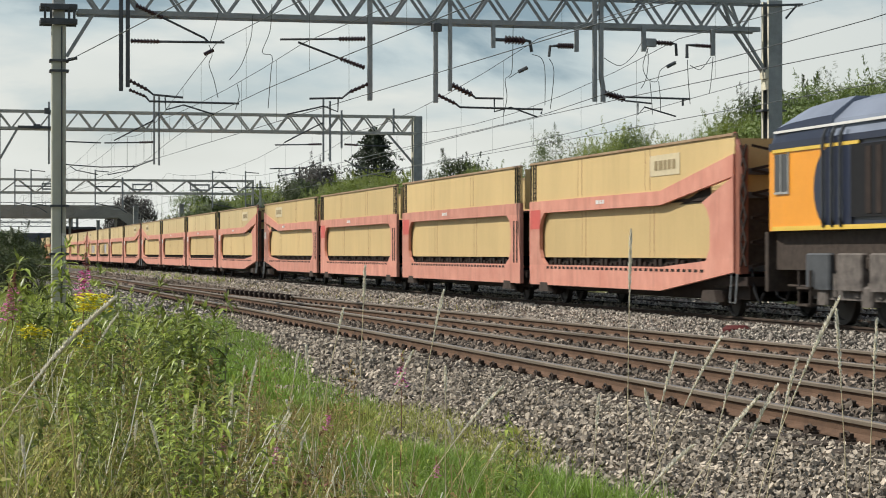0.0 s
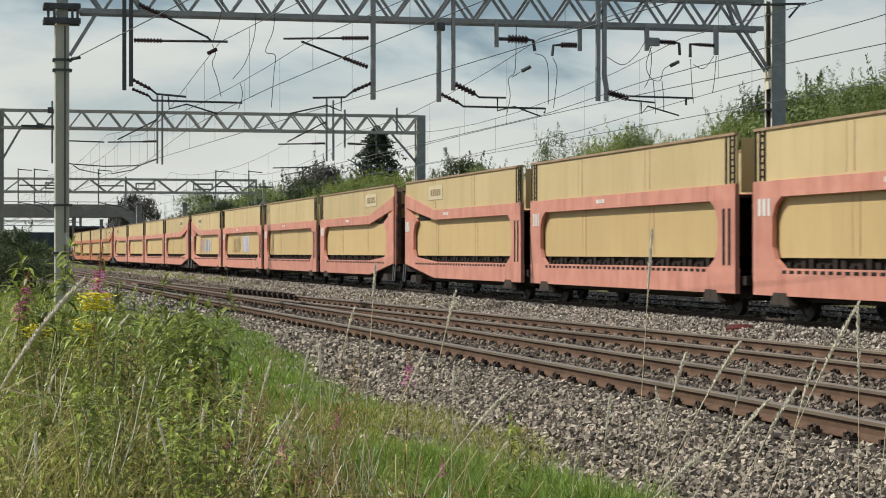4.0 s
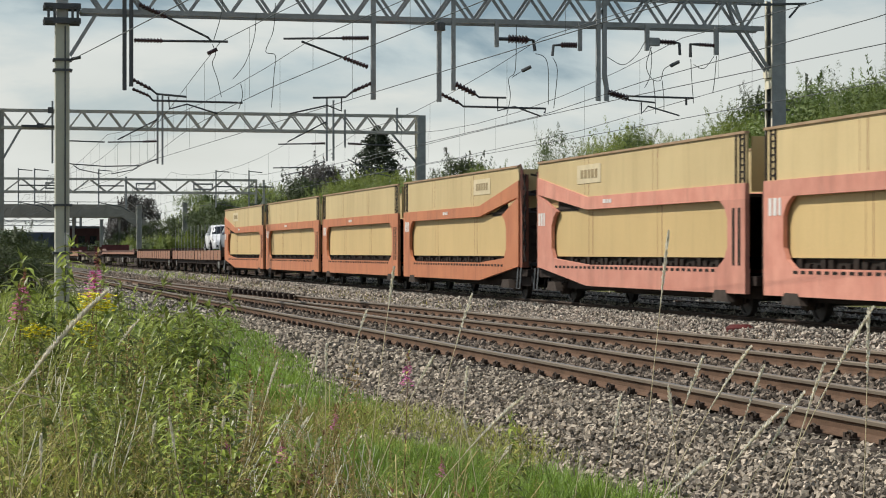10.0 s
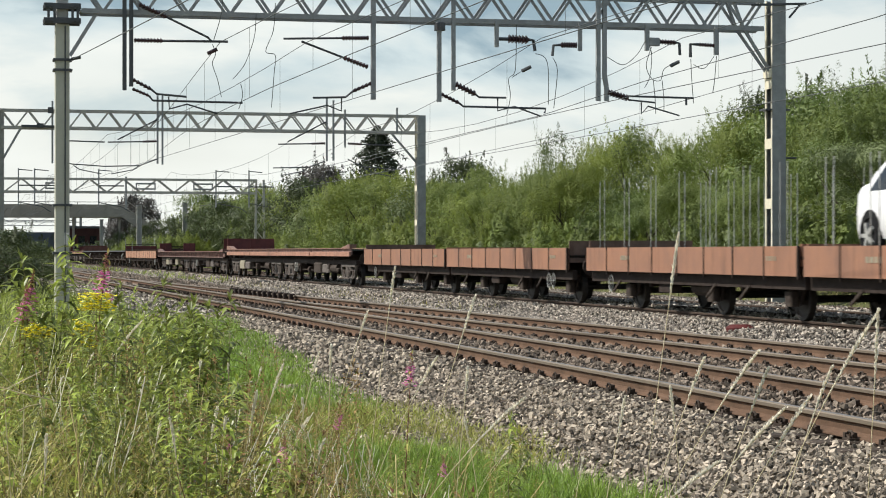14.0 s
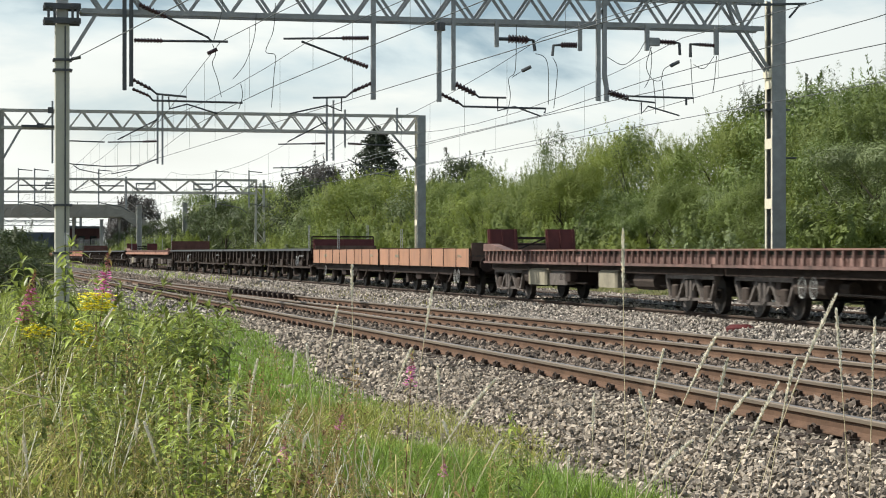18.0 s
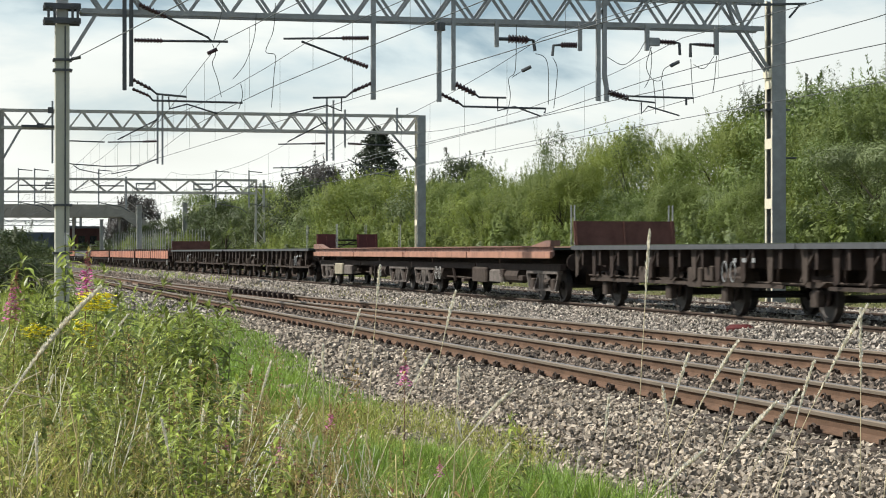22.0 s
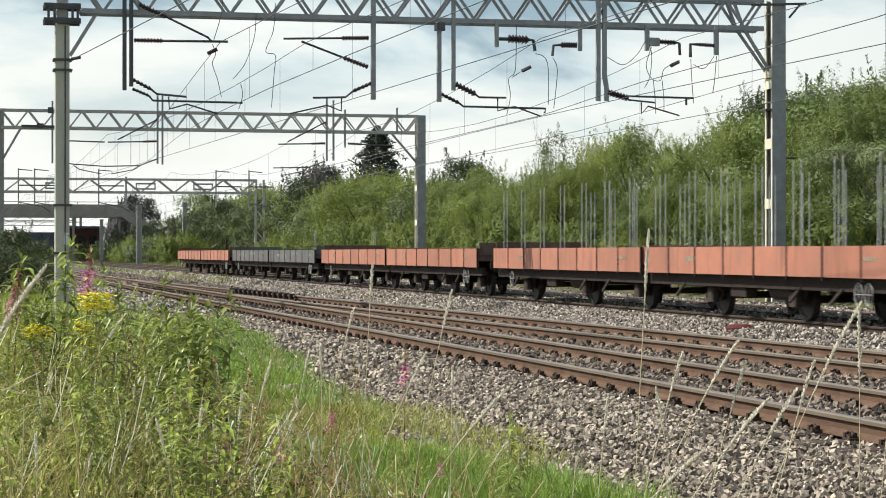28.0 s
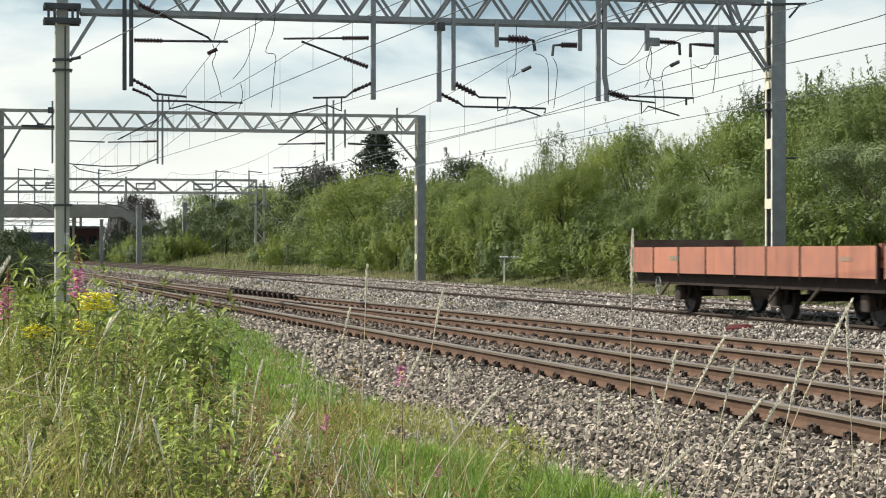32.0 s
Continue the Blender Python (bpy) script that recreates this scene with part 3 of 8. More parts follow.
def h_mast(root, x, y, z0, z1, w, d, mat_=None, name="mast"):
    """A broad-flanged steel column with its web along the line."""
    m = mat_ or STEEL_LIGHT
    t = 0.03
    a, b, k = w / 2, d / 2, t / 2
    pts = [(-a, -b), (-a + t, -b), (-a + t, -k), (a - t, -k), (a - t, -b), (a, -b), (a, b), (a - t, b), (a - t, k), (-a + t, k), (-a + t, b), (-a, b)]
    n = len(pts)
    s = Shape().add([(x + p, y + q, z0) for p, q in pts] + [(x + p, y + q, z1) for p, q in pts], [(i, (i + 1) % n, n + (i + 1) % n, n + i) for i in range(n)] + [tuple(range(n, 2 * n))])
    return part(name, s, m, root)


def battened_mast(root, x0, x1, y, z0, z1, d):
    """A column of two channels, one before the other, joined by batten plates on its sides."""
    for yy, o in ((y - d / 2, 1), (y + d / 2, -1)):
        ya, yb = sorted((yy, yy + o * 0.03))
        part("channel", Shape().box(x0, x1, ya, yb, z0, z1), STEEL, root, "grey steel channel of the column")
        yc, yd = sorted((yy + o * 0.03, yy + o * 0.12))
        # only the sunward flange is cream: its sunlight is in the colour
        part("flange", Shape().box(x0, x0 + 0.03, yc, yd, z0, z1), LIT_CREAM, root, "flange coloured cream as if sunlit")
        part("flange", Shape().box(x1 - 0.03, x1, yc, yd, z0, z1), STEEL, root)
    # darker steel in here paints the shade of the recess
    part("inner_web", Shape().box((x0 + x1) / 2 - 0.02, (x0 + x1) / 2 + 0.02, y - d / 2 + 0.03, y + d / 2 - 0.03, z0, z1), STEEL_DARK, root)
    z = z0 + 1.3
    while z < z1 - 1.0:
        part("batten_plate", Shape().box(x0 - 0.012, x0 - 0.001, y - d / 2 + 0.02, y + d / 2 - 0.02, z, z + 0.28), LIT_CREAM, root, "batten plate coloured cream as if sunlit")
        z += 1.65


def insulator(root, p, q, r=0.075, ribs=7):
    """A ribbed insulator from p to q."""
    p, q = Vector(p), Vector(q)
    s = Shape().tube(p, q, r * 0.5, 8)
    for i in range(ribs):
        a, b = p.lerp(q, (i + 0.2) / ribs), p.lerp(q, (i + 0.75) / ribs)
        s.tube(a, b, r, 10, r * 0.7)
    return part("insulator", s, INSUL, root, "brown ribbed porcelain insulator")


def rod(root, pts, y, r=0.022, name="rod", m=None):
    return part(name, Shape().path([(x, y, z) for x, z in pts], r, 6), m or STEEL_DARK, root)


def slack(pts, n=5):
    """A smooth curve through the points, as a slack cable hangs."""
    p = [Vector(q) for q in (pts[0], *pts, pts[-1])]
    out = []
    for a, b, c, d in zip(p, p[1:], p[2:], p[3:]):
        for k in range(n):
            t = k / n
            out.append(0.5 * (2 * b + (c - a) * t + (2 * a - 5 * b + 4 * c - d) * t * t + (3 * b - a - 3 * c + d) * t ** 3))
    return [tuple(q) for q in out] + [pts[-1]]


def portal(label):
    return thing("gantry", label, "gantry", "overhead line gantries")


def build_portal_near():
    y = 54.0
    g = portal("grey lattice steel gantry spanning all the tracks")
    lattice(g, y, 3.3, 21.75, 7.38, 8.14, 0.56)
    part("mast", Shape().cbox(2.65, 3.01, y - 0.18, y + 0.18, -0.5, 7.05, 0.02), MAST_BRIGHTENED, g, "plain pale grey-green column")
    part("conduit", Shape().tube((2.9, y - 0.2, -0.4), (2.9, y - 0.2, 7.0), 0.02, 6), STEEL_DARK, g)
    for zz in (6.11, 5.85, 2.42, 1.2):
        part("band_clamp", Shape().box(2.6, 3.08, y - 0.23, y + 0.23, zz, zz + 0.06), STEEL_DARK, g)
    part("notice_plate", Shape().box(2.88, 3.0, y - 0.215, y - 0.2, 1.45, 1.75), WHITE, g)
    for z in (7.05, 7.42):
        for o in (-0.245, 0.245):
            part("cap_channel", Shape().cbox(2.36, 3.29, y + o - 0.055, y + o + 0.055, z, z + 0.15, 0.015), STEEL_DARK, g)
        for x in (2.42, 2.55, 3.08, 3.2):
            part("cap_bolt", Shape().tube((x, y - 0.38, z + 0.07), (x, y + 0.38, z + 0.07), 0.035, 6), STEEL_DARK, g)
    for x in (2.45, 2.6, 3.05, 3.18):
        part("cap_strut", Shape().box(x, x + 0.06, y - 0.29, y - 0.2, 7.2, 7.42), STEEL_DARK, g)
    part("mast_head", Shape().cbox(2.68, 2.98, y - 0.17, y + 0.17, 7.05, 8.3, 0.02), STEEL_LIGHT, g)
    part("knee_brace", Shape().bar((3.02, y - 0.2, 6.24), (3.68, y - 0.25, 7.33), 0.07, 0.09), STEEL, g)
    battened_mast(g, 22.02, 22.41, y, -0.5, 8.2, 0.56)
    for o in (-0.25, 0.25):
        part("knee_brace", Shape().bar((21.2, y + o, 7.36), (22.05, y + o * 0.5, 6.15), 0.06, 0.08), STEEL, g)
        part("knee_brace", Shape().bar((20.9, y + o, 8.1), (21.2, y + o, 7.33), 0.06, 0.08), STEEL, g)
    part("shoe_plate", Shape().cbox(21.95, 22.21, y - 0.26, y + 0.24, 6.05, 6.3, 0.03), LIT_CREAM, g)
    part("band_clamp", Shape().box(21.85, 22.55, y - 0.25, y + 0.25, 5.15, 5.2), STEEL_DARK, g)
    part("head_bracket", Shape().bar((21.4, y - 0.3, 8.02), (23.0, y - 0.3, 8.1), 0.06, 0.06).bar((22.5, y - 0.3, 7.7), (22.85, y - 0.3, 8.1), 0.04, 0.05), STEEL_DARK, g)
    part("lineside_bracket", Shape().tube((22.4, y - 0.2, 3.85), (22.75, y - 0.2, 3.85), 0.03, 6), STEEL_DARK, g)
    # drop tubes
    yf = y - 0.33
    for x, za, zb, w in ((4.38, 8.2, 5.38, 0.10), (4.55, 8.2, 5.48, 0.10), (10.84, 8.2, 5.25, 0.12), (12.61, 7.3, 5.22, 0.11), (13.0, 8.2, 5.53, 0.10), (14.18, 7.4, 6.7, 0.10), (16.49, 7.4, 6.65, 0.10), (18.38, 7.4, 6.7, 0.11), (20.36, 7.4, 6.63, 0.11)):
        part("drop_tube", Shape().bar((x, yf, za), (x, yf, zb), w, w), STEEL if x > 5 else STEEL_DARK, g)
    for x, o in ((17.0, 0.0), (17.2, 0.08)):
        part("drop_tube", Shape().bar((x - o * 0.3, yf, 8.2), (x - o * 0.3, yf, 6.0), 0.11, 0.11).bar((x - o * 0.3, yf, 6.0), (x + o * 0.4, yf, 5.7), 0.11, 0.11).bar((x + o * 0.4, yf, 5.7), (x + o * 0.4, yf, 5.32), 0.11, 0.11), STEEL, g)
    part("pulley_block", Shape().cbox(12.5, 12.76, yf - 0.12, yf + 0.12, 7.1, 7.32, 0.03), STEEL_DARK, g)
    # top arms with insulators
    insulator(g, (4.62, yf, 6.66), (5.35, yf, 6.66), 0.07, 9)
    rod(g, [(5.35, 6.66), (7.02, 6.68)], yf, 0.035)
    insulator(g, (4.75, yf, 7.58), (5.45, yf, 7.27), 0.07, 9)
    rod(g, [(5.45, 7.27), (6.5, 6.78), (6.6, 6.68)], yf, 0.03)
    insulator(g, (10.72, yf, 6.86), (10.0, yf, 6.84), 0.07, 9)
    rod(g, [(10.0, 6.84), (8.47, 6.79)], yf, 0.03)
    insulator(g, (10.7, yf, 6.1), (10.05, yf, 6.33), 0.07, 8)
    rod(g, [(10.05, 6.33), (8.94, 6.73)], yf, 0.03)
    insulator(g, (14.5, yf, 6.93), (15.05, yf, 6.91), 0.12, 6)
    rod(g, [(14.2, 6.92), (14.5, 6.92)], yf, 0.05)
    rod(g, [(15.05, 6.92), (15.19, 6.9), (15.24, 6.62)], yf, 0.045)
    insulator(g, (16.4, yf, 6.8), (15.95, yf, 6.8), 0.085, 7)
    rod(g, [(15.95, 6.8), (15.75, 6.78), (15.72, 6.5)], yf, 0.04)
    insulator(g, (18.72, yf, 6.95), (19.2, yf, 6.93), 0.075, 6)
    part("terminal_box", Shape().cbox(18.42, 18.72, yf - 0.1, yf + 0.1, 6.83, 7.05, 0.02), STEEL, g)
    rod(g, [(19.2, 6.93), (19.3, 6.92), (19.32, 6.6)], yf, 0.04)
    insulator(g, (20.3, yf, 6.88), (19.85, yf, 6.9), 0.06, 6)
    rod(g, [(19.85, 6.9), (19.62, 6.9), (19.62, 6.55)], yf, 0.045)
    # registration arms
    insulator(g, (4.58, yf, 5.66), (5.05, yf, 5.42), 0.06, 5)
    rod(g, [(5.05, 5.42), (5.2, 5.3), (5.95, 5.24)], yf, 0.03)
    insulator(g, (4.58, yf, 5.42), (5.0, yf, 5.25), 0.05, 5)
    rod(g, [(5.0, 5.25), (5.1, 5.13), (7.4, 5.11)], yf, 0.03)
    rod(g, [(5.5, 5.24), (5.52, 4.92), (5.97, 5.05), (6.75, 4.82)], yf, 0.022)
    insulator(g, (10.8, yf, 5.68), (10.3, yf, 5.46), 0.06, 5)
    rod(g, [(10.3, 5.46), (10.1, 5.3), (9.24, 5.27)], yf, 0.03)
    rod(g, [(10.0, 5.3), (9.99, 4.94), (9.62, 5.08), (8.64, 4.85)], yf, 0.022)
    insulator(g, (13.04, yf, 5.7), (13.6, yf, 5.44), 0.09, 6)
    rod(g, [(13.6, 5.44), (13.7, 5.36), (14.44, 5.36)], yf, 0.03)
    insulator(g, (12.66, yf, 5.43), (13.15, yf, 5.2), 0.06, 5)
    rod(g, [(13.15, 5.2), (13.27, 5.11), (15.54, 5.09), (15.5, 4.97)], yf, 0.03)
    rod(g, [(14.21, 5.36), (14.21, 5.01), (14.67, 5.13), (15.38, 4.89)], yf, 0.022)
    insulator(g, (17.25, yf, 5.56), (17.85, yf, 5.4), 0.10, 7)
    rod(g, [(17.85, 5.46), (19.71, 5.44)], yf, 0.03)
    rod(g, [(19.5, 5.44), (19.5, 5.25)], yf, 0.03)
    rod(g, [(17.85, 5.36), (18.6, 5.3)], yf, 0.025)
    rod(g, [(18.22, 5.3), (18.22, 4.99), (18.41, 5.2), (19.3, 4.96)], yf, 0.022)
    # jumper cables that hang from the arms to the wires
    for pts in ([(6.9, 8.1), (6.85, 7.4), (6.65, 6.7)], [(6.62, 6.6), (6.7, 6.35), (6.62, 6.1), (6.75, 5.7), (6.85, 5.25)], [(7.75, 7.4), (7.7, 6.8), (7.45, 6.1), (7.15, 5.72)],
                [(8.25, 7.7), (8.2, 7.0), (8.0, 6.45), (8.25, 6.35), (8.22, 5.9), (8.15, 5.0)], [(7.35, 5.6), (7.4, 5.3), (7.3, 4.95)]):
        rod(g, slack(pts), yf - 0.03, 0.010, "jumper_cable", WIRE)
    for pts in ([(14.72, 7.3), (14.7, 6.3), (14.65, 6.0), (14.5, 5.85), (14.55, 5.4), (14.45, 4.9)],
                [(15.24, 6.55), (15.5, 6.45), (15.6, 6.1), (15.6, 5.2)], [(15.72, 6.45), (15.85, 6.1), (15.75, 5.1)], [(14.6, 5.9), (14.75, 6.0), (15.0, 6.15)],
                [(17.25, 6.5), (17.7, 6.3), (18.1, 6.6), (18.35, 6.95), (18.5, 6.6), (18.45, 6.0), (18.3, 5.7)], [(18.5, 6.8), (18.35, 6.3), (18.5, 5.95), (18.75, 5.9), (18.85, 6.2), (19.1, 6.35), (19.3, 6.45)],
                [(19.62, 6.5), (19.65, 5.9), (19.7, 5.3)], [(19.7, 6.35), (20.0, 6.25), (20.3, 6.6)], [(20.36, 6.6), (20.3, 5.9), (20.25, 5.6)], [(18.55, 5.9), (18.6, 5.4), (18.62, 5.0)], [(18.8, 5.9), (18.85, 5.4), (18.85, 5.05)]):
        rod(g, slack(pts), yf - 0.03, 0.010, "jumper_cable", WIRE)
    for x, z in ((6.6, 6.42), (14.98, 6.14), (19.15, 6.36)):
        part("line_clamp", Shape().tube((x - 0.1, yf, z - 0.06), (x + 0.14, yf, z + 0.06), 0.05, 8), INSUL if x < 7 else STEEL_DARK, g)
    part("stay_wire", Shape().tube((3.1, yf, 6.15), (6.9, 10, 5.6), 0.012, 5), WIRE, g)
    part("stay_clamp", Shape().tube((3.05, y - 0.25, 6.15), (3.28, y - 0.3, 6.2), 0.045, 6), STEEL_DARK, g)
    return g


def build_portal_mid():
    y = 98.6
    g = portal("grey lattice steel gantry with a plain end frame")
    lattice(g, y, 2.4, 22.1, 7.02, 7.82, 0.62, 0.3, 1.0, STEEL_HAZED)
    battened_mast(g, 22.02, 22.44, y, -0.4, 7.86, 0.56)
    h_mast(g, 2.35, y, -0.5, 7.9, 0.36, 0.36, STEEL_LIGHT)
    part("knee_brace", Shape().bar((20.7, y - 0.3, 7.02), (22.05, y - 0.1, 5.55), 0.08, 0.09), STEEL, g)
    part("knee_brace", Shape().bar((3.3, y - 0.3, 7.02), (2.5, y - 0.1, 5.6), 0.08, 0.09), STEEL, g)
    part("switch_gear", Shape().bar((3.3, y - 0.5, 7.08), (5.0, y - 0.5, 7.06), 0.1, 0.1).box(4.0, 4.3, y - 0.6, y - 0.4, 7.0, 7.2).box(4.5, 4.75, y - 0.6, y - 0.4, 7.68, 7.95), STEEL_DARK, g)
    yf = y - 0.38
    for x, za, zb in ((4.71, 8.25, 5.37), (9.55, 8.6, 5.4), (9.78, 8.6, 5.36), (17.58, 8.6, 5.6), (17.9, 8.5, 5.63), (18.46, 8.07, 6.26), (21.0, 8.2, 7.0)):
        part("drop_tube", Shape().bar((x, yf, za), (x, yf, zb), 0.085, 0.085), STEEL, g)
    for a, sgn in ((9.6, -1), (17.6, -1), (18.5, 1), (4.75, 1)):
        insulator(g, (a + sgn * 0.1, yf, 6.45), (a + sgn * 0.75, yf, 6.42), 0.07, 6)
        rod(g, [(a + sgn * 0.75, 6.42), (a + sgn * 2.35, 6.38)], yf, 0.035)
        if sgn < 0:
            rod(g, [(a, 7.5), (a - 1.9, 6.5)], yf, 0.035)
            rod(g, [(a - 0.1, 5.6), (a - 0.9, 5.3), (a - 2.6, 5.25)], yf, 0.03)
            rod(g, [(a - 0.9, 5.3), (a - 1.2, 5.1), (a - 2.2, 4.9)], yf, 0.025)
        else:
            rod(g, [(a + 0.1, 5.7), (a + 0.8, 5.35), (a + 2.4, 5.25)], yf, 0.03)
            rod(g, [(a + 0.9, 5.3), (a + 1.2, 5.1), (a + 2.2, 4.9)], yf, 0.025)
    return g


def build_portal_far():
    y = 202.0
    g = portal("distant grey lattice gantry with a trussed leg")
    lattice(g, y, -6.0, 29.2, 7.0, 8.25, 1.6, 0.5, 1.7, STEEL_HAZED)
    for x in (9.0, 17.5, 23.0):
        part("equipment_frame", Shape().box(x, x + 1.9, y - 0.75, y - 0.6, 7.25, 7.4).box(x, x + 1.9, y - 0.75, y - 0.6, 7.75, 7.9).box(x, x + 0.12, y - 0.75, y - 0.6, 7.4, 7.75).box(x + 1.78, x + 1.9, y - 0.75, y - 0.6, 7.4, 7.75), STEEL, g)
    for o in (-0.45, 0.45):
        part("leg", Shape().bar((29.5 + o, y - 0.4, -0.6), (29.5 + o * 0.8, y - 0.4, 8.3), 0.2, 0.2), STEEL_HAZED, g)
    n = 7
    for i in range(n):
        s = 1 if i % 2 else -1
        part("lacing_bar", Shape().bar((29.5 - 0.4 * s, y - 0.42, 0.4 + i), (29.5 + 0.4 * s, y - 0.42, 1.4 + i), 0.1, 0.1), STEEL_HAZED, g)
    part("drop_tube", Shape().bar((16.58, y - 0.6, 8.5), (16.58, y - 0.6, 5.4), 0.16, 0.16), STEEL, g)
    for x in (6.5, 8.0, 14.0, 25.2, 28.4):
        part("drop_tube", Shape().bar((x, y - 0.6, 9.2), (x, y - 0.6, 5.6), 0.12, 0.12), STEEL, g)
        rod(g, [(x, 9.1), (x + 1.3, 9.0)], y - 0.6, 0.05)
        rod(g, [(x, 7.6), (x + 2.4, 7.6)], y - 0.6, 0.07)
        rod(g, [(x, 6.0), (x + 2.2, 5.6), (x + 3, 5.1)], y - 0.6, 0.05)
    return g


build_portal_near()
build_portal_mid()
build_portal_far()


def build_wires():
    spans = [-10, 54.0, 98.6, 150, 202, 262, 330, 420]

    def sag(y, top, low):
        for a, b in zip(spans, spans[1:]):
            if a <= y <= b:
                u = (y - a) / (b - a)
                return top - (top - low) * 4 * u * (1 - u)
        return top

    ys = [y for a, b in zip(spans, spans[1:]) for y in np.linspace(a, b, 9)[:-1]] + [420]
    # centre line, height at the gantries, lowest height in the first span and in the others
    for c, top, near, low in ((lambda y: T1 - 0.6 * math.cos((y - 54) * 0.07), 6.7, 6.2, 6.0), (lambda y: t2(y) - 0.3, 6.75, 6.65, 6.3),
                              (lambda y: T4 - 0.5 * math.cos((y - 54) * 0.07), 7.0, 6.85, 6.1), (lambda y: T5 + 0.1 * math.cos((y - 54) * 0.07), 7.1, 6.95, 6.1)):
        w = thing("overhead_wire", "contact and catenary wires with droppers over a track", "overhead wire", "overhead wires")
        height = lambda y: sag(y, top, near if y < 54 else low)
        part("contact_wire", Shape().path([(c(y), y, 4.9) for y in ys], 0.009, 4), WIRE, w)
        part("catenary_wire", Shape().path([(c(y), y, height(y)) for y in ys], 0.010, 4), WIRE, w)
        for a, b in zip(spans[:4], spans[1:5]):
            for u in (0.08, 0.2, 0.32, 0.44, 0.56, 0.68, 0.8, 0.92):
                y = a + (b - a) * u
                part("dropper", Shape().tube((c(y), y, 4.9), (c(y), y, height(y)), 0.004, 4), WIRE, w)
    # out-of-running wires of the overlap: they rise towards their anchors
    label = "slack wire rising to its anchor beyond the overlap"
    solid("anchor_wire", Shape().path([(15.9, 8, 6.2), (15.8, 33.9, 5.36), (15.65, 46, 5.2), (15.6, 54.2, 4.95), (15.6, 76, 4.92), (15.7, 98, 4.91)], 0.009, 4), WIRE, label, "overhead wire", "overhead wires")
    solid("anchor_wire", Shape().path([(22.0, 54, 6.08), (20.5, 59.4, 5.52), (19.7, 64, 5.15), (19.4, 80, 4.95), (19.3, 98, 4.93)], 0.009, 4), WIRE, "slack wire anchored on a gantry column", "overhead wire", "overhead wires")


build_wires()


def build_distance():
    # posts
    for x, y, z1, w in ((26.5, 240.4, 6.8, 0.5), (21.4, 241.6, 6.6, 0.55), (20.2, 285, 5.6, 0.45)):
        p = thing("signal_post", "distant pale grey line-side steel post", "post", "distant posts")
        h_mast(p, x, y, -0.5, z1, w, w, STEEL_LIGHT, "column")
        part("cap", Shape().box(x - w * 0.6, x + w * 0.6, y - w * 0.6, y + w * 0.6, z1, z1 + 0.1), STEEL, p)
    fb = thing("footbridge", "grey plate-sided footbridge over the line with a stair down", "footbridge", at=pose(0, 0, 0))
    cg = mat("grey_brown_plate_girder", (0.36, 0.33, 0.28), 0.8, 0, 0.25, 0.5)
    part("parapet", Shape().box(-40, 24.3, 302, 302.3, 6.3, 8.1), cg, fb)
    part("parapet", Shape().box(-40, 24.3, 304.4, 304.7, 6.3, 8.1), cg, fb)
    part("deck", Shape().box(-40, 24.3, 302.3, 304.4, 6.2, 6.5), cg, fb)
    part("stair_side", Shape().add([(24.3, 302, 6.3), (24.3, 302, 8.1), (31.5, 302, 3.2), (31.5, 302, 1.6), (24.3, 302.3, 6.3), (24.3, 302.3, 8.1), (31.5, 302.3, 3.2), (31.5, 302.3, 1.6)], [(0, 1, 2, 3), (7, 6, 5, 4), (0, 4, 5, 1), (1, 5, 6, 2), (2, 6, 7, 3), (3, 7, 4, 0)]), cg, fb)
    part("rail", Shape().bar((-40, 302, 8.45), (24.3, 302, 8.45), 0.08, 0.08), STEEL_DARK, fb)
    for i in range(6):
        xx, zz = 25.0 + 1.2 * i, 7.62 - 0.82 * i
        part("stair_post", Shape().bar((xx, 301.9, zz), (xx, 301.9, zz + 1.0), 0.08, 0.08), cg, fb)
    part("stair_rail", Shape().bar((25.0, 301.9, 8.6), (31.0, 301.9, 4.5), 0.09, 0.09), cg, fb)
    for x in range(-38, 25, 4):
        part("post", Shape().bar((x, 302, 8.1), (x, 302, 8.45), 0.07, 0.07), STEEL_DARK, fb)
        part("stiffener", Shape().box(x - 0.06, x + 0.06, 301.9, 302, 6.3, 8.1), cg, fb)
    for x in (5.0, 17.5, 24.0, 29.5):
        part("pier", Shape().box(x - 0.16, x + 0.16, 303, 303.5, -0.5, 6.2 if x < 25 else 3.0), cg, fb)
    # low brick building under the bridge
    brick = mat("dark_red_brickwork", (0.075, 0.036, 0.032), 0.9, 0, 0.3, 1.2, bump=0.2, bscale=8)
    bl = thing("trackside_building", "low dark red brick building with a flat grey roof", "building")
    part("wall", Shape().box(17.0, 23.5, 330, 338, -0.5, 5.0), brick, bl)
    part("roof", Shape().box(16.7, 23.8, 329.6, 338.4, 5.0, 5.35), STEEL_DARK, bl)
    part("extension", Shape().box(2, 16.6, 332, 338, -0.5, 4.4), mat("blue_grey_cladding", (0.07, 0.09, 0.12), 0.6, 0, 0.2, 1), bl, "blue-grey clad extension")
    for i in range(3):
        wd = part("window", Shape().box(18.0 + 1.8 * i, 19.0 + 1.8 * i, 329.9, 330.05, 2.4, 3.8), GLASS_DARK, bl)
        part("sill", Shape().box(17.9 + 1.8 * i, 19.1 + 1.8 * i, 329.8, 329.99, 2.28, 2.39), STEEL, wd)
    # far open portals behind the bridge
    for y, x1 in ((360, 22), (410, 24)):
        g = portal("far-off grey lattice gantry")
        lattice(g, y, -30, x1, 6.4, 7.4, 2.4, 0.4)
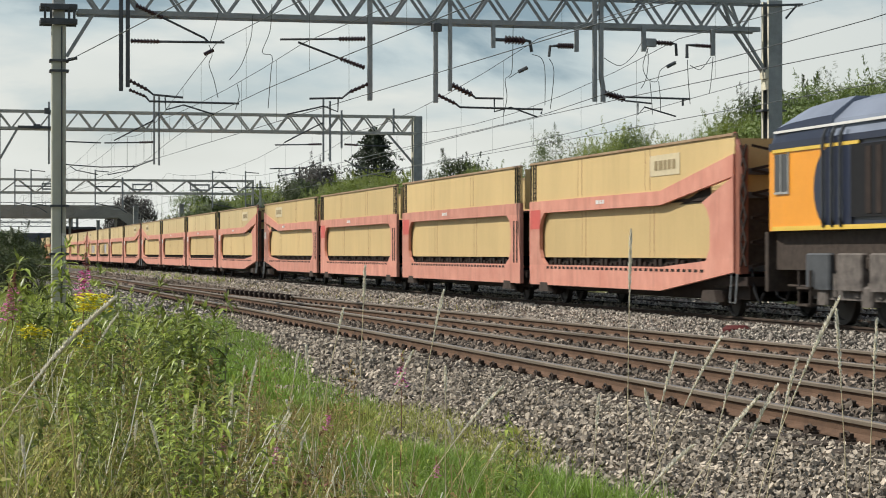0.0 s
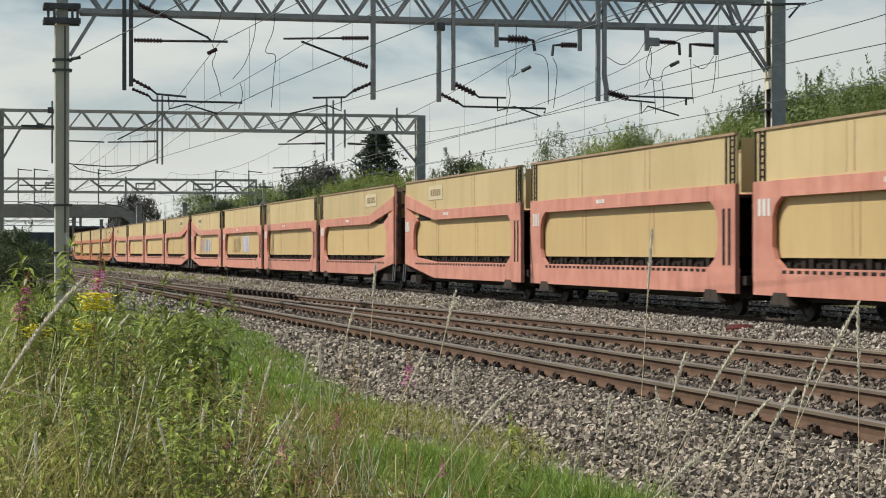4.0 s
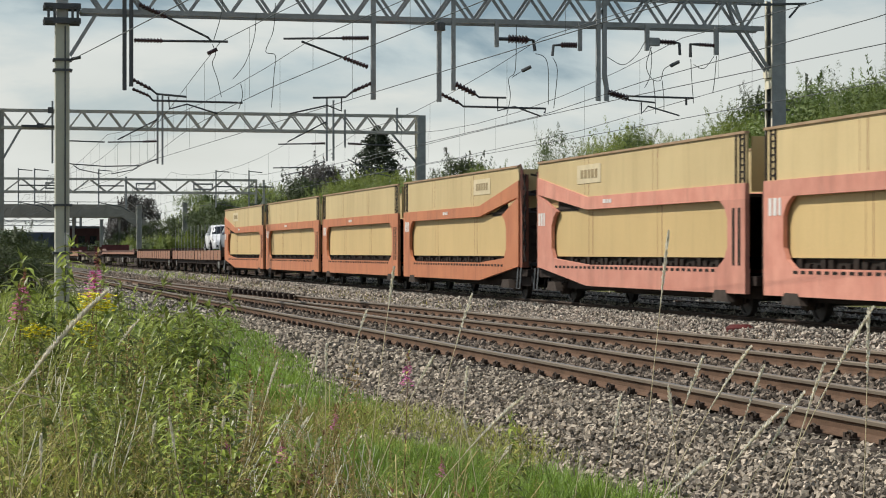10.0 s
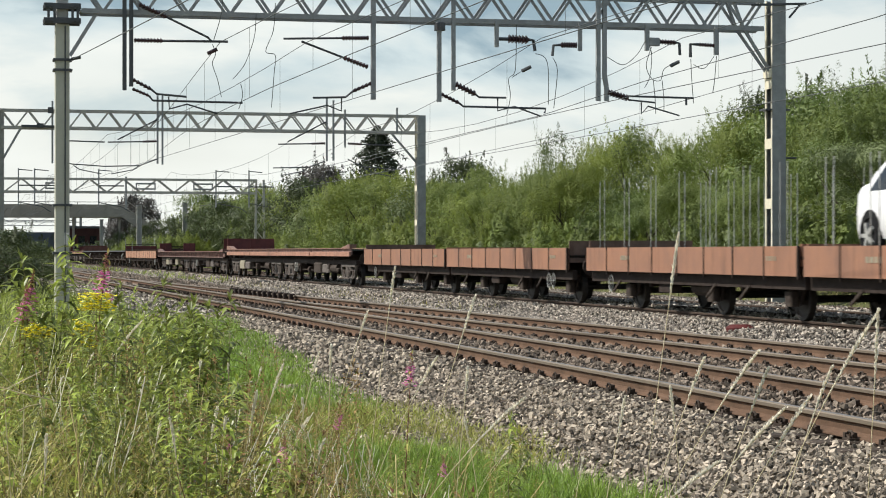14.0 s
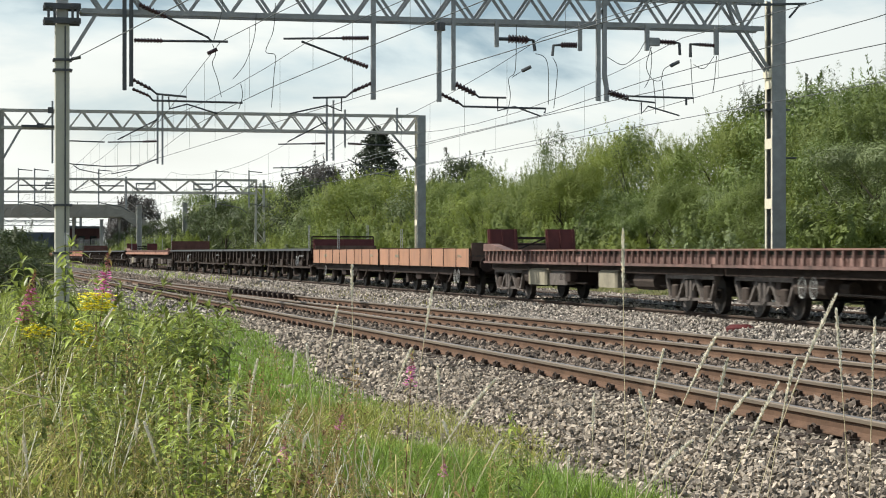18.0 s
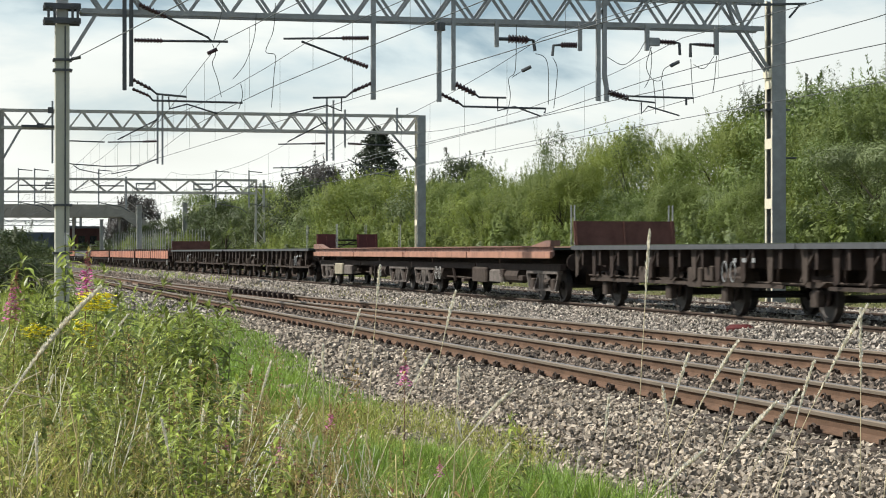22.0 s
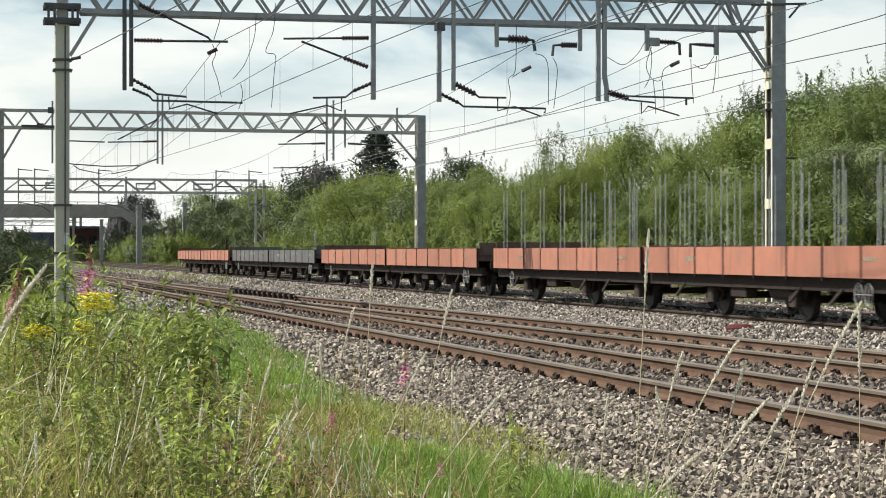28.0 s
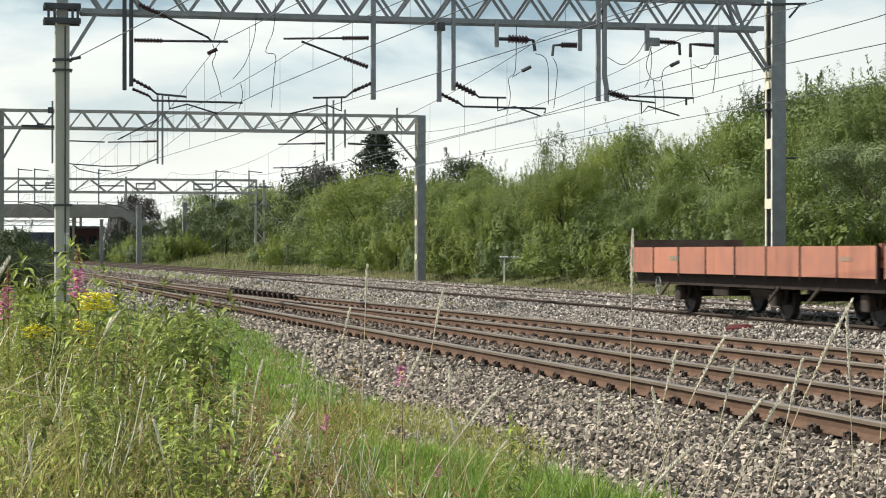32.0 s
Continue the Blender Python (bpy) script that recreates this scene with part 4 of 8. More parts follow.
        for x in (-30, -12, 4, x1):
            h_mast(g, x, y, -0.5, 8.0, 0.4, 0.4, STEEL)
    # trackside cabinets and a low rail in the weeds
    for x, y, w, h, m in ((29.9, 199.5, 0.5, 1.1, WHITE), (31.2, 196, 0.8, 1.3, WHITE)):
        cb = thing("trackside_cabinet", "small pale equipment cabinet in the weeds", "cabinet", "trackside cabinets")
        part("body", Shape().cbox(x, x + w, y, y + 0.5, -0.2, h, 0.03), m, cb)
        part("lid", Shape().box(x - 0.04, x + w + 0.04, y - 0.04, y + 0.54, h + 0.002, h + 0.06), STEEL, cb)
        part("base", Shape().box(x - 0.05, x + w + 0.05, y - 0.05, y + 0.55, -0.6, -0.202), STEEL, cb)
    hr = thing("barrier_rail", "low white pipe rail standing in the weeds", "railing")
    part("rail", Shape().tube((23.4, 88.0, 1.05), (24.8, 88.0, 1.0), 0.045, 8), WHITE, hr)
    for x in (23.6, 24.6):
        part("post", Shape().tube((x, 88.0, -0.3), (x, 88.0, 1.03), 0.035, 6), WHITE, hr)
    # rusty steel cover lying on the stones
    d = Shape()
    for r, z in ((0.27, -0.25), (0.27, -0.12), (0.19, -0.065)):
        d.v += [(14.04 + r * 0.95 * math.cos(i * math.pi / 10), 35.8 + r * math.sin(i * math.pi / 10), z) for i in range(20)]
    d.f = [(k * 20 + i, k * 20 + (i + 1) % 20, (k + 1) * 20 + (i + 1) % 20, (k + 1) * 20 + i) for k in range(2) for i in range(20)] + [tuple(range(40, 60))]
    solid("metal_cover", d, mat("dark_red_rusty_cover", (0.12, 0.03, 0.028), 0.8, 0, 0.4, 8), "rusty dark red round cover lying on the ballast", "cover")


build_distance()


# ---- the goods train ----
# Things of the train are built with y = 0 at their leading end, x = 0 on the track's centre and z = 0 on the rail head.
SPEED = 23.30
LEAD = -3.46
SIDE = 1.35            # half width of the wagons
MOVERS = []


def on_train(ob, tau):
    """Let ob ride in the train; its leading end passes the camera about tau seconds into the film."""
    ob.matrix_basis = pose(T4, LEAD + SPEED * tau, 0)
    MOVERS.append((ob, tau))
    return ob


def wheelset(parent, y, r=0.42):
    w = part("wheelset", Shape().wheel(-0.75, y, r, r, 0.13).wheel(0.75, y, r, r, 0.13).tube((-0.95, y, r), (0.95, y, r), 0.07, 8), WHEEL, parent)
    for sx in (-1, 1):
        x0, x1 = sorted((sx * 0.93, sx * 1.1))
        part("axlebox", Shape().cbox(x0, x1, y - 0.15, y + 0.15, r - 0.14, r + 0.16, 0.03), GRIME, w)
        if sx > 0:
            continue
        part("axle_guard", Shape().plate([(y - 0.5, r + 0.4), (y - 0.2, r - 0.12), (y - 0.13, r - 0.12), (y - 0.16, r + 0.2), (y + 0.16, r + 0.2), (y + 0.13, r - 0.12), (y + 0.2, r - 0.12), (y + 0.5, r + 0.4)], *sorted((sx * 0.9, sx * 0.92))), CHASSIS, w)
        part("spring", Shape().plate([(y - 0.55, r + 0.30), (y + 0.55, r + 0.30), (y + 0.28, r + 0.20), (y - 0.28, r + 0.20)], x0, x1), GRIME, w)
    return w


def buffers(parent, y, sgn, z=0.98):
    for sx in (-0.86, 0.86):
        part("buffer", Shape().tube((sx, y, z), (sx, y + sgn * 0.42, z), 0.09, 10).tube((sx, y + sgn * 0.42, z), (sx, y + sgn * 0.47, z), 0.22, 14), CHASSIS, parent)
    part("coupling_hook", Shape().bar((0, y, z), (0, y + sgn * 0.4, z - 0.05), 0.1, 0.14), CHASSIS, parent)


def bars(parent, y0, z0, widths, h, x, m, gap=0.05):
    """Plain bars that stand for lettering."""
    y = y0
    for w in widths:
        part("lettering_bar", Shape().box(x - 0.006, x, y, y + w, z0, z0 + h), m, parent)
        y += w + gap


SIGN_CREAM = mat("faded_cream_plate", (0.66, 0.56, 0.36), 0.7, 0, 0.2, 3)
GREY_PALE = mat("chalky_grey_marking", (0.26, 0.265, 0.25), 0.8, 0, 0.5, 6, fine=0.4)
INK = mat("faded_brown_lettering", (0.33, 0.25, 0.13), 0.7, 0, 0.2, 9)
# for dark gear, and for plates that paint the shade in open gaps
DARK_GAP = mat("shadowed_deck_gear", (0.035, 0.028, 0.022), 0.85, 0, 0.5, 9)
RIM = mat("dark_red_brown_trim", (0.30, 0.11, 0.07), 0.7, 0, 0.3, 2)


def carrier_body(root, y0, ln, front, back, ORANGE, upper):
    """One body of the covered car carrier: buff panels above and inside a salmon side frame. front/back: the frame rises at that end."""
    b = part("body", Shape().box(-1.2, 1.2, y0 + 0.25, y0 + ln - 0.25, 0.62, 0.8), CHASSIS, root)
    e = 0.46
    ya, yb = y0 + (0.62 if front else e), y0 + ln - (0.62 if back else e)
    for sx in (-1, 1):
        def slab(pts, t0, t1, name, m, label=""):
            x0, x1 = sorted((sx * (SIDE - t1), sx * (SIDE - t0)))
            return part(name, Shape().plate(pts, x0, x1), m, b, label)

        rise_f, rise_b = (0.42 if front else 0.0), (0.42 if back else 0.0)
        k = 4.2
        # lower sill
        slab([(ya, 0.46 + rise_f * 1.0), (ya + (k if front else 0.01), 0.46), (yb - (k if back else 0.01), 0.46), (yb, 0.46 + rise_b * 1.0), (yb, 0.96 + rise_b * 0.5), (yb - (k if back else 0.01), 0.96), (ya + (k if front else 0.01), 0.96), (ya, 0.96 + rise_f * 0.5)], 0.0, 0.10, "sill_beam", ORANGE)
        # waist rail
        slab([(ya, 2.26 + rise_f * 1.1), (ya + (k if front else 0.01), 2.26), (yb - (k if back else 0.01), 2.26), (yb, 2.26 + rise_b * 1.1), (yb, 2.56 + rise_b * 1.4), (yb - (k if back else 0.01), 2.56), (ya + (k if front else 0.01), 2.56), (ya, 2.56 + rise_f * 1.4)], 0.0, 0.09, "waist_rail", ORANGE)
        # end posts with flared feet and heads
        for yy, sg, rise, cab in ((ya, 1, rise_f, front), (yb, -1, rise_b, back)):
            w = 1.35 if cab else 1.0
            z0, z1 = 0.96 + rise * 0.5, 2.26 + rise * 1.1
            pts = [(yy, z0), (yy + sg * (w + 0.45), 0.96), (yy + sg * (w + 0.1), 1.12), (yy + sg * w * 0.93, 1.35), (yy + sg * w * 0.93, 1.9), (yy + sg * (w + 0.08), 2.12), (yy + sg * (w + 0.35), 2.26), (yy, z1)]
            if sg < 0:
                pts = pts[::-1]
            p = slab(pts, 0.0, 0.09, "end_post", ORANGE)
            if not cab:
                for i in range(2):
                    yc = yy + sg * (0.30 + 0.3 * i)
                    q = [(yc - 0.07, 1.0), (yc + 0.07, 1.0), (yc + 0.07, 2.1), (yc - 0.07, 2.1)]
                    x0, x1 = sorted((sx * (SIDE - 0.002), sx * (SIDE + 0.004)))
                    if sg > 0:
                        # the slot's depth is only a dark plate on the post's face
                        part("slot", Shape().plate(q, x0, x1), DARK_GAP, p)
            if cab:
                # a dark triangle stands in for the shaded opening under the waist rail
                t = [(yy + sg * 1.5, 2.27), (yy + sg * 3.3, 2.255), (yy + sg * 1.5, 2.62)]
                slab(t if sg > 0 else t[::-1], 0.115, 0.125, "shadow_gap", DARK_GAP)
        # panels
        slab([(ya + 0.5, 1.15), (yb - 0.5, 1.15), (yb - 0.5, 2.5), (ya + 0.5, 2.5)], 0.13, 0.17, "lower_panel", YELLOW_PANEL)
        top = [(ya, 2.54 + rise_f * 1.38), (ya + (k if front else 0.01), 2.54), (yb - (k if back else 0.01), 2.54), (yb, 2.54 + rise_b * 1.38), (yb, 3.50), (ya, 3.50)]
        slab(top, 0.03, 0.07, "upper_panel", upper)
        slab([(ya, 3.50), (yb, 3.50), (yb, 3.55), (ya, 3.55)], 0.0, 0.09, "top_rail", PALE_RIM)
        # dark strip painting the shade in the open gap under the lower panel
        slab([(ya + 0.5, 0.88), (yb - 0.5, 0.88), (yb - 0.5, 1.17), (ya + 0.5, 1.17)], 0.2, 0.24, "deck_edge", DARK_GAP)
        for yy, end in ((ya + 0.04, front), (yb - 0.56, back)):
            if not end and sx < 0:
                lad = Shape()
                for o in (0.0, 0.22, 0.44):
                    lad.box(-SIDE + 0.012, -SIDE + 0.031, yy + o, yy + o + 0.08, 2.57, 3.49)
                for i in range(7):
                    lad.box(-SIDE + 0.014, -SIDE + 0.029, yy + 0.08, yy + 0.22, 2.64 + 0.125 * i, 2.67 + 0.125 * i)
                part("panel_ladder", lad, DARK_GAP, b, "dark ladder bars at the panel's end")
        for yy in (y0 + ln * 0.36, y0 + ln * 0.68):
            if sx < 0:
                part("panel_seam", Shape().box(-SIDE + 0.026, -SIDE + 0.031, yy, yy + 0.02, 2.6, 3.48).box(-SIDE + 0.027, -SIDE + 0.031, yy + 0.32, yy + 0.332, 2.6, 3.48), RIM, b)
                part("panel_seam", Shape().box(-SIDE + 0.126, -SIDE + 0.131, yy, yy + 0.02, 1.18, 2.25).box(-SIDE + 0.127, -SIDE + 0.131, yy + 0.30, yy + 0.312, 1.18, 2.25), RIM, b)
        teeth = Shape()
        yy = ya + 1.6
        while yy < yb - 1.6:
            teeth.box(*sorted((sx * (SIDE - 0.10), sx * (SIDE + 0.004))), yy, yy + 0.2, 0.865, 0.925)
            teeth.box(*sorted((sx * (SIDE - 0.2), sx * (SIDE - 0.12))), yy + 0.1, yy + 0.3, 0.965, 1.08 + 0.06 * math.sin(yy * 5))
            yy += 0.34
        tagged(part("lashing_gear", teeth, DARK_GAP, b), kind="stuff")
    part("upper_deck", Shape().box(-1.25, 1.25, ya, yb, 2.3, 2.36), CHASSIS, b)
    part("end_screen", Shape().box(-1.2, 1.2, ya + 0.02, ya + 0.06, 2.4, 3.45), YELLOW_PANEL, b)
    part("end_screen", Shape().box(-1.2, 1.2, yb - 0.06, yb - 0.02, 2.4, 3.45), YELLOW_PANEL, b)
    for sx in (-1, 1):
        for yy in (ya + 1.3, yb - 1.3) if sx < 0 else ():
            part("axlebox_cover", Shape().plate([(yy - 0.45, 0.30), (yy + 0.45, 0.30), (yy + 0.3, 0.52), (yy - 0.3, 0.52)], *sorted((sx * 1.36, sx * 1.2))), GRIME, b)
    for yy in (ya + 1.3, yb - 1.3):
        wheelset(root, yy, 0.36)
    for x0, x1 in ((-1.0, -0.85), (0.85, 1.0)):
        part("sole_bar", Shape().box(x0, x1, ya, yb, 0.36, 0.62), CHASSIS, b)
    part("brake_tank", Shape().cbox(-0.6, 0.6, y0 + ln * 0.3, y0 + ln * 0.7, 0.3, 0.62, 0.05), CHASSIS, b)
    for end, yy in ((front, ya - 0.2), (back, yb)):
        if end:
            fr = part("end_frame", Shape().box(-1.3, -1.12, yy, yy + 0.2, 0.85, 3.3), RIM, b, "dark red end posts of the wagon")
            part("end_post", Shape().box(1.12, 1.3, yy, yy + 0.2, 0.85, 3.3), RIM, fr)
            for zz in (0.9, 2.3, 2.75):
                part("end_rail", Shape().box(-1.12, 1.12, yy + 0.05, yy + 0.15, zz, zz + 0.12), STEEL_DARK, fr)
            part("end_door", Shape().box(-1.1, 1.1, yy + 0.1, yy + 0.14, 1.02, 2.3), GRIME, fr)
            # bowed corner posts up to the roof rail, a lazy-tongs gate and hanging hoses
            out = -1 if end is front and yy < y0 + ln / 2 else 1
            for xx in (-1.26, 1.26):
                part("corner_post", Shape().path([(xx, yy + 0.1, 2.3), (xx, yy + 0.1 + out * 0.16, 2.75), (xx, yy + 0.1 + out * 0.1, 3.2), (xx, yy + 0.1 - out * 0.25, 3.55)], 0.05, 6), RIM, fr)
            gate = Shape()
            for i in range(5):
                z = 1.0 + 0.46 * i
                for sgn in (-1, 1):
                    gate.bar((-1.1, yy + out * 0.12, z if sgn > 0 else z + 0.46), (1.1, yy + out * 0.12, z + 0.46 if sgn > 0 else z), 0.03, 0.05)
                    gate.bar((-1.28, yy + out * (0.02 if sgn > 0 else 0.3), z), (-1.28, yy + out * (0.3 if sgn > 0 else 0.02), z + 0.46), 0.03, 0.045)
            part("tongs_gate", gate, CHASSIS, fr, "dark folding lattice gate")
            part("brake_hose", Shape().path([(-1.05, yy, 0.95), (-1.08, yy + out * 0.25, 0.5), (-1.05, yy + out * 0.42, 0.3), (-1.0, yy + out * 0.5, 0.5)], 0.028, 6), RUBBER, fr)
            part("brake_hose", Shape().path([(-0.6, yy, 0.95), (-0.65, yy + out * 0.3, 0.45), (-0.55, yy + out * 0.5, 0.35), (-0.5, yy + out * 0.55, 0.6)], 0.028, 6), RUBBER, fr)
            part("step_ladder", Shape().path([(-1.3, yy + 0.1, 0.85), (-1.34, yy + 0.1, 0.3), (-1.34, yy + 0.4, 0.3), (-1.3, yy + 0.4, 0.85)], 0.02, 5), STEEL, fr)
    # gangway gear between bodies
    part("gap_gear", Shape().tube((-1.1, yb + 0.2, 0.6), (-1.1, yb + 0.2, 2.4), 0.08, 6).tube((-1.0, yb + 0.72, 0.6), (-1.0, yb + 0.72, 2.4), 0.08, 6).box(-1.0, 1.0, yb, yb + 0.9, 0.7, 0.85).box(-1.0, 1.0, yb, yb + 0.9, 2.25, 2.4).tube((-1.2, yb + 0.2, 2.4), (-1.2, yb + 0.2, 3.5), 0.04, 6), CHASSIS, root)
    return b


def graffiti(root, y, z, w, h, paints):
    """Sprayed paint without any letters: jagged upright strokes side by side."""
    r = random.Random(int(y * 10))
    n = max(6, int(w / 0.22))
    for i in range(n):
        c = y + w * (i + 0.5) / n
        a = w / n * r.uniform(0.5, 0.95)
        z0, z1 = z + r.uniform(0, 0.25) * h, z + h * r.uniform(0.75, 1.0)
        pts = [(c - a, z0), (c, z0 - 0.05), (c + a, z0 + 0.06), (c + a * r.uniform(0.4, 1), (z0 + z1) / 2), (c + a, z1 - 0.08), (c, z1), (c - a * 0.8, z1 - 0.1), (c - a * r.uniform(0.4, 1), (z0 + z1) / 2)]
        part("paint_stroke", Shape().plate(pts, -SIDE + 0.122 - 0.0025 * (i % 3), -SIDE + 0.13), paints[r.randrange(len(paints))], root, "sprayed graffiti stroke")


SPRAY_PALE = mat("pale_spray_paint", (0.60, 0.62, 0.66), 0.6, 0, 0.3, 3)
SPRAY_LILAC = mat("lilac_spray_paint", (0.55, 0.51, 0.55), 0.6, 0, 0.3, 3)
SPRAY_BLUE = mat("blue_grey_spray_paint", (0.33, 0.34, 0.35), 0.6, 0, 0.3, 3)
SPRAY_PINK = mat("pink_buff_spray_paint", (0.52, 0.33, 0.27), 0.6, 0, 0.3, 3)
SPRAY_BROWN = mat("brown_spray_paint", (0.38, 0.27, 0.12), 0.6, 0, 0.3, 3)


def carrier(tau, paint, tone, marks=(), patched=False):
    root = thing("car_carrier_wagon", "covered car carrier wagon with buff panels in a faded %s frame" % tone, "rail wagon", "car carrier wagons")
    ln = 2.655 * SPEED - 0.5
    q = ln / 4
    for i in range(4):
        carrier_body(root, 0.25 + q * i, q, i == 0, i == 3, paint, YELLOW_PANEL if patched else BUFF_PALE)
    plate_x = -SIDE + 0.028
    for y in (3.9, ln - 5.6):
        pl = part("sign_plate", Shape().box(plate_x - 0.01, plate_x, y, y + 1.85, 2.88, 3.32), SIGN_CREAM, root, "faded cream plate with brown bars")
        bars(pl, y + 0.26, 3.0, (0.17, 0.2, 0.15, 0.22, 0.19), 0.2, plate_x - 0.012, INK, 0.09)
    for i in range(4):
        y = 0.25 + q * (i + 1)
        if patched and i < 3:
            part("paint_patch", Shape().plate([(y - 1.4, 1.86), (y - 0.55, 1.86), (y - 0.55, 2.34), (y - 1.5, 2.34)], -SIDE - 0.006, -SIDE - 0.001), RED_PATCH, root, "fresh red touch-up paint")
        else:
            bars(root, y - 1.3, 1.92, (0.12, 0.16, 0.14), 0.32, -SIDE - 0.002, WHITE, 0.08)
        bars(root, 0.45 + q * i + q * 0.55, 2.38, (0.14, 0.14, 0.2), 0.09, -SIDE - 0.002, WHITE, 0.06)
    for y, z, w, h, sprays in marks:
        graffiti(root, y, z, w, h, sprays)
    buffers(root, 0.3, -1)
    buffers(root, ln + 0.2, 1)
    return on_train(root, tau)


def handwheel(parent, c):
    """A spoked brake wheel on the wagon's side."""
    ring = Shape().path([c + Vector((0, 0.15 * math.cos(t * math.pi / 8), 0.19 * math.sin(t * math.pi / 8))) for t in range(17)], 0.011, 5)
    ring.bar(c + Vector((0, -0.15, 0)), c + Vector((0, 0.15, 0)), 0.01, 0.012).bar(c + Vector((0, 0, -0.19)), c + Vector((0, 0, 0.19)), 0.01, 0.012)
    return part("brake_handwheel", ring, STEEL_LIGHT, parent, "pale grey spoked brake handwheel")


def sides(parent, y0, y1, z0, z1, m, ribs):
    """Dropsides of a flat wagon, each flap a part."""
    n = max(1, int(round((y1 - y0) / 1.55)))
    w = (y1 - y0) / n
    for sx in (-1, 1):
        for i in range(n):
            a, b = y0 + w * i, y0 + w * (i + 1)
            x0, x1 = sorted((sx * SIDE, sx * (SIDE - 0.06)))
            part("dropside", Shape().plate([(a + 0.02, z0), (b - 0.02, z0), (b - 0.02, z1), (a + 0.02, z1)], x0, x1), m, parent)
            x0, x1 = sorted((sx * (SIDE + 0.015), sx * (SIDE - 0.03)))
            k = 0.018 if i % 2 else 0.028
            if sx < 0:
                part("stanchion", Shape().box(x0, x1, a - k, a + k, z0 - 0.06, z1 + 0.005), ribs, parent)


def flat_twin(tau, m=None, label="twin flat wagon with brick-orange dropsides, empty", secs=1.135, stakes=0, grey=False, blocks=(), longer=0.0):
    m = m or ORANGE_FLAT
    root = thing("flat_wagon", label, "rail wagon", "flat wagons")
    ln = secs * SPEED
    h = ln / 2
    for i in (0, 1):
        y0, y1 = i * h + (0.5 - longer / 3 if i == 0 else 0.12), (i + 1) * h - (0.5 - longer if i == 1 else 0.12)
        b = part("floor", Shape().box(-1.28, 1.28, y0, y1, 1.12, 1.18), DECK_GREEN, root, "dark planked wagon floor")
        sides(b, y0, y1, 0.82, 1.36, m, CHASSIS)
        for yy, outer in ((y0, i == 0), (y1 - 0.06, i == 1)):
            part("headboard", Shape().box(-1.28, 1.28, yy, yy + 0.06, 1.0, 1.53 if outer else 1.40), GREY_FLAT if grey else (BOARD if outer else m), b)
        for sx in (-1, 1):
            part("sole_bar", Shape().box(*sorted((sx * 1.08, sx * 1.2)), y0, y1, 0.58, 0.815), CHASSIS, b)
        part("centre_sill", Shape().box(-0.2, 0.2, y0, y1, 0.6, 1.11), CHASSIS, b)
        for yy in (y0 + 3.5, y1 - 3.65):
            part("cross_member", Shape().box(-1.0, 1.0, yy, yy + 0.15, 0.5, 1.11), CHASSIS, b)
        part("brake_cylinder", Shape().tube((-0.9, y0 + 5.0, 0.55), (-0.9, y0 + 6.2, 0.55), 0.19, 10), GRIME, b)
        part("battery_box", Shape().cbox(-1.15, -0.9, y0 + 7.2, y0 + 8.0, 0.4, 0.75, 0.02), CHASSIS, b)
        for yy in (y0 + 2.6, y0 + 4.4, y1 - 2.2):
            part("brake_lever", Shape().bar((-1.22, yy, 0.62), (-1.22, yy + 0.5, 0.36), 0.04, 0.05), GRIME, b)
        if stakes:
            n = 7
            for sx in (-1, 1):
                for j in range(n):
                    yy = y0 + 0.9 + (y1 - y0 - 1.8) * j / (n - 1)
                    for o in (-0.17, 0.17):
                        part("stake", Shape().bar((sx * 1.24, yy + o, 1.0), (sx * 1.24, yy + o, 2.9), *((0.017, 0.022) if stakes > 1 else (0.012, 0.016))), STEEL_LIGHT, b, "grey upright steel stake")
        if grey:
            bars(b, y0 + 4.2, 1.14, (0.5, 0.25, 0.7), 0.13, -SIDE - 0.002, GREY_PALE, 0.15)
            bars(b, y1 - 5.2, 1.02, (0.35, 0.6), 0.2, -SIDE - 0.002, GREY_PALE, 0.3)
        bars(b, y0 + 1.0, 1.1, (0.06, 0.06, 0.1, 0.06), 0.08, -SIDE - 0.002, BOX_CREAM, 0.06)
        bars(b, y1 - 3.2, 1.08, (0.12, 0.1, 0.14, 0.1), 0.1, -SIDE - 0.002, BOX_CREAM, 0.05)
    for yy in (1.3, 5.6, 9.8, 14.4, 18.4, 23.6):
        wheelset(root, yy, 0.40)
    for y in (2.0, 2.4, ln - 2.1):
        handwheel(root, Vector((-1.25, y, 0.55)))
    if grey:
        end_stakes(root, 0.8, 1.18)
    buffers(root, 0.5, -1, 0.9)
    buffers(root, ln - 0.5, 1, 0.9)
    if blocks:
        end_stakes(root, 21.4, 1.18)
    for y, hh in blocks:
        end_board(root, y, 1.2, hh)
        part("ramp_frame", Shape().bar((-1.3, y + 0.3, 1.2), (-1.3, y + 0.3, 1.9), 0.05, 0.06).bar((1.3, y + 0.3, 1.2), (1.3, y + 0.3, 1.9), 0.05, 0.06).bar((-1.3, y + 0.3, 1.9), (1.3, y + 0.3, 1.9), 0.05, 0.06), CHASSIS, root)
    return on_train(root, tau)


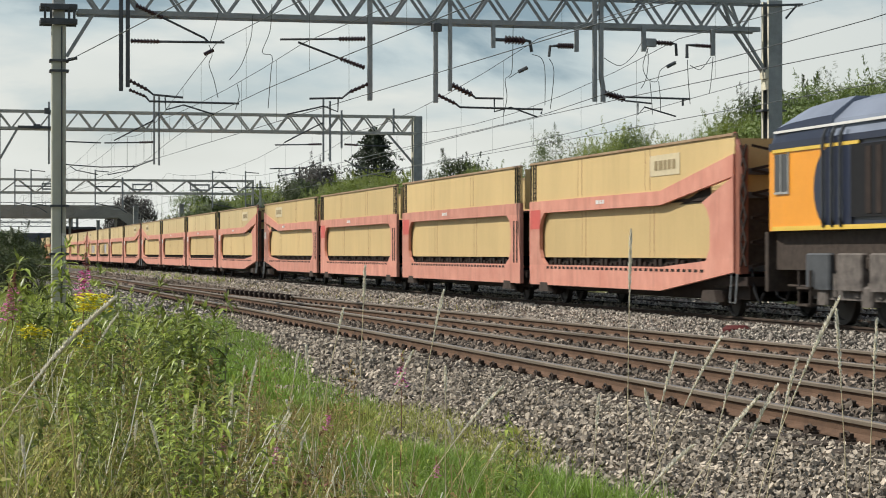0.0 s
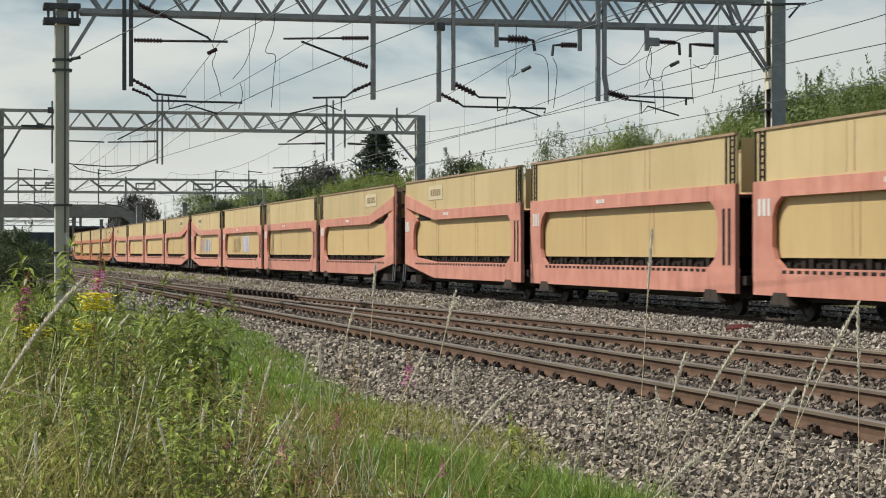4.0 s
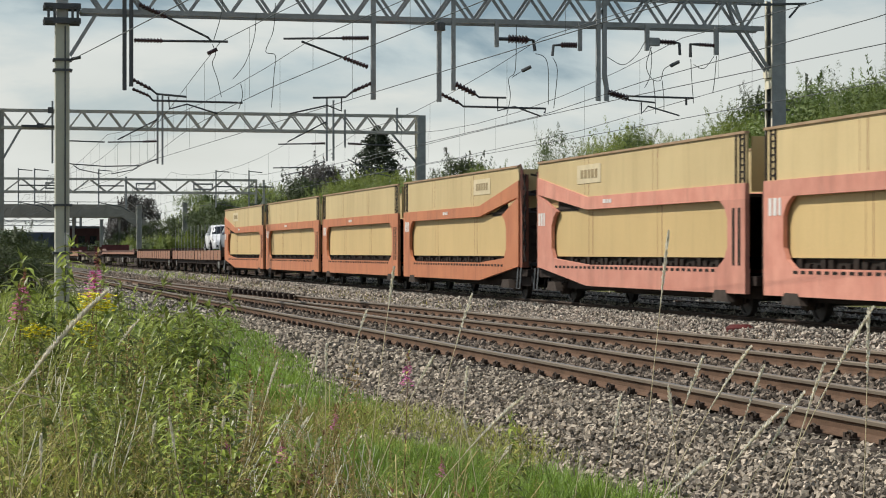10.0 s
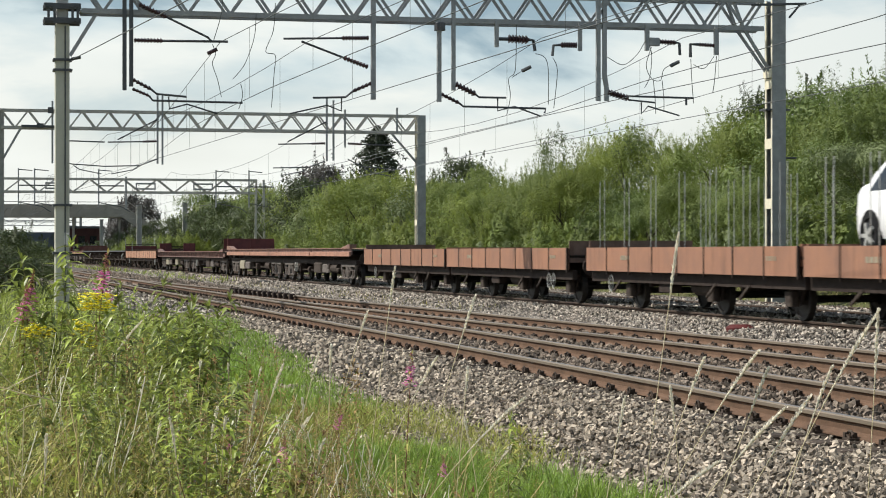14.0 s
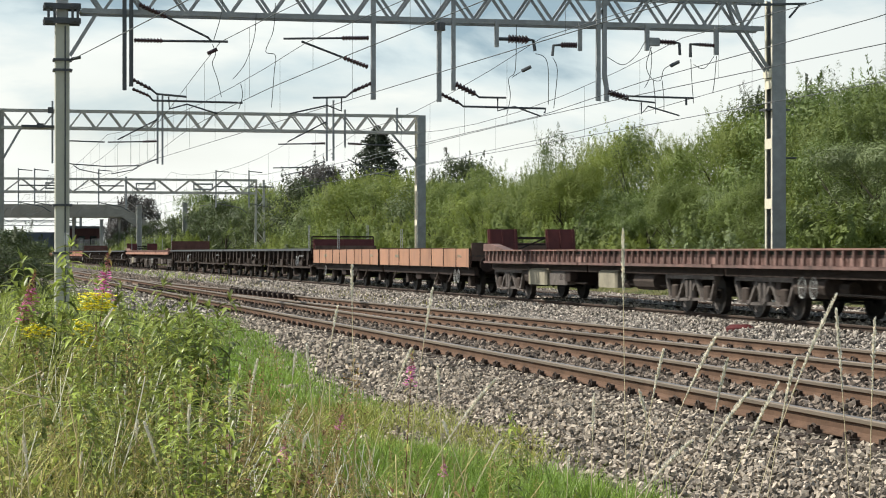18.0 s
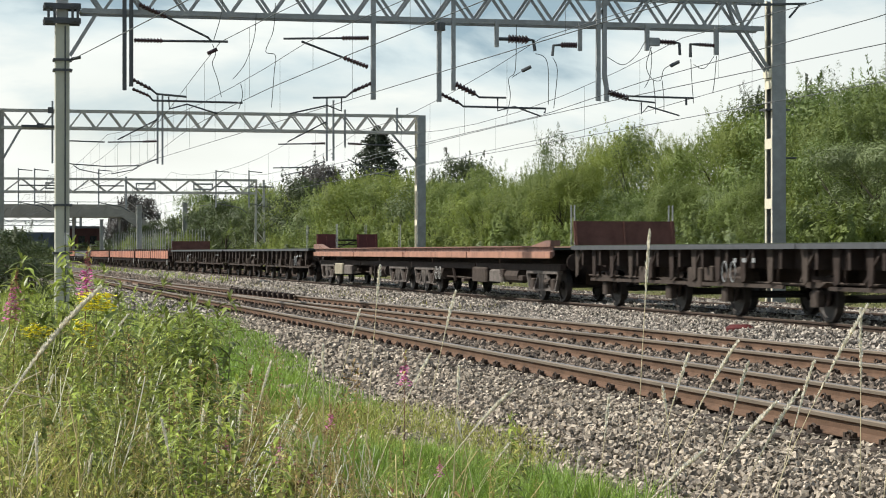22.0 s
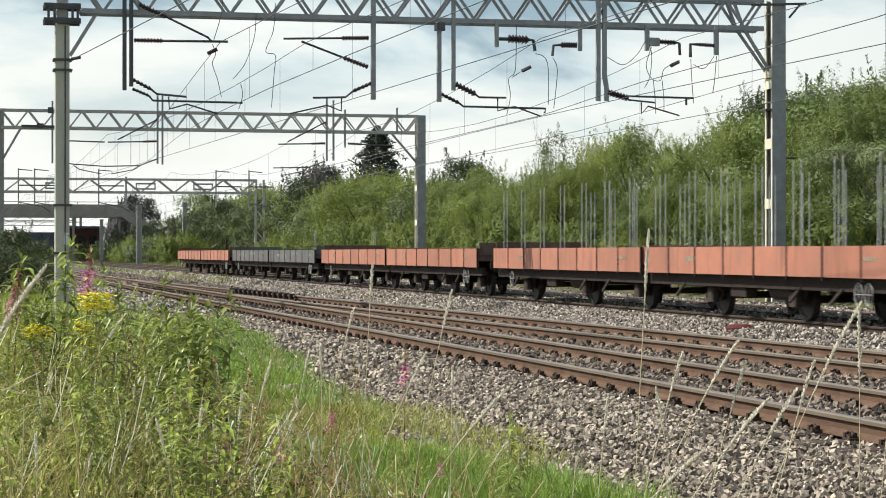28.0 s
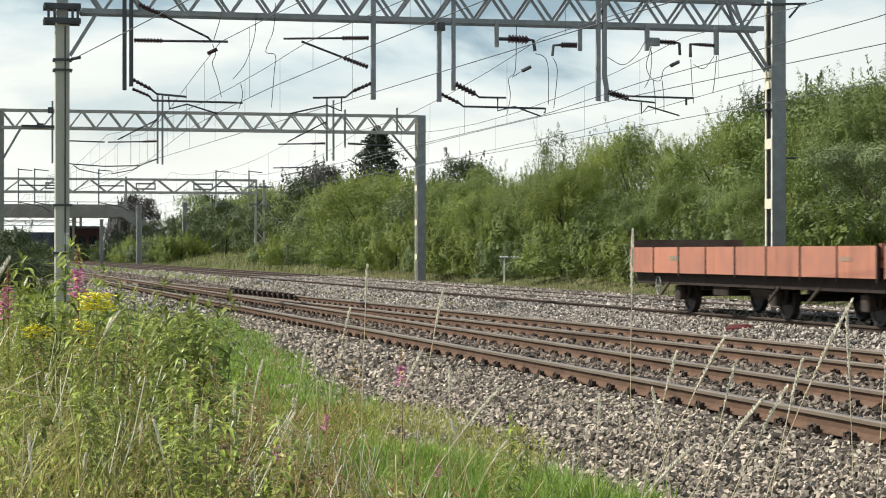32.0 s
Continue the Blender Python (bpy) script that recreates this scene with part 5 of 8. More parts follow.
def end_board(root, y, z, h, split=False, m=MAROON):
    """Maroon ramp plates folded upright across the wagon, stiffened by ribs."""
    for x0, x1 in (((-1.27, -0.42), (0.42, 1.27)) if split else ((-1.28, 1.28),)):
        r = part("folded_ramp", Shape().add([(x0, y, z), (x1, y, z), (x1, y + 0.07, z), (x0, y + 0.07, z), (x0, y + 0.12, z + h), (x1, y + 0.12, z + h), (x1, y + 0.19, z + h), (x0, y + 0.19, z + h)],
                                            [(3, 2, 1, 0), (4, 5, 6, 7), (0, 1, 5, 4), (1, 2, 6, 5), (2, 3, 7, 6), (3, 0, 4, 7)]), m, root, "%s steel ramp plate folded upright" % ("maroon" if m is MAROON else "rusty brown"))
        for i in range(3):
            xx = x0 + 0.06 + (x1 - x0 - 0.12) * i / 2
            part("ramp_rib", Shape().bar((xx, y - 0.01, z), (xx, y + 0.11, z + h), 0.05, 0.05), m, r)


def end_stakes(root, y, z):
    """Slender upright stakes in pairs on both sides."""
    for sx in (-1, 1):
        for o in (0, 0.28):
            part("stake", Shape().bar((sx * 1.25, y + o, z), (sx * 1.25, y + o, z + 0.98), 0.022, 0.028), STEEL_LIGHT, root, "slender grey upright stake")


def bogie(parent, y):
    """Two axles in an open truss side frame."""
    b = part("bogie", Shape().box(-0.9, 0.9, y - 0.25, y + 0.25, 0.45, 0.75), GRIME, parent)
    for yy in (y - 0.95, y + 0.95):
        part("wheelset", Shape().wheel(-0.75, yy, 0.42, 0.42, 0.13).wheel(0.75, yy, 0.42, 0.42, 0.13).tube((-0.9, yy, 0.42), (0.9, yy, 0.42), 0.07, 8), WHEEL, b)
    for sx in (-1, 1):
        x0, x1 = sorted((sx * 0.96, sx * 1.1))
        f = Shape().box(x0, x1, y - 1.45, y + 1.45, 0.70, 0.78)
        nodes = [(-1.45, 0.72), (-1.2, 0.30), (-0.7, 0.30), (-0.35, 0.70), (0.0, 0.28), (0.35, 0.70), (0.7, 0.30), (1.2, 0.30), (1.45, 0.72)]
        for (a0, z0), (a1, z1) in zip(nodes, nodes[1:]):
            f.bar((sx * 1.05, y + a0, z0), (sx * 1.05, y + a1, z1), 0.09, 0.07)
        f.bar((sx * 1.05, y - 0.7, 0.30), (sx * 1.05, y + 0.7, 0.27), 0.06, 0.06)
        part("side_frame", f, BOGIE, b, "dusty open truss side frame")
        for yy in (y - 0.95, y + 0.95):
            part("axlebox", Shape().cbox(x0, x1 + 0.02, yy - 0.15, yy + 0.15, 0.29, 0.58, 0.03), GRIME, b)
        part("spring_nest", Shape().tube((sx * 1.06, y - 0.12, 0.32), (sx * 1.06, y - 0.12, 0.68), 0.08, 8).tube((sx * 1.06, y + 0.12, 0.32), (sx * 1.06, y + 0.12, 0.68), 0.08, 8), BOGIE, b)
    return b


def underfloor(parent, y0, y1, z0, z1, n):
    """Grimy boxes, cylinders, hangers and rods slung under a deck."""
    r = random.Random(int(y0 * 37) + n)
    part("centre_sill", Shape().box(-0.3, 0.3, y0, y1, z0 + 0.05, z1), CHASSIS, parent)
    for i in range(n):
        y = y0 + (y1 - y0) * (i + r.uniform(0.1, 0.9)) / n
        x = r.choice((-1.08, -0.95, -0.8, 0.6, 0.9))
        l, h = r.uniform(0.12, 0.5), r.uniform(0.1, 0.3)
        zt = r.uniform(z0 + h, z1)
        k = r.randrange(4)
        if k == 0:
            part("reservoir", Shape().tube((x, y, zt - h / 2), (x, y + l, zt - h / 2), h / 2, 8), GRIME, parent)
        elif k == 1:
            part("hanger", Shape().bar((x, y, z1), (x, y + r.uniform(-0.3, 0.3), z0), 0.06, 0.08), CHASSIS, parent)
        else:
            part("gear_box", Shape().cbox(x - 0.1, x + 0.1, y, y + l, zt - h, zt, 0.02), GRIME if k == 2 else CHASSIS, parent)
    part("brake_rod", Shape().tube((-0.98, y0, z0 + 0.12), (-0.98, y1, z0 + 0.16), 0.025, 6), GRIME, parent)


def low_bogie_wagon(tau, secs, plain, first=False):
    """Bogie flat in four deck sections on a ribbed side beam."""
    root = thing("bogie_flat_wagon", "empty bogie flat wagon with faded pinkish-brown beams and maroon ramps", "rail wagon", "bogie flat wagons")
    ln = secs * SPEED
    n = 4
    w = (ln - 0.9) / n
    dz = -0.05 if plain else -0.15
    tone = PINK if plain else PINK_DARK
    for i in range(n):
        y0, y1 = 0.45 + w * i + 0.06, 0.45 + w * (i + 1) - 0.06
        d = part("deck_section", Shape().box(-1.28, 1.28, y0, y1, 1.36 + dz, 1.42 + dz), DECK_GREEN, root)
        for sx in (-1, 1):
            x0, x1 = sorted((sx * 1.28, sx * 1.36))
            part("top_flange", Shape().box(*sorted((sx * 1.24, sx * 1.37)), y0, y1, 1.44 + dz, 1.47 + dz), PINK, d)
            if plain:
                part("side_beam", Shape().box(*sorted((sx * 1.3, sx * 1.37)), y0, y1, 1.15 + dz, 1.32 + dz), PINK_LIGHT, d, "faded salmon lower beam")
                # web darker than the proud beam: shade of the recess, put into colour
                part("beam_web", Shape().box(*sorted((sx * 1.25, sx * 1.29)), y0, y1, 1.2 + dz, 1.438 + dz), RIB_WEB, d)
            else:
                part("side_beam", Shape().box(x0, x1, y0, y1, 0.95, 1.01), PINK_DARK, d)
                part("beam_web", Shape().box(*sorted((sx * 1.22, sx * 1.26)), y0, y1, 1.012, 1.288), RIB_WEB, d)
                yy = y0 + 0.25
                while sx < 0 and yy < y1:
                    # ribs coloured dark to carry the shadows that they cast on the web
                    part("beam_rib", Shape().box(x0, x1 - 0.02, yy, yy + 0.06, 1.012, 1.286), PINK_DARK, d)
                    yy += 0.42
        for sx in (-1, 1):
            part("sole_bar", Shape().box(*sorted((sx * 0.95, sx * 1.1)), y0, y1, 0.78, 0.945), CHASSIS, d)
        part("centre_girder", Shape().box(-0.4, 0.4, y0, y1, 0.7, 1.2), CHASSIS, d)
        part("brake_cylinder", Shape().tube((-0.95, y0 + w * 0.45, 0.62), (-0.95, y0 + w * 0.6, 0.62), 0.2, 10), GRIME, d)
        underfloor(d, y0 + 0.4, y1 - 0.4, 0.38, 0.80, 9)
    for y in (2.2, 0.45 + 2 * w - 2.0, 0.45 + 2 * w + 2.0, ln - 2.2):
        bogie(root, y)
    for y in (0.45 + w * 0.75, 0.45 + w * 3.3):
        part("equipment_box", Shape().cbox(-1.2, -0.9, y + 0.6, y + 2.2, 0.42, 0.84, 0.05), BOX_CREAM if y > ln / 2 else GRIME, root, "grimy cream equipment box" if y > ln / 2 else "grimy brown equipment box")
        part("equipment_box", Shape().cbox(-1.18, -0.9, y - 1.1, y + 0.3, 0.44, 0.78, 0.05), BOGIE, root, "dusty brown equipment box")
    if not plain:
        y = 0.45 + w * 3.3 - 5.2
        part("equipment_box", Shape().cbox(-1.22, -0.9, y, y + 1.3, 0.44, 0.84, 0.05), BOX_CREAM, root, "grimy cream equipment box")
    for q in (0, 0.5):
        handwheel(root, Vector((-1.2, 0.45 + 2 * w - 4.6 + q, 0.62)))
    part("end_wedge", Shape().plate([(0.5, 1.465 + dz), (2.3, 1.465 + dz), (0.9, 1.60 + dz), (0.5, 1.60 + dz)], -1.36, -1.1), tone, root)
    part("end_wedge", Shape().plate([(ln - 2.8, 1.465 + dz), (ln - 0.5, 1.465 + dz), (ln - 0.5, 1.64 + dz), (ln - 1.2, 1.64 + dz)], -1.36, -1.1), tone, root)
    end_board(root, ln - (0.2 if first else 0.75), 1.43 + dz, 0.62, not first)
    if not first:
        part("ramp_lattice", Shape().bar((-0.4, ln - 0.65, 1.80 + dz), (0.4, ln - 0.65, 1.80 + dz), 0.05, 0.07).bar((-0.4, ln - 0.65, 1.62 + dz), (0.4, ln - 0.65, 1.62 + dz), 0.05, 0.05).bar((-0.4, ln - 0.65, 1.48 + dz), (0.4, ln - 0.65, 1.80 + dz), 0.04, 0.04), CHASSIS, root)
    if not plain:
        part("folded_ramp", Shape().box(-1.27, -0.85, 0.75, 0.83, 1.475 + dz, 2.15 + dz), MAROON, root, "narrow maroon steel ramp plate folded upright")
    if plain and not first:
        end_stakes(root, ln - 5.3, 1.42 + dz)
    buffers(root, 0.45, -1, 1.0)
    buffers(root, ln - 0.45, 1, 1.0)
    return on_train(root, tau)


def black_flat(tau, secs, last, hose):
    root = thing("platform_wagon", "empty black platform wagon with a thin dark deck and many axles", "rail wagon", "platform wagons")
    ln = secs * SPEED
    n = 2
    w = (ln - (0.9 if last else 0.3)) / n
    for i in range(n):
        y0, y1 = 0.15 + w * i, 0.15 + w * (i + 1) - 0.05
        d = part("deck", Shape().box(-1.32, 1.32, y0, y1, 1.33, 1.42), DECK_GREEN, root)
        for sx in (-1, 1):
            part("deck_edge", Shape().box(*sorted((sx * 1.321, sx * 1.36)), y0, y1, 1.31, 1.40), STEEL_DARK, d)
            part("longitudinal", Shape().box(*sorted((sx * 0.9, sx * 1.05)), y0, y1, 0.95, 1.325), CHASSIS, d)
        yy = y0 + 0.8
        k = 0
        while yy < y1 - 0.5:
            part("cross_bearer", Shape().plate([(yy - 0.06, 0.95), (yy + 0.06, 0.95), (yy + 0.06, 1.325), (yy - 0.06, 1.325)], -1.3, 1.3), CHASSIS, d)
            part("diagonal_strut", Shape().bar((-1.27, yy + 0.1, 1.30), (-1.12, yy + (1.1 if k % 2 else 0.55), 0.72), 0.045, 0.05), GRIME if k % 3 == 0 else CHASSIS, d)
            part("hanger_plate", Shape().plate([(yy + 0.55, 0.72), (yy + 0.75, 0.66), (yy + 0.8, 1.31), (yy + 0.5, 1.31)], -1.24, -1.21), GRIME if k % 3 == 0 else CHASSIS, d)
            yy += 1.35
            k += 1
        part("brake_cylinder", Shape().tube((-1.0, y0 + 3, 0.75), (-1.0, y0 + 4.2, 0.75), 0.2, 10), GRIME, d)
        part("pull_rod", Shape().bar((-1.15, y0 + 1, 0.62), (-1.15, y1 - 1, 0.62), 0.05, 0.07), GRIME, d)
        part("gear_case", Shape().cbox(-1.2, -1.0, y0 + 5.2, y0 + 6.0, 0.55, 0.95, 0.03), GRIME, d)
        part("gear_case", Shape().cbox(-1.2, -1.05, y0 + 8.5, y0 + 9.1, 0.6, 0.95, 0.03), GRIME, d)
        bars(d, y0 + 2.0, 1.06, (0.15, 0.2, 0.15), 0.08, -1.31, STEEL, 0.3)
        underfloor(d, y0 + 0.3, y1 - 0.3, 0.55, 1.2, 22)
        if y0 < hose < y1:
            for q in (0, 0.45):
                c = Vector((-1.33, hose + q, 0.88))
                part("brake_hose_loop", Shape().path([c + Vector((0, 0.13 * math.cos(t * math.pi / 6), 0.20 * math.sin(t * math.pi / 6))) for t in range(13)], 0.012, 5), STEEL, d)
    y = 1.6
    while y < ln - 1.0:
        wheelset(root, y, 0.42)
        y += 4.4 if int(y) % 2 else 3.3
    if last:
        end_stakes(root, ln - 0.75, 1.42)
        end_board(root, ln - 0.9, 1.425, 0.58, False, RUSTY)
    else:
        end_stakes(root, 0.9, 1.42)
    buffers(root, 0.15, -1, 1.0)
    return on_train(root, tau)


def road_car(tau, paint, label):
    """A family hatchback, nose towards the train's head: the body is lofted through sections along its length."""
    root = thing("car", label, "car", "loaded cars")
    top = [(0.0, 0.62), (0.12, 0.74), (0.4, 0.84), (0.95, 0.98), (1.1, 1.04), (1.5, 1.30), (1.85, 1.47), (2.3, 1.55), (2.9, 1.55), (3.4, 1.49), (3.75, 1.36), (4.0, 1.12), (4.16, 0.98), (4.24, 0.75)]
    wide = [(0.0, 0.70), (0.12, 0.80), (0.4, 0.87), (1.2, 0.90), (3.4, 0.90), (4.0, 0.86), (4.24, 0.76)]

    def surf(y, u, out=0.0):
        """A point of the skin: u from 0 (sill) over 0.5 (belt line) to 1 (middle of the roof)."""
        zt, w = lerp(y, top), lerp(y, wide)
        belt = min(0.95, zt - 0.03)
        roof = w * (0.74 if zt > 1.2 else 0.95 - 0.45 * max(0.0, zt - 0.95))
        pts = [(0.0, w * 0.95, 0.27), (0.15, w * 1.0, 0.42), (0.35, w * 1.01, 0.68), (0.5, w * 0.985, belt), (0.74, roof * 1.04, zt - 0.09 * min(1, (zt - belt) * 3)), (0.82, roof * 0.92, zt - 0.02), (1.0, 0.0, zt + 0.025)]
        x = float(np.interp(u, [p[0] for p in pts], [p[1] for p in pts]))
        z = float(np.interp(u, [p[0] for p in pts], [p[2] for p in pts]))
        return x + out, z + out * (1 if u > 0.55 else 0)

    ys = [0.0, 0.05, 0.12, 0.25, 0.4, 0.7, 0.95, 1.1, 1.3, 1.5, 1.7, 1.85, 2.1, 2.4, 2.8, 3.2, 3.4, 3.6, 3.75, 3.9, 4.0, 4.1, 4.16, 4.24]
    us = [0.0, 0.08, 0.15, 0.25, 0.35, 0.43, 0.5, 0.58, 0.66, 0.74, 0.78, 0.82, 0.9, 1.0]
    s = Shape()
    ring = [(1, u) for u in us] + [(-1, u) for u in us[-2::-1]]
    for y in ys:
        s.v += [(sg * surf(y, u)[0], y, surf(y, u)[1]) for sg, u in ring]
    n = len(ring)
    for j in range(len(ys) - 1):
        s.f += [(j * n + i, (j + 1) * n + i, (j + 1) * n + i + 1, j * n + i + 1) for i in range(n - 1)]
    s.f += [tuple(range(n)), tuple(range(len(ys) * n - 1, (len(ys) - 1) * n - 1, -1)), ]
    part("body", s, paint, root, smooth=True)

    def patch(name, y0, y1, u0, u1, m, side=0, out=0.008):
        q = Shape()
        ny, nu = 6, 5
        for j in range(ny + 1):
            y = y0[0] + (y1[0] - y0[0]) * j / ny
            for i in range(nu + 1):
                u = u0 + (u1 - u0) * i / nu
                yy = y
                if side:
                    yy = y + (y0[1] + (y1[1] - y0[1]) * j / ny) * i / nu
                    x, z = surf(yy, u, out)
                    q.v.append((side * x, yy, z))
                else:
                    uu = u0 + (1 - u0) * (1 - abs(2 * i / nu - 1))
                    x, z = surf(yy, uu, out)
                    q.v.append(((1 if i > nu / 2 else -1) * x, yy, z))
        q.f = [(j * (nu + 1) + i, j * (nu + 1) + i + 1, (j + 1) * (nu + 1) + i + 1, (j + 1) * (nu + 1) + i) for j in range(ny) for i in range(nu)]
        return part(name, q, m, root, smooth=True)

    patch("windscreen", (1.13, 0), (1.82, 0), 0.79, 1.0, GLASS_DARK, 0, 0.012)
    for sx in (-1, 1):
        patch("front_side_window", (1.5, 0.45), (2.35, 0.0), 0.53, 0.73, GLASS_DARK, sx)
        patch("rear_side_window", (2.45, 0.0), (3.55, -0.35), 0.53, 0.73, GLASS_DARK, sx)
        patch("headlight", (0.06, 0.0), (0.5, 0.0), 0.40, 0.56, STEEL_LIGHT, sx, 0.012)
        part("door_mirror", Shape().cbox(sx * 0.98 - 0.09, sx * 0.98 + 0.09, 1.48, 1.6, 0.96, 1.09, 0.03), paint, root)
        for y in (0.85, 3.42):
            part("wheel_arch", Shape().tube((sx * 0.80, y, 0.33), (sx * 0.915, y, 0.33), 0.39, 18), RUBBER, root)
            wl = part("wheel", Shape().wheel(sx * 0.86, y, 0.32, 0.32, 0.16), RUBBER, root)
            rm = Shape()
            for k in range(5):
                t = k * 2 * math.pi / 5
                rm.bar((sx * 0.95, y, 0.32), (sx * 0.95, y + 0.2 * math.cos(t), 0.32 + 0.2 * math.sin(t)), 0.05, 0.06)
            part("rim", rm, STEEL_LIGHT, wl)
    part("grille", Shape().plate([(-0.025, 0.56), (0.05, 0.56), (0.05, 0.72), (-0.015, 0.72)], -0.42, 0.42), RUBBER, root)
    part("lower_intake", Shape().plate([(-0.03, 0.30), (0.05, 0.30), (0.05, 0.47), (-0.03, 0.47)], -0.55, 0.55), RUBBER, root)
    for sx in (-1, 1):
        part("fog_light_recess", Shape().box(*sorted((sx * 0.58, sx * 0.68)), -0.02, 0.06, 0.34, 0.46), RUBBER, root)
    MOVERS.append((root, tau))
    root.matrix_basis = pose(T4, LEAD + SPEED * tau, 1.18) @ Matrix.Diagonal((1.02, 1.02, 1.10, 1))
    return root


LOCO_BLUE = mat("dark_blue_loco_paint", (0.016, 0.022, 0.048), 0.4, 0, 0.2, 1)
LOCO_GREY = mat("dusty_blue_grey_roof", (0.20, 0.23, 0.29), 0.55, 0, 0.25, 1)
LOCO_ORANGE = mat("bright_orange_loco_paint", (0.85, 0.34, 0.03), 0.45, 0, 0.12, 1)
LOCO_GOLD = mat("yellow_lining", (0.75, 0.5, 0.08), 0.5, 0, 0.1, 2)


def locomotive(tau):
    """Diesel locomotive seen from its rear cab; it ends at tau."""
    ln = 21.3
    root = thing("locomotive", "dark blue and orange diesel locomotive with a pale roof", "locomotive")
    prof = [(-1.33, 1.65), (1.33, 1.65), (1.33, 3.15), (1.2, 3.52), (0.85, 3.82), (0.4, 3.95), (-0.4, 3.95), (-0.85, 3.82), (-1.2, 3.52), (-1.33, 3.15)]
    # cab end: the roof falls towards the buffers
    def section(k, zt):
        return [(-1.33 * k, 1.65), (1.33 * k, 1.65), (1.33 * k, 3.1), (1.22 * k, 3.1 + (zt - 3.1) * 0.55), (0.8 * k, 3.1 + (zt - 3.1) * 0.9), (-0.8 * k, 3.1 + (zt - 3.1) * 0.9), (-1.22 * k, 3.1 + (zt - 3.1) * 0.55), (-1.33 * k, 3.1)]

    rings = [(ln - 0.6, section(0.96, 3.72)), (ln - 0.8, section(0.99, 3.85)), (ln - 1.4, section(1, 3.96)), (ln - 2.4, section(1, 4.02)), (ln - 3.3, section(1, 4.04))]
    cab, hood, brows = Shape(), Shape(), (Shape(), Shape())
    n = 8
    for y, ring in rings:
        cab.v += [(x, y, z) for x, z in ring]
        hood.v += [(x * 1.006, y, z + 0.006) for x, z in ring]
        for b in brows:
            b.v += [(x * 1.004, y, z + 0.004) for x, z in ring]
    for k in range(len(rings) - 1):
        for i in range(n):
            q = (k * n + i, (k + 1) * n + i, (k + 1) * n + (i + 1) % n, k * n + (i + 1) % n)
            (hood if 3 <= i <= 5 else brows[0] if i == 2 else brows[1] if i == 6 else cab).f.append(q)
    cab.f += [tuple(range(n))]
    hood.f += [tuple(range(5 * n - 1, 4 * n - 1, -1))]
    part("cab", cab, LOCO_ORANGE, root, "orange cab end")
    part("cab_roof", hood, LOCO_GREY, root, "pale blue-grey rounded cab roof")
    for b in brows:
        part("cab_brow", b, LOCO_BLUE, root, "dark blue slope above the cab side")
    part("cantrail_band", Shape().box(-1.352, -1.325, 1.8, ln - 0.75, 3.125, 3.24), LOCO_BLUE, root, "dark blue band under the roof")
    part("body", Shape().prism([(x * 0.985, z) for x, z in prof], 1.6, ln - 3.3), LOCO_BLUE, root, "dark blue body side")
    part("roof", Shape().prism([(-1.325, 3.17), (1.325, 3.17), (1.19, 3.54), (0.84, 3.85), (0.4, 3.98), (-0.4, 3.98), (-0.84, 3.85), (-1.19, 3.54)], 1.6, ln - 2.7), LOCO_GREY, root, "pale grey roof")
    arc = [(ln - 3.5 + 0.75 * math.cos(a * math.pi / 12), 2.37 + 0.71 * math.sin(a * math.pi / 12)) for a in range(-6, 7)]
    part("blue_sweep", Shape().plate([(ln - 4.3, 1.66)] + arc + [(ln - 4.3, 3.08)], -1.345, -1.32), LOCO_BLUE, root, "rounded dark blue panel on the cab side")
    for i in range(3):
        part("handrail", Shape().path([(-1.36, ln - 3.2 - 0.36 * i, 1.7), (-1.40, ln - 3.25 - 0.36 * i, 1.85), (-1.40, ln - 3.25 - 0.36 * i, 3.2), (-1.34, ln - 3.3 - 0.36 * i, 3.4)], 0.03, 6), STEEL_DARK, root)
    part("lining", Shape().box(-1.35, -1.32, 2.0, ln - 0.9, 1.652, 1.73), LOCO_GOLD, root)
    part("lining", Shape().box(-1.352, -1.33, ln - 4.6, ln - 0.9, 3.06, 3.12), LOCO_GOLD, root)
    part("roof_line", Shape().bar((-1.27, 1.8, 3.46), (-1.27, ln - 0.85, 3.44), 0.05, 0.045), WHITE, root)
    for i in range(3):
        part("equipment_case", Shape().cbox(-1.26, -1.05, ln - 3.2 - 1.3 * i, ln - 2.2 - 1.3 * i, 0.62, 1.25, 0.03), BOGIE if i else STEEL_DARK, root)
    part("side_grille", Shape().box(-1.356, -1.32, ln - 10.5, ln - 4.3, 1.85, 3.05), RUBBER, root)
    for i in range(14):
        part("louvre", Shape().box(-1.368, -1.357, ln - 10.3 + 0.4 * i, ln - 10.1 + 0.4 * i, 1.9, 3.0), CHASSIS, root)
    sw = part("side_window", Shape().box(-1.345, -1.325, ln - 1.62, ln - 1.0, 2.35, 3.03), GLASS_DARK, root)
    part("window_frame", Shape().box(-1.355, -1.33, ln - 1.66, ln - 1.62, 2.31, 3.05).box(-1.355, -1.33, ln - 1.33, ln - 1.29, 2.35, 3.03).box(-1.355, -1.33, ln - 1.62, ln - 1.0, 2.31, 2.35), STEEL_LIGHT, sw)
    part("underframe", Shape().box(-1.15, 1.15, 0.9, ln - 0.6, 0.95, 1.64), GRIME, root)
    underfloor(root, 1.5, ln - 0.8, 0.5, 1.6, 22)
    part("fuel_tank", Shape().cbox(-1.2, 1.2, 7.8, 13.4, 0.25, 0.82, 0.06), CHASSIS, root)
    part("headstock", Shape().box(-1.3, 1.3, ln - 0.6, ln - 0.45, 0.55, 1.64), GRIME, root)
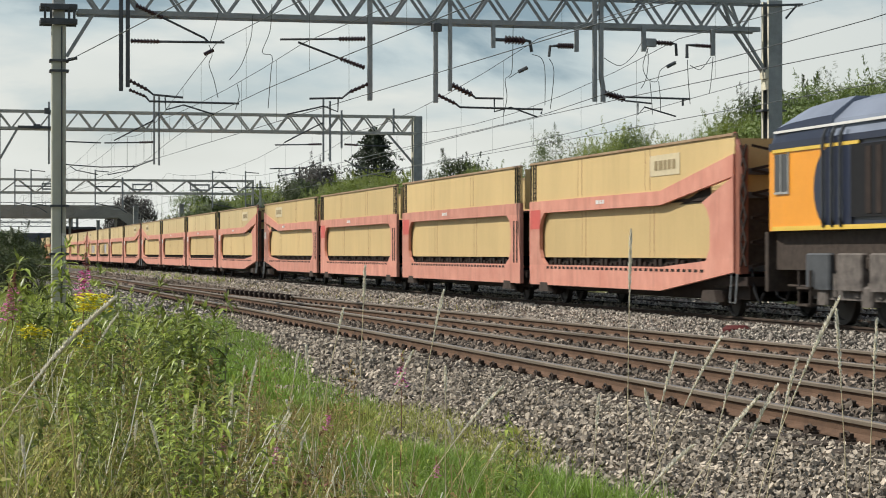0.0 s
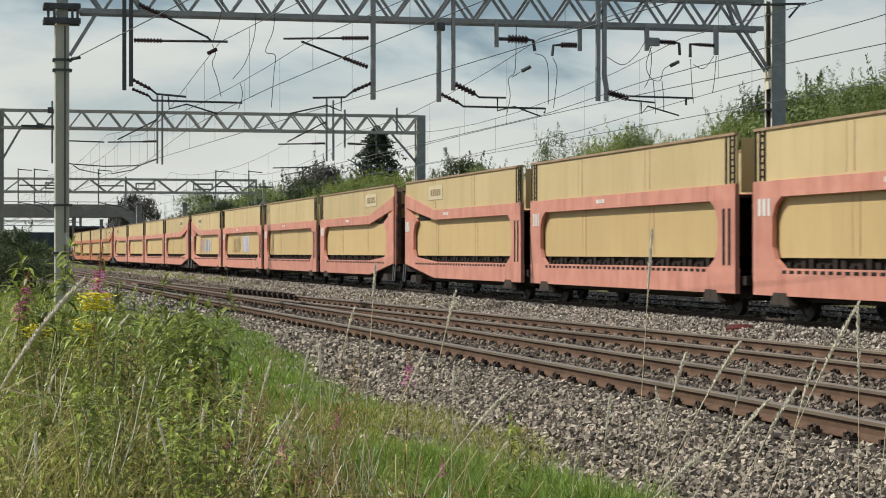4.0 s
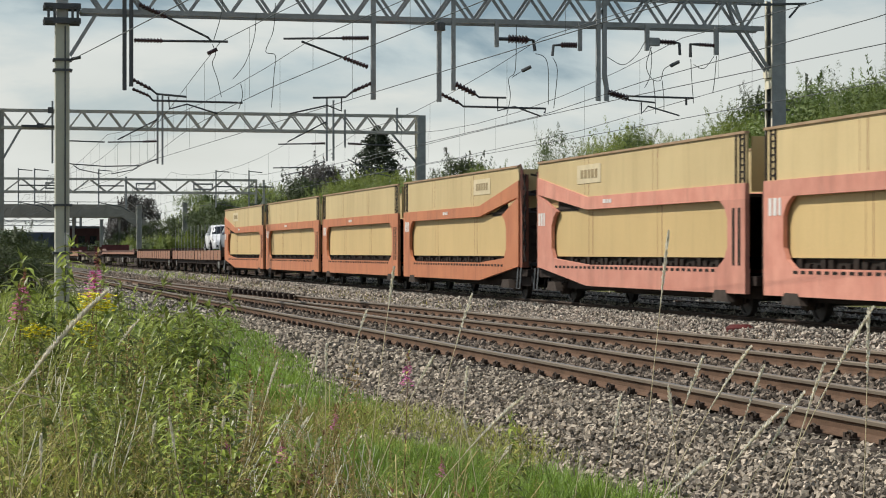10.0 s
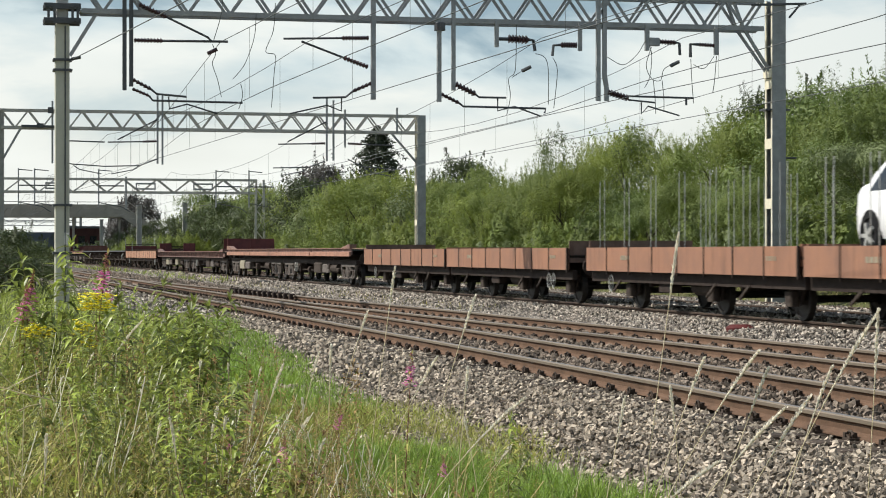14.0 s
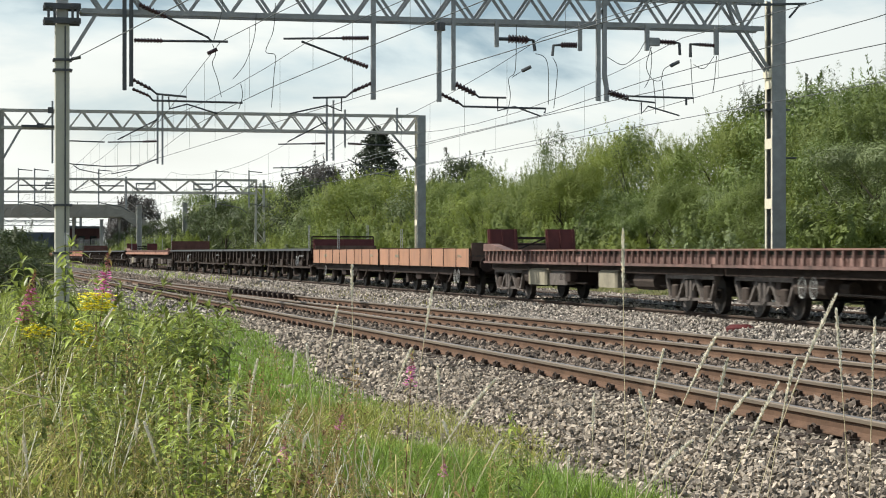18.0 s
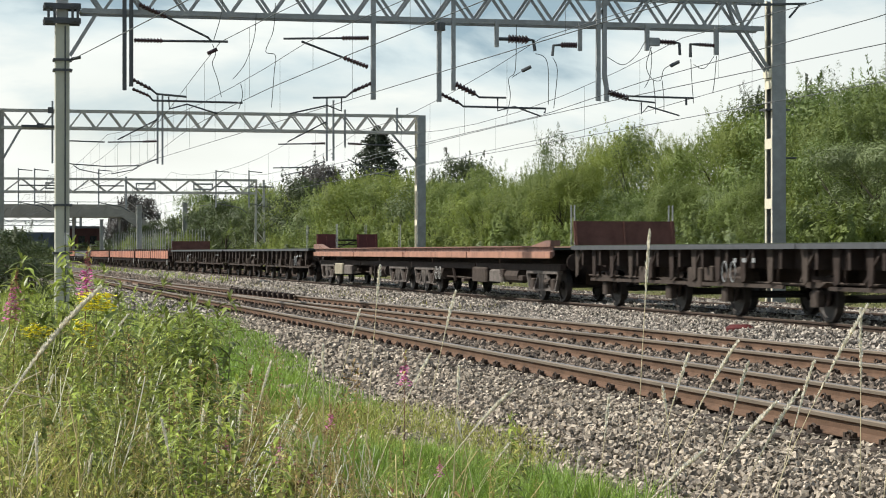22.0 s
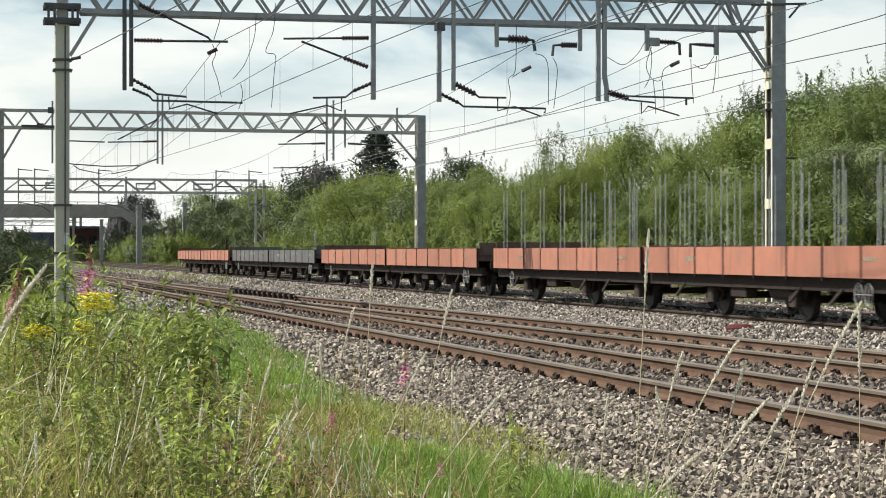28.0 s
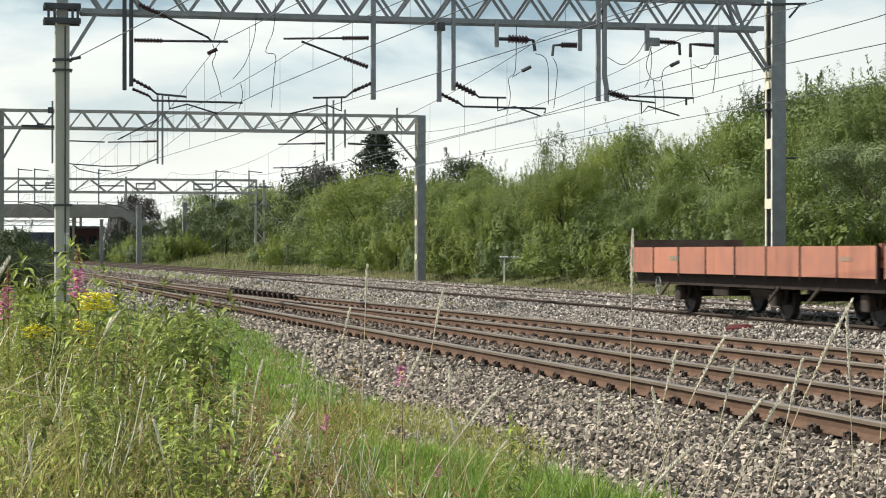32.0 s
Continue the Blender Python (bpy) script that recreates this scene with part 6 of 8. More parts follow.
    for y0 in (2.8, 14.9):
        b = part("bogie", Shape().plate([(y0 - 0.6, 0.75), (y0 + 4.2, 0.75), (y0 + 4.1, 0.45), (y0 - 0.5, 0.45)], -1.15, -1.0).plate([(y0 - 0.6, 0.75), (y0 + 4.2, 0.75), (y0 + 4.1, 0.45), (y0 - 0.5, 0.45)], 1.0, 1.15), BOGIE, root)
        for k in range(3):
            y = y0 + 1.8 * k
            part("wheelset", Shape().wheel(-0.75, y, 0.53, 0.53, 0.13, 24).wheel(0.75, y, 0.53, 0.53, 0.13, 24).tube((-0.9, y, 0.53), (0.9, y, 0.53), 0.08, 8), WHEEL, b)
            part("axlebox", Shape().cbox(-1.22, -1.02, y - 0.2, y + 0.2, 0.35, 0.7, 0.04), BOGIE, b)
            part("spring", Shape().tube((-1.1, y - 0.45, 0.5), (-1.1, y - 0.45, 0.9), 0.1, 8).tube((-1.1, y + 0.45, 0.5), (-1.1, y + 0.45, 0.9), 0.1, 8), BOGIE, b)
        part("sand_pipe", Shape().path([(-1.1, y0 - 0.9, 0.9), (-1.1, y0 - 0.8, 0.5), (-1.0, y0 - 0.6, 0.15)], 0.03, 6), CHASSIS, b)
    buffers(root, ln - 0.45, 1, 1.05)
    part("cab_step", Shape().box(-1.36, -1.05, ln - 2.55, ln - 2.05, 0.32, 0.36).box(-1.36, -1.05, ln - 2.55, ln - 2.05, 0.62, 0.66).box(-1.33, -1.29, ln - 2.57, ln - 2.53, 0.3, 0.95).box(-1.33, -1.29, ln - 2.07, ln - 2.03, 0.3, 0.95), GRIME, root)
    return on_train(root, tau - ln / SPEED)


def build_train():
    locomotive(1.715)
    for k in range(5):
        carrier((1.755 if k else 1.722) + 2.66 * k, ORANGE if k < 4 else ORANGE2, "salmon-pink" if k < 4 else "orange",
                ((52.2, 1.2, 3.0, 0.95, (SPRAY_PALE, SPRAY_BLUE, SPRAY_PALE)), (55.7, 1.25, 1.8, 0.95, (SPRAY_PINK,)), (39.6, 1.25, 3.2, 0.9, (SPRAY_BROWN, SPRAY_BROWN, YELLOW_PANEL)), (36.4, 1.2, 2.4, 0.95, (SPRAY_PALE, SPRAY_LILAC))) if k == 2 else (), k == 0)
    flat_twin(15.06, ORANGE_BROWN, stakes=1, label="twin flat wagon with orange dropsides carrying two cars between stakes")
    flat_twin(16.22, ORANGE_BROWN, label="twin flat wagon with brick-orange dropsides, empty")
    low_bogie_wagon(17.43, 1.56, True, True)
    low_bogie_wagon(19.02, 1.59, False)
    flat_twin(20.65, TAN_FLAT, blocks=((27.05, 0.6),), longer=0.75, label="twin flat wagon with orange dropsides and a maroon folded ramp")
    black_flat(21.82, 1.22, False, 3.4)
    black_flat(23.04, 1.22, True, 17.0)
    low_bogie_wagon(24.28, 1.53, True)
    black_flat(25.84, 1.21, False, 3.4)
    black_flat(27.05, 1.20, True, 17.0)
    flat_twin(28.28, stakes=2, label="twin flat wagon with orange dropsides and upright steel stakes")
    flat_twin(29.43, stakes=2, label="twin flat wagon with orange dropsides and upright steel stakes")
    flat_twin(30.60, label="twin flat wagon with brick-orange dropsides, empty")
    flat_twin(31.76, GREY_FLAT, "twin flat wagon with slate-grey dropsides, empty", grey=True)
    flat_twin(32.92, label="last twin flat wagon with orange dropsides, empty")
    cw = mat("white_car_paint", (0.80, 0.80, 0.80), 0.25, 0, 0.05, 1, fine=0.02)
    cs = mat("silver_blue_car_paint", (0.20, 0.225, 0.265), 0.3, 0.4, 0.08, 1, fine=0.03)
    road_car(15.394, cw, "white hatchback car loaded on a flat wagon")
    road_car(15.08, cs, "silver-blue hatchback car loaded on a flat wagon")


build_train()


# ---- trees and shrubs ----
LEAF_A = mat("willow_green_foliage", (0.195, 0.255, 0.058), 0.7, 0, 0.3, 0.35, col2=(0.135, 0.172, 0.043), island=0.1, rnd=0.15, trans=0.38)
LEAF_B = mat("grey_green_foliage", (0.165, 0.205, 0.075), 0.6, 0, 0.3, 0.35, col2=(0.10, 0.135, 0.047), island=0.13, rnd=0.18, trans=0.25)
LEAF_C = mat("yellow_green_foliage", (0.24, 0.295, 0.06), 0.7, 0, 0.3, 0.35, col2=(0.165, 0.20, 0.046), island=0.1, rnd=0.15, trans=0.42)
LEAF_G = mat("full_green_foliage", (0.155, 0.21, 0.046), 0.6, 0, 0.3, 0.35, col2=(0.082, 0.122, 0.03), island=0.13, rnd=0.18, trans=0.28)
LEAF_D = mat("dark_conifer_foliage", (0.035, 0.05, 0.022), 0.75, 0, 0.3, 0.5, island=0.35, trans=0.1)
BARK = mat("grey_brown_bark", (0.075, 0.065, 0.045), 0.9, 0, 0.4, 6, bump=0.5, bscale=30)


def leaf_cards(rng, pos, size, aspect=0.45, out=None, rise=0.5, loose=0.5):
    """Small pointed leaves at pos; with out they mostly lie along the clump's skin, tips rising."""
    n = len(pos)
    nrm = rng.normal(size=(n, 3))
    nrm /= np.linalg.norm(nrm, axis=1)[:, None]
    if out is not None:
        nrm = out + np.array([0, 0, 0.3]) + nrm * loose
        nrm /= np.linalg.norm(nrm, axis=1)[:, None]
    a = rng.normal(size=(n, 3)) + np.array([0, 0, rise])
    a -= nrm * np.sum(a * nrm, 1)[:, None]
    a /= np.linalg.norm(a, axis=1)[:, None]
    b = np.cross(nrm, a)
    s = size[:, None]
    v = np.stack([pos - a * s * 0.45 + b * s * aspect * 0.6, pos - a * s * 0.45 - b * s * aspect * 0.6, pos + a * s * 0.62], 1).reshape(-1, 3)
    f = np.arange(3 * n).reshape(n, 3)
    return v, f


def crown_mesh(name, seed, height, radius, n, leaf, m, base=0.12, lumps=26, wispy=0.0):
    """A crown of many leaf clumps, uneven, with gaps; it stands on z = 0."""
    rng = np.random.default_rng(seed)
    cs, rs = [], []
    for _ in range(lumps):
        u = rng.uniform(0, 1)
        z = height * (base + (1 - base) * u)
        w = radius * (0.55 + 0.45 * math.sin(math.pi * min(1, 0.25 + 0.75 * u))) * (1 - 0.55 * u ** 3)
        ang, rr = rng.uniform(0, 2 * math.pi), w * rng.uniform(0.25, 1) ** 0.6
        r = radius * rng.uniform(0.16, 0.46)
        cs.append((rr * math.cos(ang), rr * math.sin(ang), min(z, height - r * 0.8)))
        rs.append(r)
    cs, rs = np.array(cs), np.array(rs)
    k = rng.choice(lumps, n, p=rs ** 2 / np.sum(rs ** 2))
    d = rng.normal(size=(n, 3))
    d /= np.linalg.norm(d, axis=1)[:, None]
    rad = rs[k] * rng.uniform(0.5, 1.05, n) ** 0.7
    pos = cs[k] + d * rad[:, None] * np.array([1, 1, 0.85])
    pos[:, 2] = np.maximum(pos[:, 2], 0.05)
    v, f = leaf_cards(rng, pos, rng.uniform(0.55, 1.3, n) * leaf, 0.42, d, 0.4, 0.27)
    if wispy:
        # upright leafy shoots that stand out of the crown's upper skin
        count, per = int(wispy * 400), 46
        k = rng.choice(lumps, count, p=rs / np.sum(rs))
        up = rng.normal(size=(count, 3)) * np.array([1, 1, 0.5]) + np.array([0, 0, 0.7])
        up /= np.linalg.norm(up, axis=1)[:, None]
        foot = cs[k] + up * (rs[k] * 0.8)[:, None]
        way = up * 0.35 + np.array([0, 0, 1.0]) + rng.normal(0, 0.12, (count, 3))
        way /= np.linalg.norm(way, axis=1)[:, None]
        t = rng.uniform(0, 1, (count, per, 1))
        length = (radius * rng.uniform(0.22, 0.5, count))[:, None, None]
        spread = rng.normal(0, 1, (count, per, 3)) * (0.085 * (1.1 - t))
        leafs = (foot[:, None] + way[:, None] * t * length + spread).reshape(-1, 3)
        leafs[:, 2] = np.maximum(leafs[:, 2], 0.05)
        out = np.repeat(up, per, 0)
        v2, f2 = leaf_cards(rng, leafs, rng.uniform(0.6, 1.25, len(leafs)) * leaf * 1.1, 0.26, out, 3.0, 0.3)
        f = np.concatenate([f, f2 + len(v)])
        v = np.concatenate([v, v2])
    return np_mesh(name, v, f, m)


def trunk_mesh(seed, height, r):
    rng = random.Random(seed)
    s = Shape()
    s.tube((0, 0, -0.3), (0.05, 0, height * 0.45), r, 8, r * 0.7)
    for i in range(7):
        a = rng.uniform(0, 2 * math.pi)
        z = height * rng.uniform(0.12, 0.45)
        q = Vector((math.cos(a) * height * 0.2, math.sin(a) * height * 0.2, z + height * 0.3))
        s.tube((0.03, 0, z), q, r * 0.5, 6, r * 0.15)
        s.tube(q * 0.6 + Vector((0, 0, z * 0.4)), q + Vector((0.3, 0.2, height * 0.12)), r * 0.2, 5, r * 0.06)
    return s.mesh("trunk", BARK)


LEAF_E = mat("dark_purple_grey_foliage", (0.075, 0.065, 0.058), 0.6, 0, 0.3, 0.35, col2=(0.045, 0.045, 0.035), island=0.4, rnd=0.15, trans=0.25)
LEAF_F = mat("deep_green_foliage", (0.085, 0.115, 0.034), 0.6, 0, 0.3, 0.35, col2=(0.045, 0.062, 0.02), island=0.4, rnd=0.2, trans=0.25)


def build_trees():
    rng = random.Random(11)
    kinds, far = [], []
    for i, (m, hh, rad, n, leaf, wis) in enumerate(((LEAF_A, 6.0, 2.6, 15000, 0.10, 0.5), (LEAF_B, 5.6, 2.4, 17000, 0.10, 0.1), (LEAF_C, 6.2, 2.4, 14000, 0.10, 0.6), (LEAF_A, 6.0, 2.3, 14000, 0.10, 0.5), (LEAF_G, 6.0, 2.7, 17000, 0.11, 0.1), (LEAF_C, 4.6, 2.4, 12500, 0.10, 0.5))):
        kinds.append((crown_mesh("crown", 100 + i, hh, rad, n, leaf, m, 0.05, 30, wis), trunk_mesh(i, hh, 0.11), hh))
        far.append((crown_mesh("crown", 150 + i, hh, rad, 7000, leaf * 1.4, m, 0.03, 38, wis * 0.3), kinds[-1][1], hh))
    low = [(crown_mesh("crown", 200 + i, 1.7, 1.5, 2600, 0.13, m, 0.0, 16, 0.2), trunk_mesh(20 + i, 1.6, 0.05), 1.7) for i, m in enumerate((LEAF_C, LEAF_A, LEAF_B))]

    def plant(kind, x, y, h, name, label, group, wide=1.25):
        crown, trunk, hh = kind
        k = h / hh
        t = thing(name, label, name.split("_")[-1], group)
        t.matrix_basis = pose(x, y, ground_z(x, y) - 0.05, 0, 0, rng.uniform(0, 360)) @ Matrix.Diagonal((k * wide * rng.uniform(0.9, 1.12), k * wide * rng.uniform(0.9, 1.12), k, 1))
        part("trunk", trunk, None, t)
        part("crown", crown, None, t)
        return t

    y = 40.0
    while y < 215:
        h = 4.4 + rng.uniform(-0.4, 0.4) + (1.3 if y > 124 else 0)
        if 110 < y < 124:
            h += 0.5
        if 97 < y < 105:
            h -= 0.3
        if y < 62:
            h += 0.45
        bend = 0.02 * max(0, y - 120)
        set_ = kinds if y < 104 else far
        if not 167 < y < 216:
            # front row: lower, darker, broad-leaved up to the mast, willow beyond
            fh, kind = (h - 0.5, rng.choice((1, 4, 4))) if y < 62 else ((3.3 + rng.uniform(-0.5, 0.5), rng.choice((1, 3, 4, 0))) if y < 84 else (h - 0.3, rng.choice((0, 2, 3, 1, 5))))
            plant(set_[kind], 26.9 + rng.uniform(-0.7, 0.8) + bend, y, fh, "willow_tree", "bushy green willow on the railway bank", "bank shrubs")
        bk = rng.choice((4, 1, 4)) if y < 58 else rng.choice((0, 2, 3, 2, 5))
        plant((kinds if y < 96 else far)[bk], 30.0 + (1.6 if 184 < y < 216 else 0) + rng.uniform(-0.8, 0.8) + bend, y + 1.4, h + rng.uniform(-0.2, 0.5) - (1.0 if 122 < y < 140 else 0) + (0.3 if 60 < y < 90 else 0), "willow_tree", "bushy green willow on the railway bank", "bank shrubs")
        if y < 130 or rng.random() < (0.6 if y < 186 else 0.4):
            plant(low[rng.randint(0, 2)], 25.0 + rng.uniform(-0.5, 0.5) + bend, y + rng.uniform(-1, 1), (1.7 if 66 < y < 130 else 1.35) + rng.uniform(-0.4, 0.7), "low_shrub", "low green shrub at the foot of the bank", "low shrubs")
        y += 3.1 if y < 100 else 4.2
    y = 218.0
    while y < 330:
        plant(far[rng.randint(0, 5)], 33 + rng.uniform(-2, 2) + 0.06 * (y - 218), y, 6.5 + rng.uniform(-0.8, 1.0), "willow_tree", "bushy green willow on the railway bank", "bank shrubs")
        y += 5.5
    for x, y, h in ((31.0, 69.7, 6.9), (32.6, 67.0, 7.1), (30.6, 73.0, 6.0), (33.6, 64.0, 7.2), (33.2, 71.5, 6.9), (35.0, 60.0, 7.2)):
        plant(kinds[(4, 4, 1)[int(y) % 3]], x, y, h - 0.5, "oak_tree", "taller dark green tree above the bank shrubs", "tall trees")
    for x, y, h in ((35, 300, 9.0), (38, 260, 8.2)):
        plant(far[rng.choice((1, 4))], x, y, h, "tall_tree", "rounded dark green tree behind the shrubs", "tall trees")
    dusk = (crown_mesh("crown", 170, 6.0, 2.2, 7000, 0.19, LEAF_E, 0.05, 30, 0.12), trunk_mesh(44, 6.0, 0.09), 6.0)
    for x, y, h in ((27.0, 322, 9.3), (28.6, 330, 9.6), (30.0, 326, 8.8), (25.8, 332, 7.6)):
        plant(dusk, x, y, h, "copper_beech_tree", "dark purple-grey tree behind the footbridge", "tall trees", 0.8)
    deep = (crown_mesh("crown", 171, 6.0, 2.5, 5000, 0.17, LEAF_F, 0.05, 30, 0.05), trunk_mesh(45, 6.0, 0.1), 6.0)
    for x, y, h in ((30.2, 172, 7.7), (31.2, 176, 7.6), (29.0, 168, 6.8)):
        plant(dusk, x, y, h, "copper_beech_tree", "dark purple-grey tree behind the shrubs", "tall trees", 1.0)
    for x, y, h in ((27.6, 163, 6.6), (27.2, 159, 6.0), (35.4, 145.8, 6.9), (36.5, 147, 6.7)):
        plant(deep, x, y, h, "dark_tree", "rounded very dark green tree behind the shrubs", "tall trees", 1.1)
    for x, y, h in ((33.0, 81.0, 6.9), (34.2, 83.5, 6.5), (33.4, 78.4, 6.7), (34.6, 80.2, 6.6)):
        plant(deep, x, y, h, "oak_tree", "taller dark green tree above the bank shrubs", "tall trees", 0.8)
    for i in range(9):
        x = 19.0 + 1.7 * i
        plant(deep, x, 300 + rng.uniform(-3, 5), min(5.2, 2.6 + 0.42 * i) + rng.uniform(-0.4, 0.4), "dark_bush", "dense dark green bush by the footbridge stair", "line-side bushes", 1.2)
    for i in range(12):
        plant(deep, 29.2 + rng.uniform(-0.6, 2.5), 206 + 5.5 * i, rng.uniform(4.8, 6.4), "dark_tree", "rounded very dark green tree behind the shrubs", "tall trees", 1.1)
    birch = (crown_mesh("crown", 300, 6.0, 1.5, 2200, 0.10, LEAF_B, 0.25, 30, 0.06), trunk_mesh(50, 6.0, 0.07), 6.0)
    for x, y, h in ((26.9, 91.3, 6.3), (27.4, 93.5, 5.6), (27.8, 83.0, 5.7)):
        plant(birch, x, y, h, "birch_tree", "thin airy birch rising above the shrubs", "tall trees", 0.9)
    # conifer with drooping tiers
    rg = np.random.default_rng(77)
    pos, size = [], []
    for i in range(9000):
        u = rg.uniform(0, 1) ** 0.8
        tier = u * 9
        droop = (tier % 1)
        r = (1 - u) ** 0.72 * 6.0 * (0.55 + 0.45 * (1 - droop)) + 0.12
        a = rg.uniform(0, 2 * math.pi)
        lobe = 0.78 + 0.30 * math.cos(a * 5 + int(tier) * 1.9)
        q = r * math.sqrt(rg.uniform(0.05, 1)) * lobe
        pos.append((q * math.cos(a), q * math.sin(a), 1.0 + 8.6 * u - 0.18 * q))
        size.append(rg.uniform(0.18, 0.42))
    v, f = leaf_cards(rg, np.array(pos), np.array(size), aspect=0.3)
    con = np_mesh("crown", v, f, LEAF_D)
    tr = Shape().tube((0, 0, -0.4), (0, 0, 9.6), 0.2, 8, 0.03).mesh("trunk", BARK)
    for x, y, h in ((33.0, 161.7, 1.10),):
        t = thing("pine_tree", "dark layered conifer standing above the shrubs", "tree", "tall trees", at=pose(x, y, 0.6) @ Matrix.Diagonal((h, h, h, 1)))
        part("trunk", tr, None, t)
        part("crown", con, None, t)
    # scrub that closes the view along the line
    for i in range(26):
        yy = 232 + 2.6 * i + rng.uniform(-2, 2)
        plant(low[rng.randint(0, 2)], 24.6 + rng.uniform(-0.8, 4.2), yy, rng.uniform(1.6, 2.8), "low_shrub", "low green shrub beside the distant line", "low shrubs")
    for i in range(14):
        plant(low[rng.randint(0, 2)], 23.0 + rng.uniform(0, 3.5), 268 + 2.6 * i, rng.uniform(1.6, 2.4), "low_shrub", "low green shrub beside the distant line", "low shrubs")
    for i in range(10):
        plant(far[rng.randint(0, 5)], 14.5 + 1.5 * i, 318 + rng.uniform(-3, 3), rng.uniform(1.6, 2.4), "willow_tree", "distant green bush under the footbridge", "bank shrubs")
    # bush beside the left column
    for x, y, h in ((2.1, 72, 2.4), (2.9, 75, 2.1), (1.5, 76, 2.5), (3.3, 82, 2.0), (0.6, 73, 2.6), (2.5, 78, 2.5)):
        plant(deep, x, y, h, "bramble_bush", "dense dark green bush by the gantry column", "line-side bushes")


build_trees()


# ---- weeds and grass in the foreground ----
G_LIGHT = mat("fresh_grass", (0.25, 0.36, 0.055), 0.55, 0, 0.3, 2, col2=(0.18, 0.285, 0.042), island=0.35, trans=0.35)
G_VERGE = mat("verge_grass", (0.27, 0.285, 0.105), 0.6, 0, 0.3, 1, col2=(0.125, 0.15, 0.045), island=0.6, trans=0.3)
G_DRY = mat("dry_straw_grass", (0.60, 0.51, 0.26), 0.75, 0, 0.3, 4, col2=(0.45, 0.35, 0.15), island=0.3, trans=0.2)
G_TOE = mat("yellow_green_grass", (0.36, 0.40, 0.085), 0.6, 0, 0.3, 2, col2=(0.27, 0.25, 0.07), island=0.45, trans=0.3)
G_PALE = mat("pale_olive_grass", (0.47, 0.48, 0.12), 0.65, 0, 0.3, 3, col2=(0.30, 0.34, 0.10), island=0.4, trans=0.3)
G_WEED = mat("weed_leaf_green", (0.385, 0.455, 0.094), 0.36, 0, 0.3, 3, col2=(0.125, 0.16, 0.035), island=0.6, rnd=0.35, trans=0.36)
G_OLIVE = mat("olive_weed_leaf", (0.44, 0.425, 0.118), 0.55, 0, 0.3, 3, col2=(0.27, 0.22, 0.068), island=0.55, rnd=0.25, trans=0.3)
G_TAN = mat("withered_tan_leaf", (0.40, 0.29, 0.12), 0.8, 0, 0.3, 4, col2=(0.24, 0.15, 0.06), island=0.5, trans=0.2)
G_BUD = mat("pinkish_red_bud", (0.42, 0.13, 0.14), 0.7, 0, 0.3, 6, trans=0.3)
G_RED = mat("reddish_stem", (0.23, 0.09, 0.06), 0.7, 0, 0.3, 6)
STEM = mat("green_brown_stem", (0.30, 0.28, 0.13), 0.7, 0, 0.3, 6)
YELLOW_FLOWER = mat("bright_yellow_flower", (0.86, 0.76, 0.03), 0.6, 0, 0.2, 8, island=0.15, trans=0.2)
MAGENTA = mat("magenta_flower", (0.86, 0.30, 0.62), 0.6, 0, 0.15, 8, island=0.2, trans=0.4)
PURPLE = mat("purple_thistle_flower", (0.20, 0.07, 0.26), 0.7, 0, 0.25, 8, island=0.25)
STRAW = mat("bleached_straw_stem", (0.74, 0.65, 0.44), 0.7, 0, 0.2, 6, col2=(0.58, 0.49, 0.30), trans=0.2)
SEED = mat("pale_straw_seedhead", (0.95, 0.90, 0.77), 0.8, 0, 0.1, 10, island=0.1, trans=0.2)


def blades(name, rng, x, y, z, h, w, lean, m, label):
    """Bent grass blades, three quads each."""
    n = len(x)
    a = rng.uniform(0, 2 * np.pi, n)
    d = np.stack([np.cos(a), np.sin(a)], 1)
    side = np.stack([-d[:, 1], d[:, 0]], 1)
    rows = []
    for t, wf in ((0, 1.0), (0.4, 0.85), (0.75, 0.5), (1.0, 0.06)):
        off = lean * h * t ** 2
        cx, cy, cz = x + d[:, 0] * off, y + d[:, 1] * off, z + h * t * (1 - 0.25 * lean * t)
        for sgn in (-1, 1):
            rows.append(np.stack([cx + sgn * side[:, 0] * w * wf / 2, cy + sgn * side[:, 1] * w * wf / 2, cz], 1))
    v = np.stack(rows, 1).reshape(-1, 3)
    base = (np.arange(n) * 8)[:, None]
    f = np.concatenate([base + np.array([2 * k, 2 * k + 1, 2 * k + 3, 2 * k + 2]) for k in range(3)])
    return tagged(new(name, np_mesh(name, v, f, m)), label, "grass", kind="stuff")


def gz(x, y):
    return np.interp(x, [p[0] for p in BED_PROFILE], [p[1] for p in BED_PROFILE]) + np.where(x < 4.0, 0.05 * np.sin(x * 2.1 + y * 0.9) + 0.04 * np.sin(y * 1.7), 0)


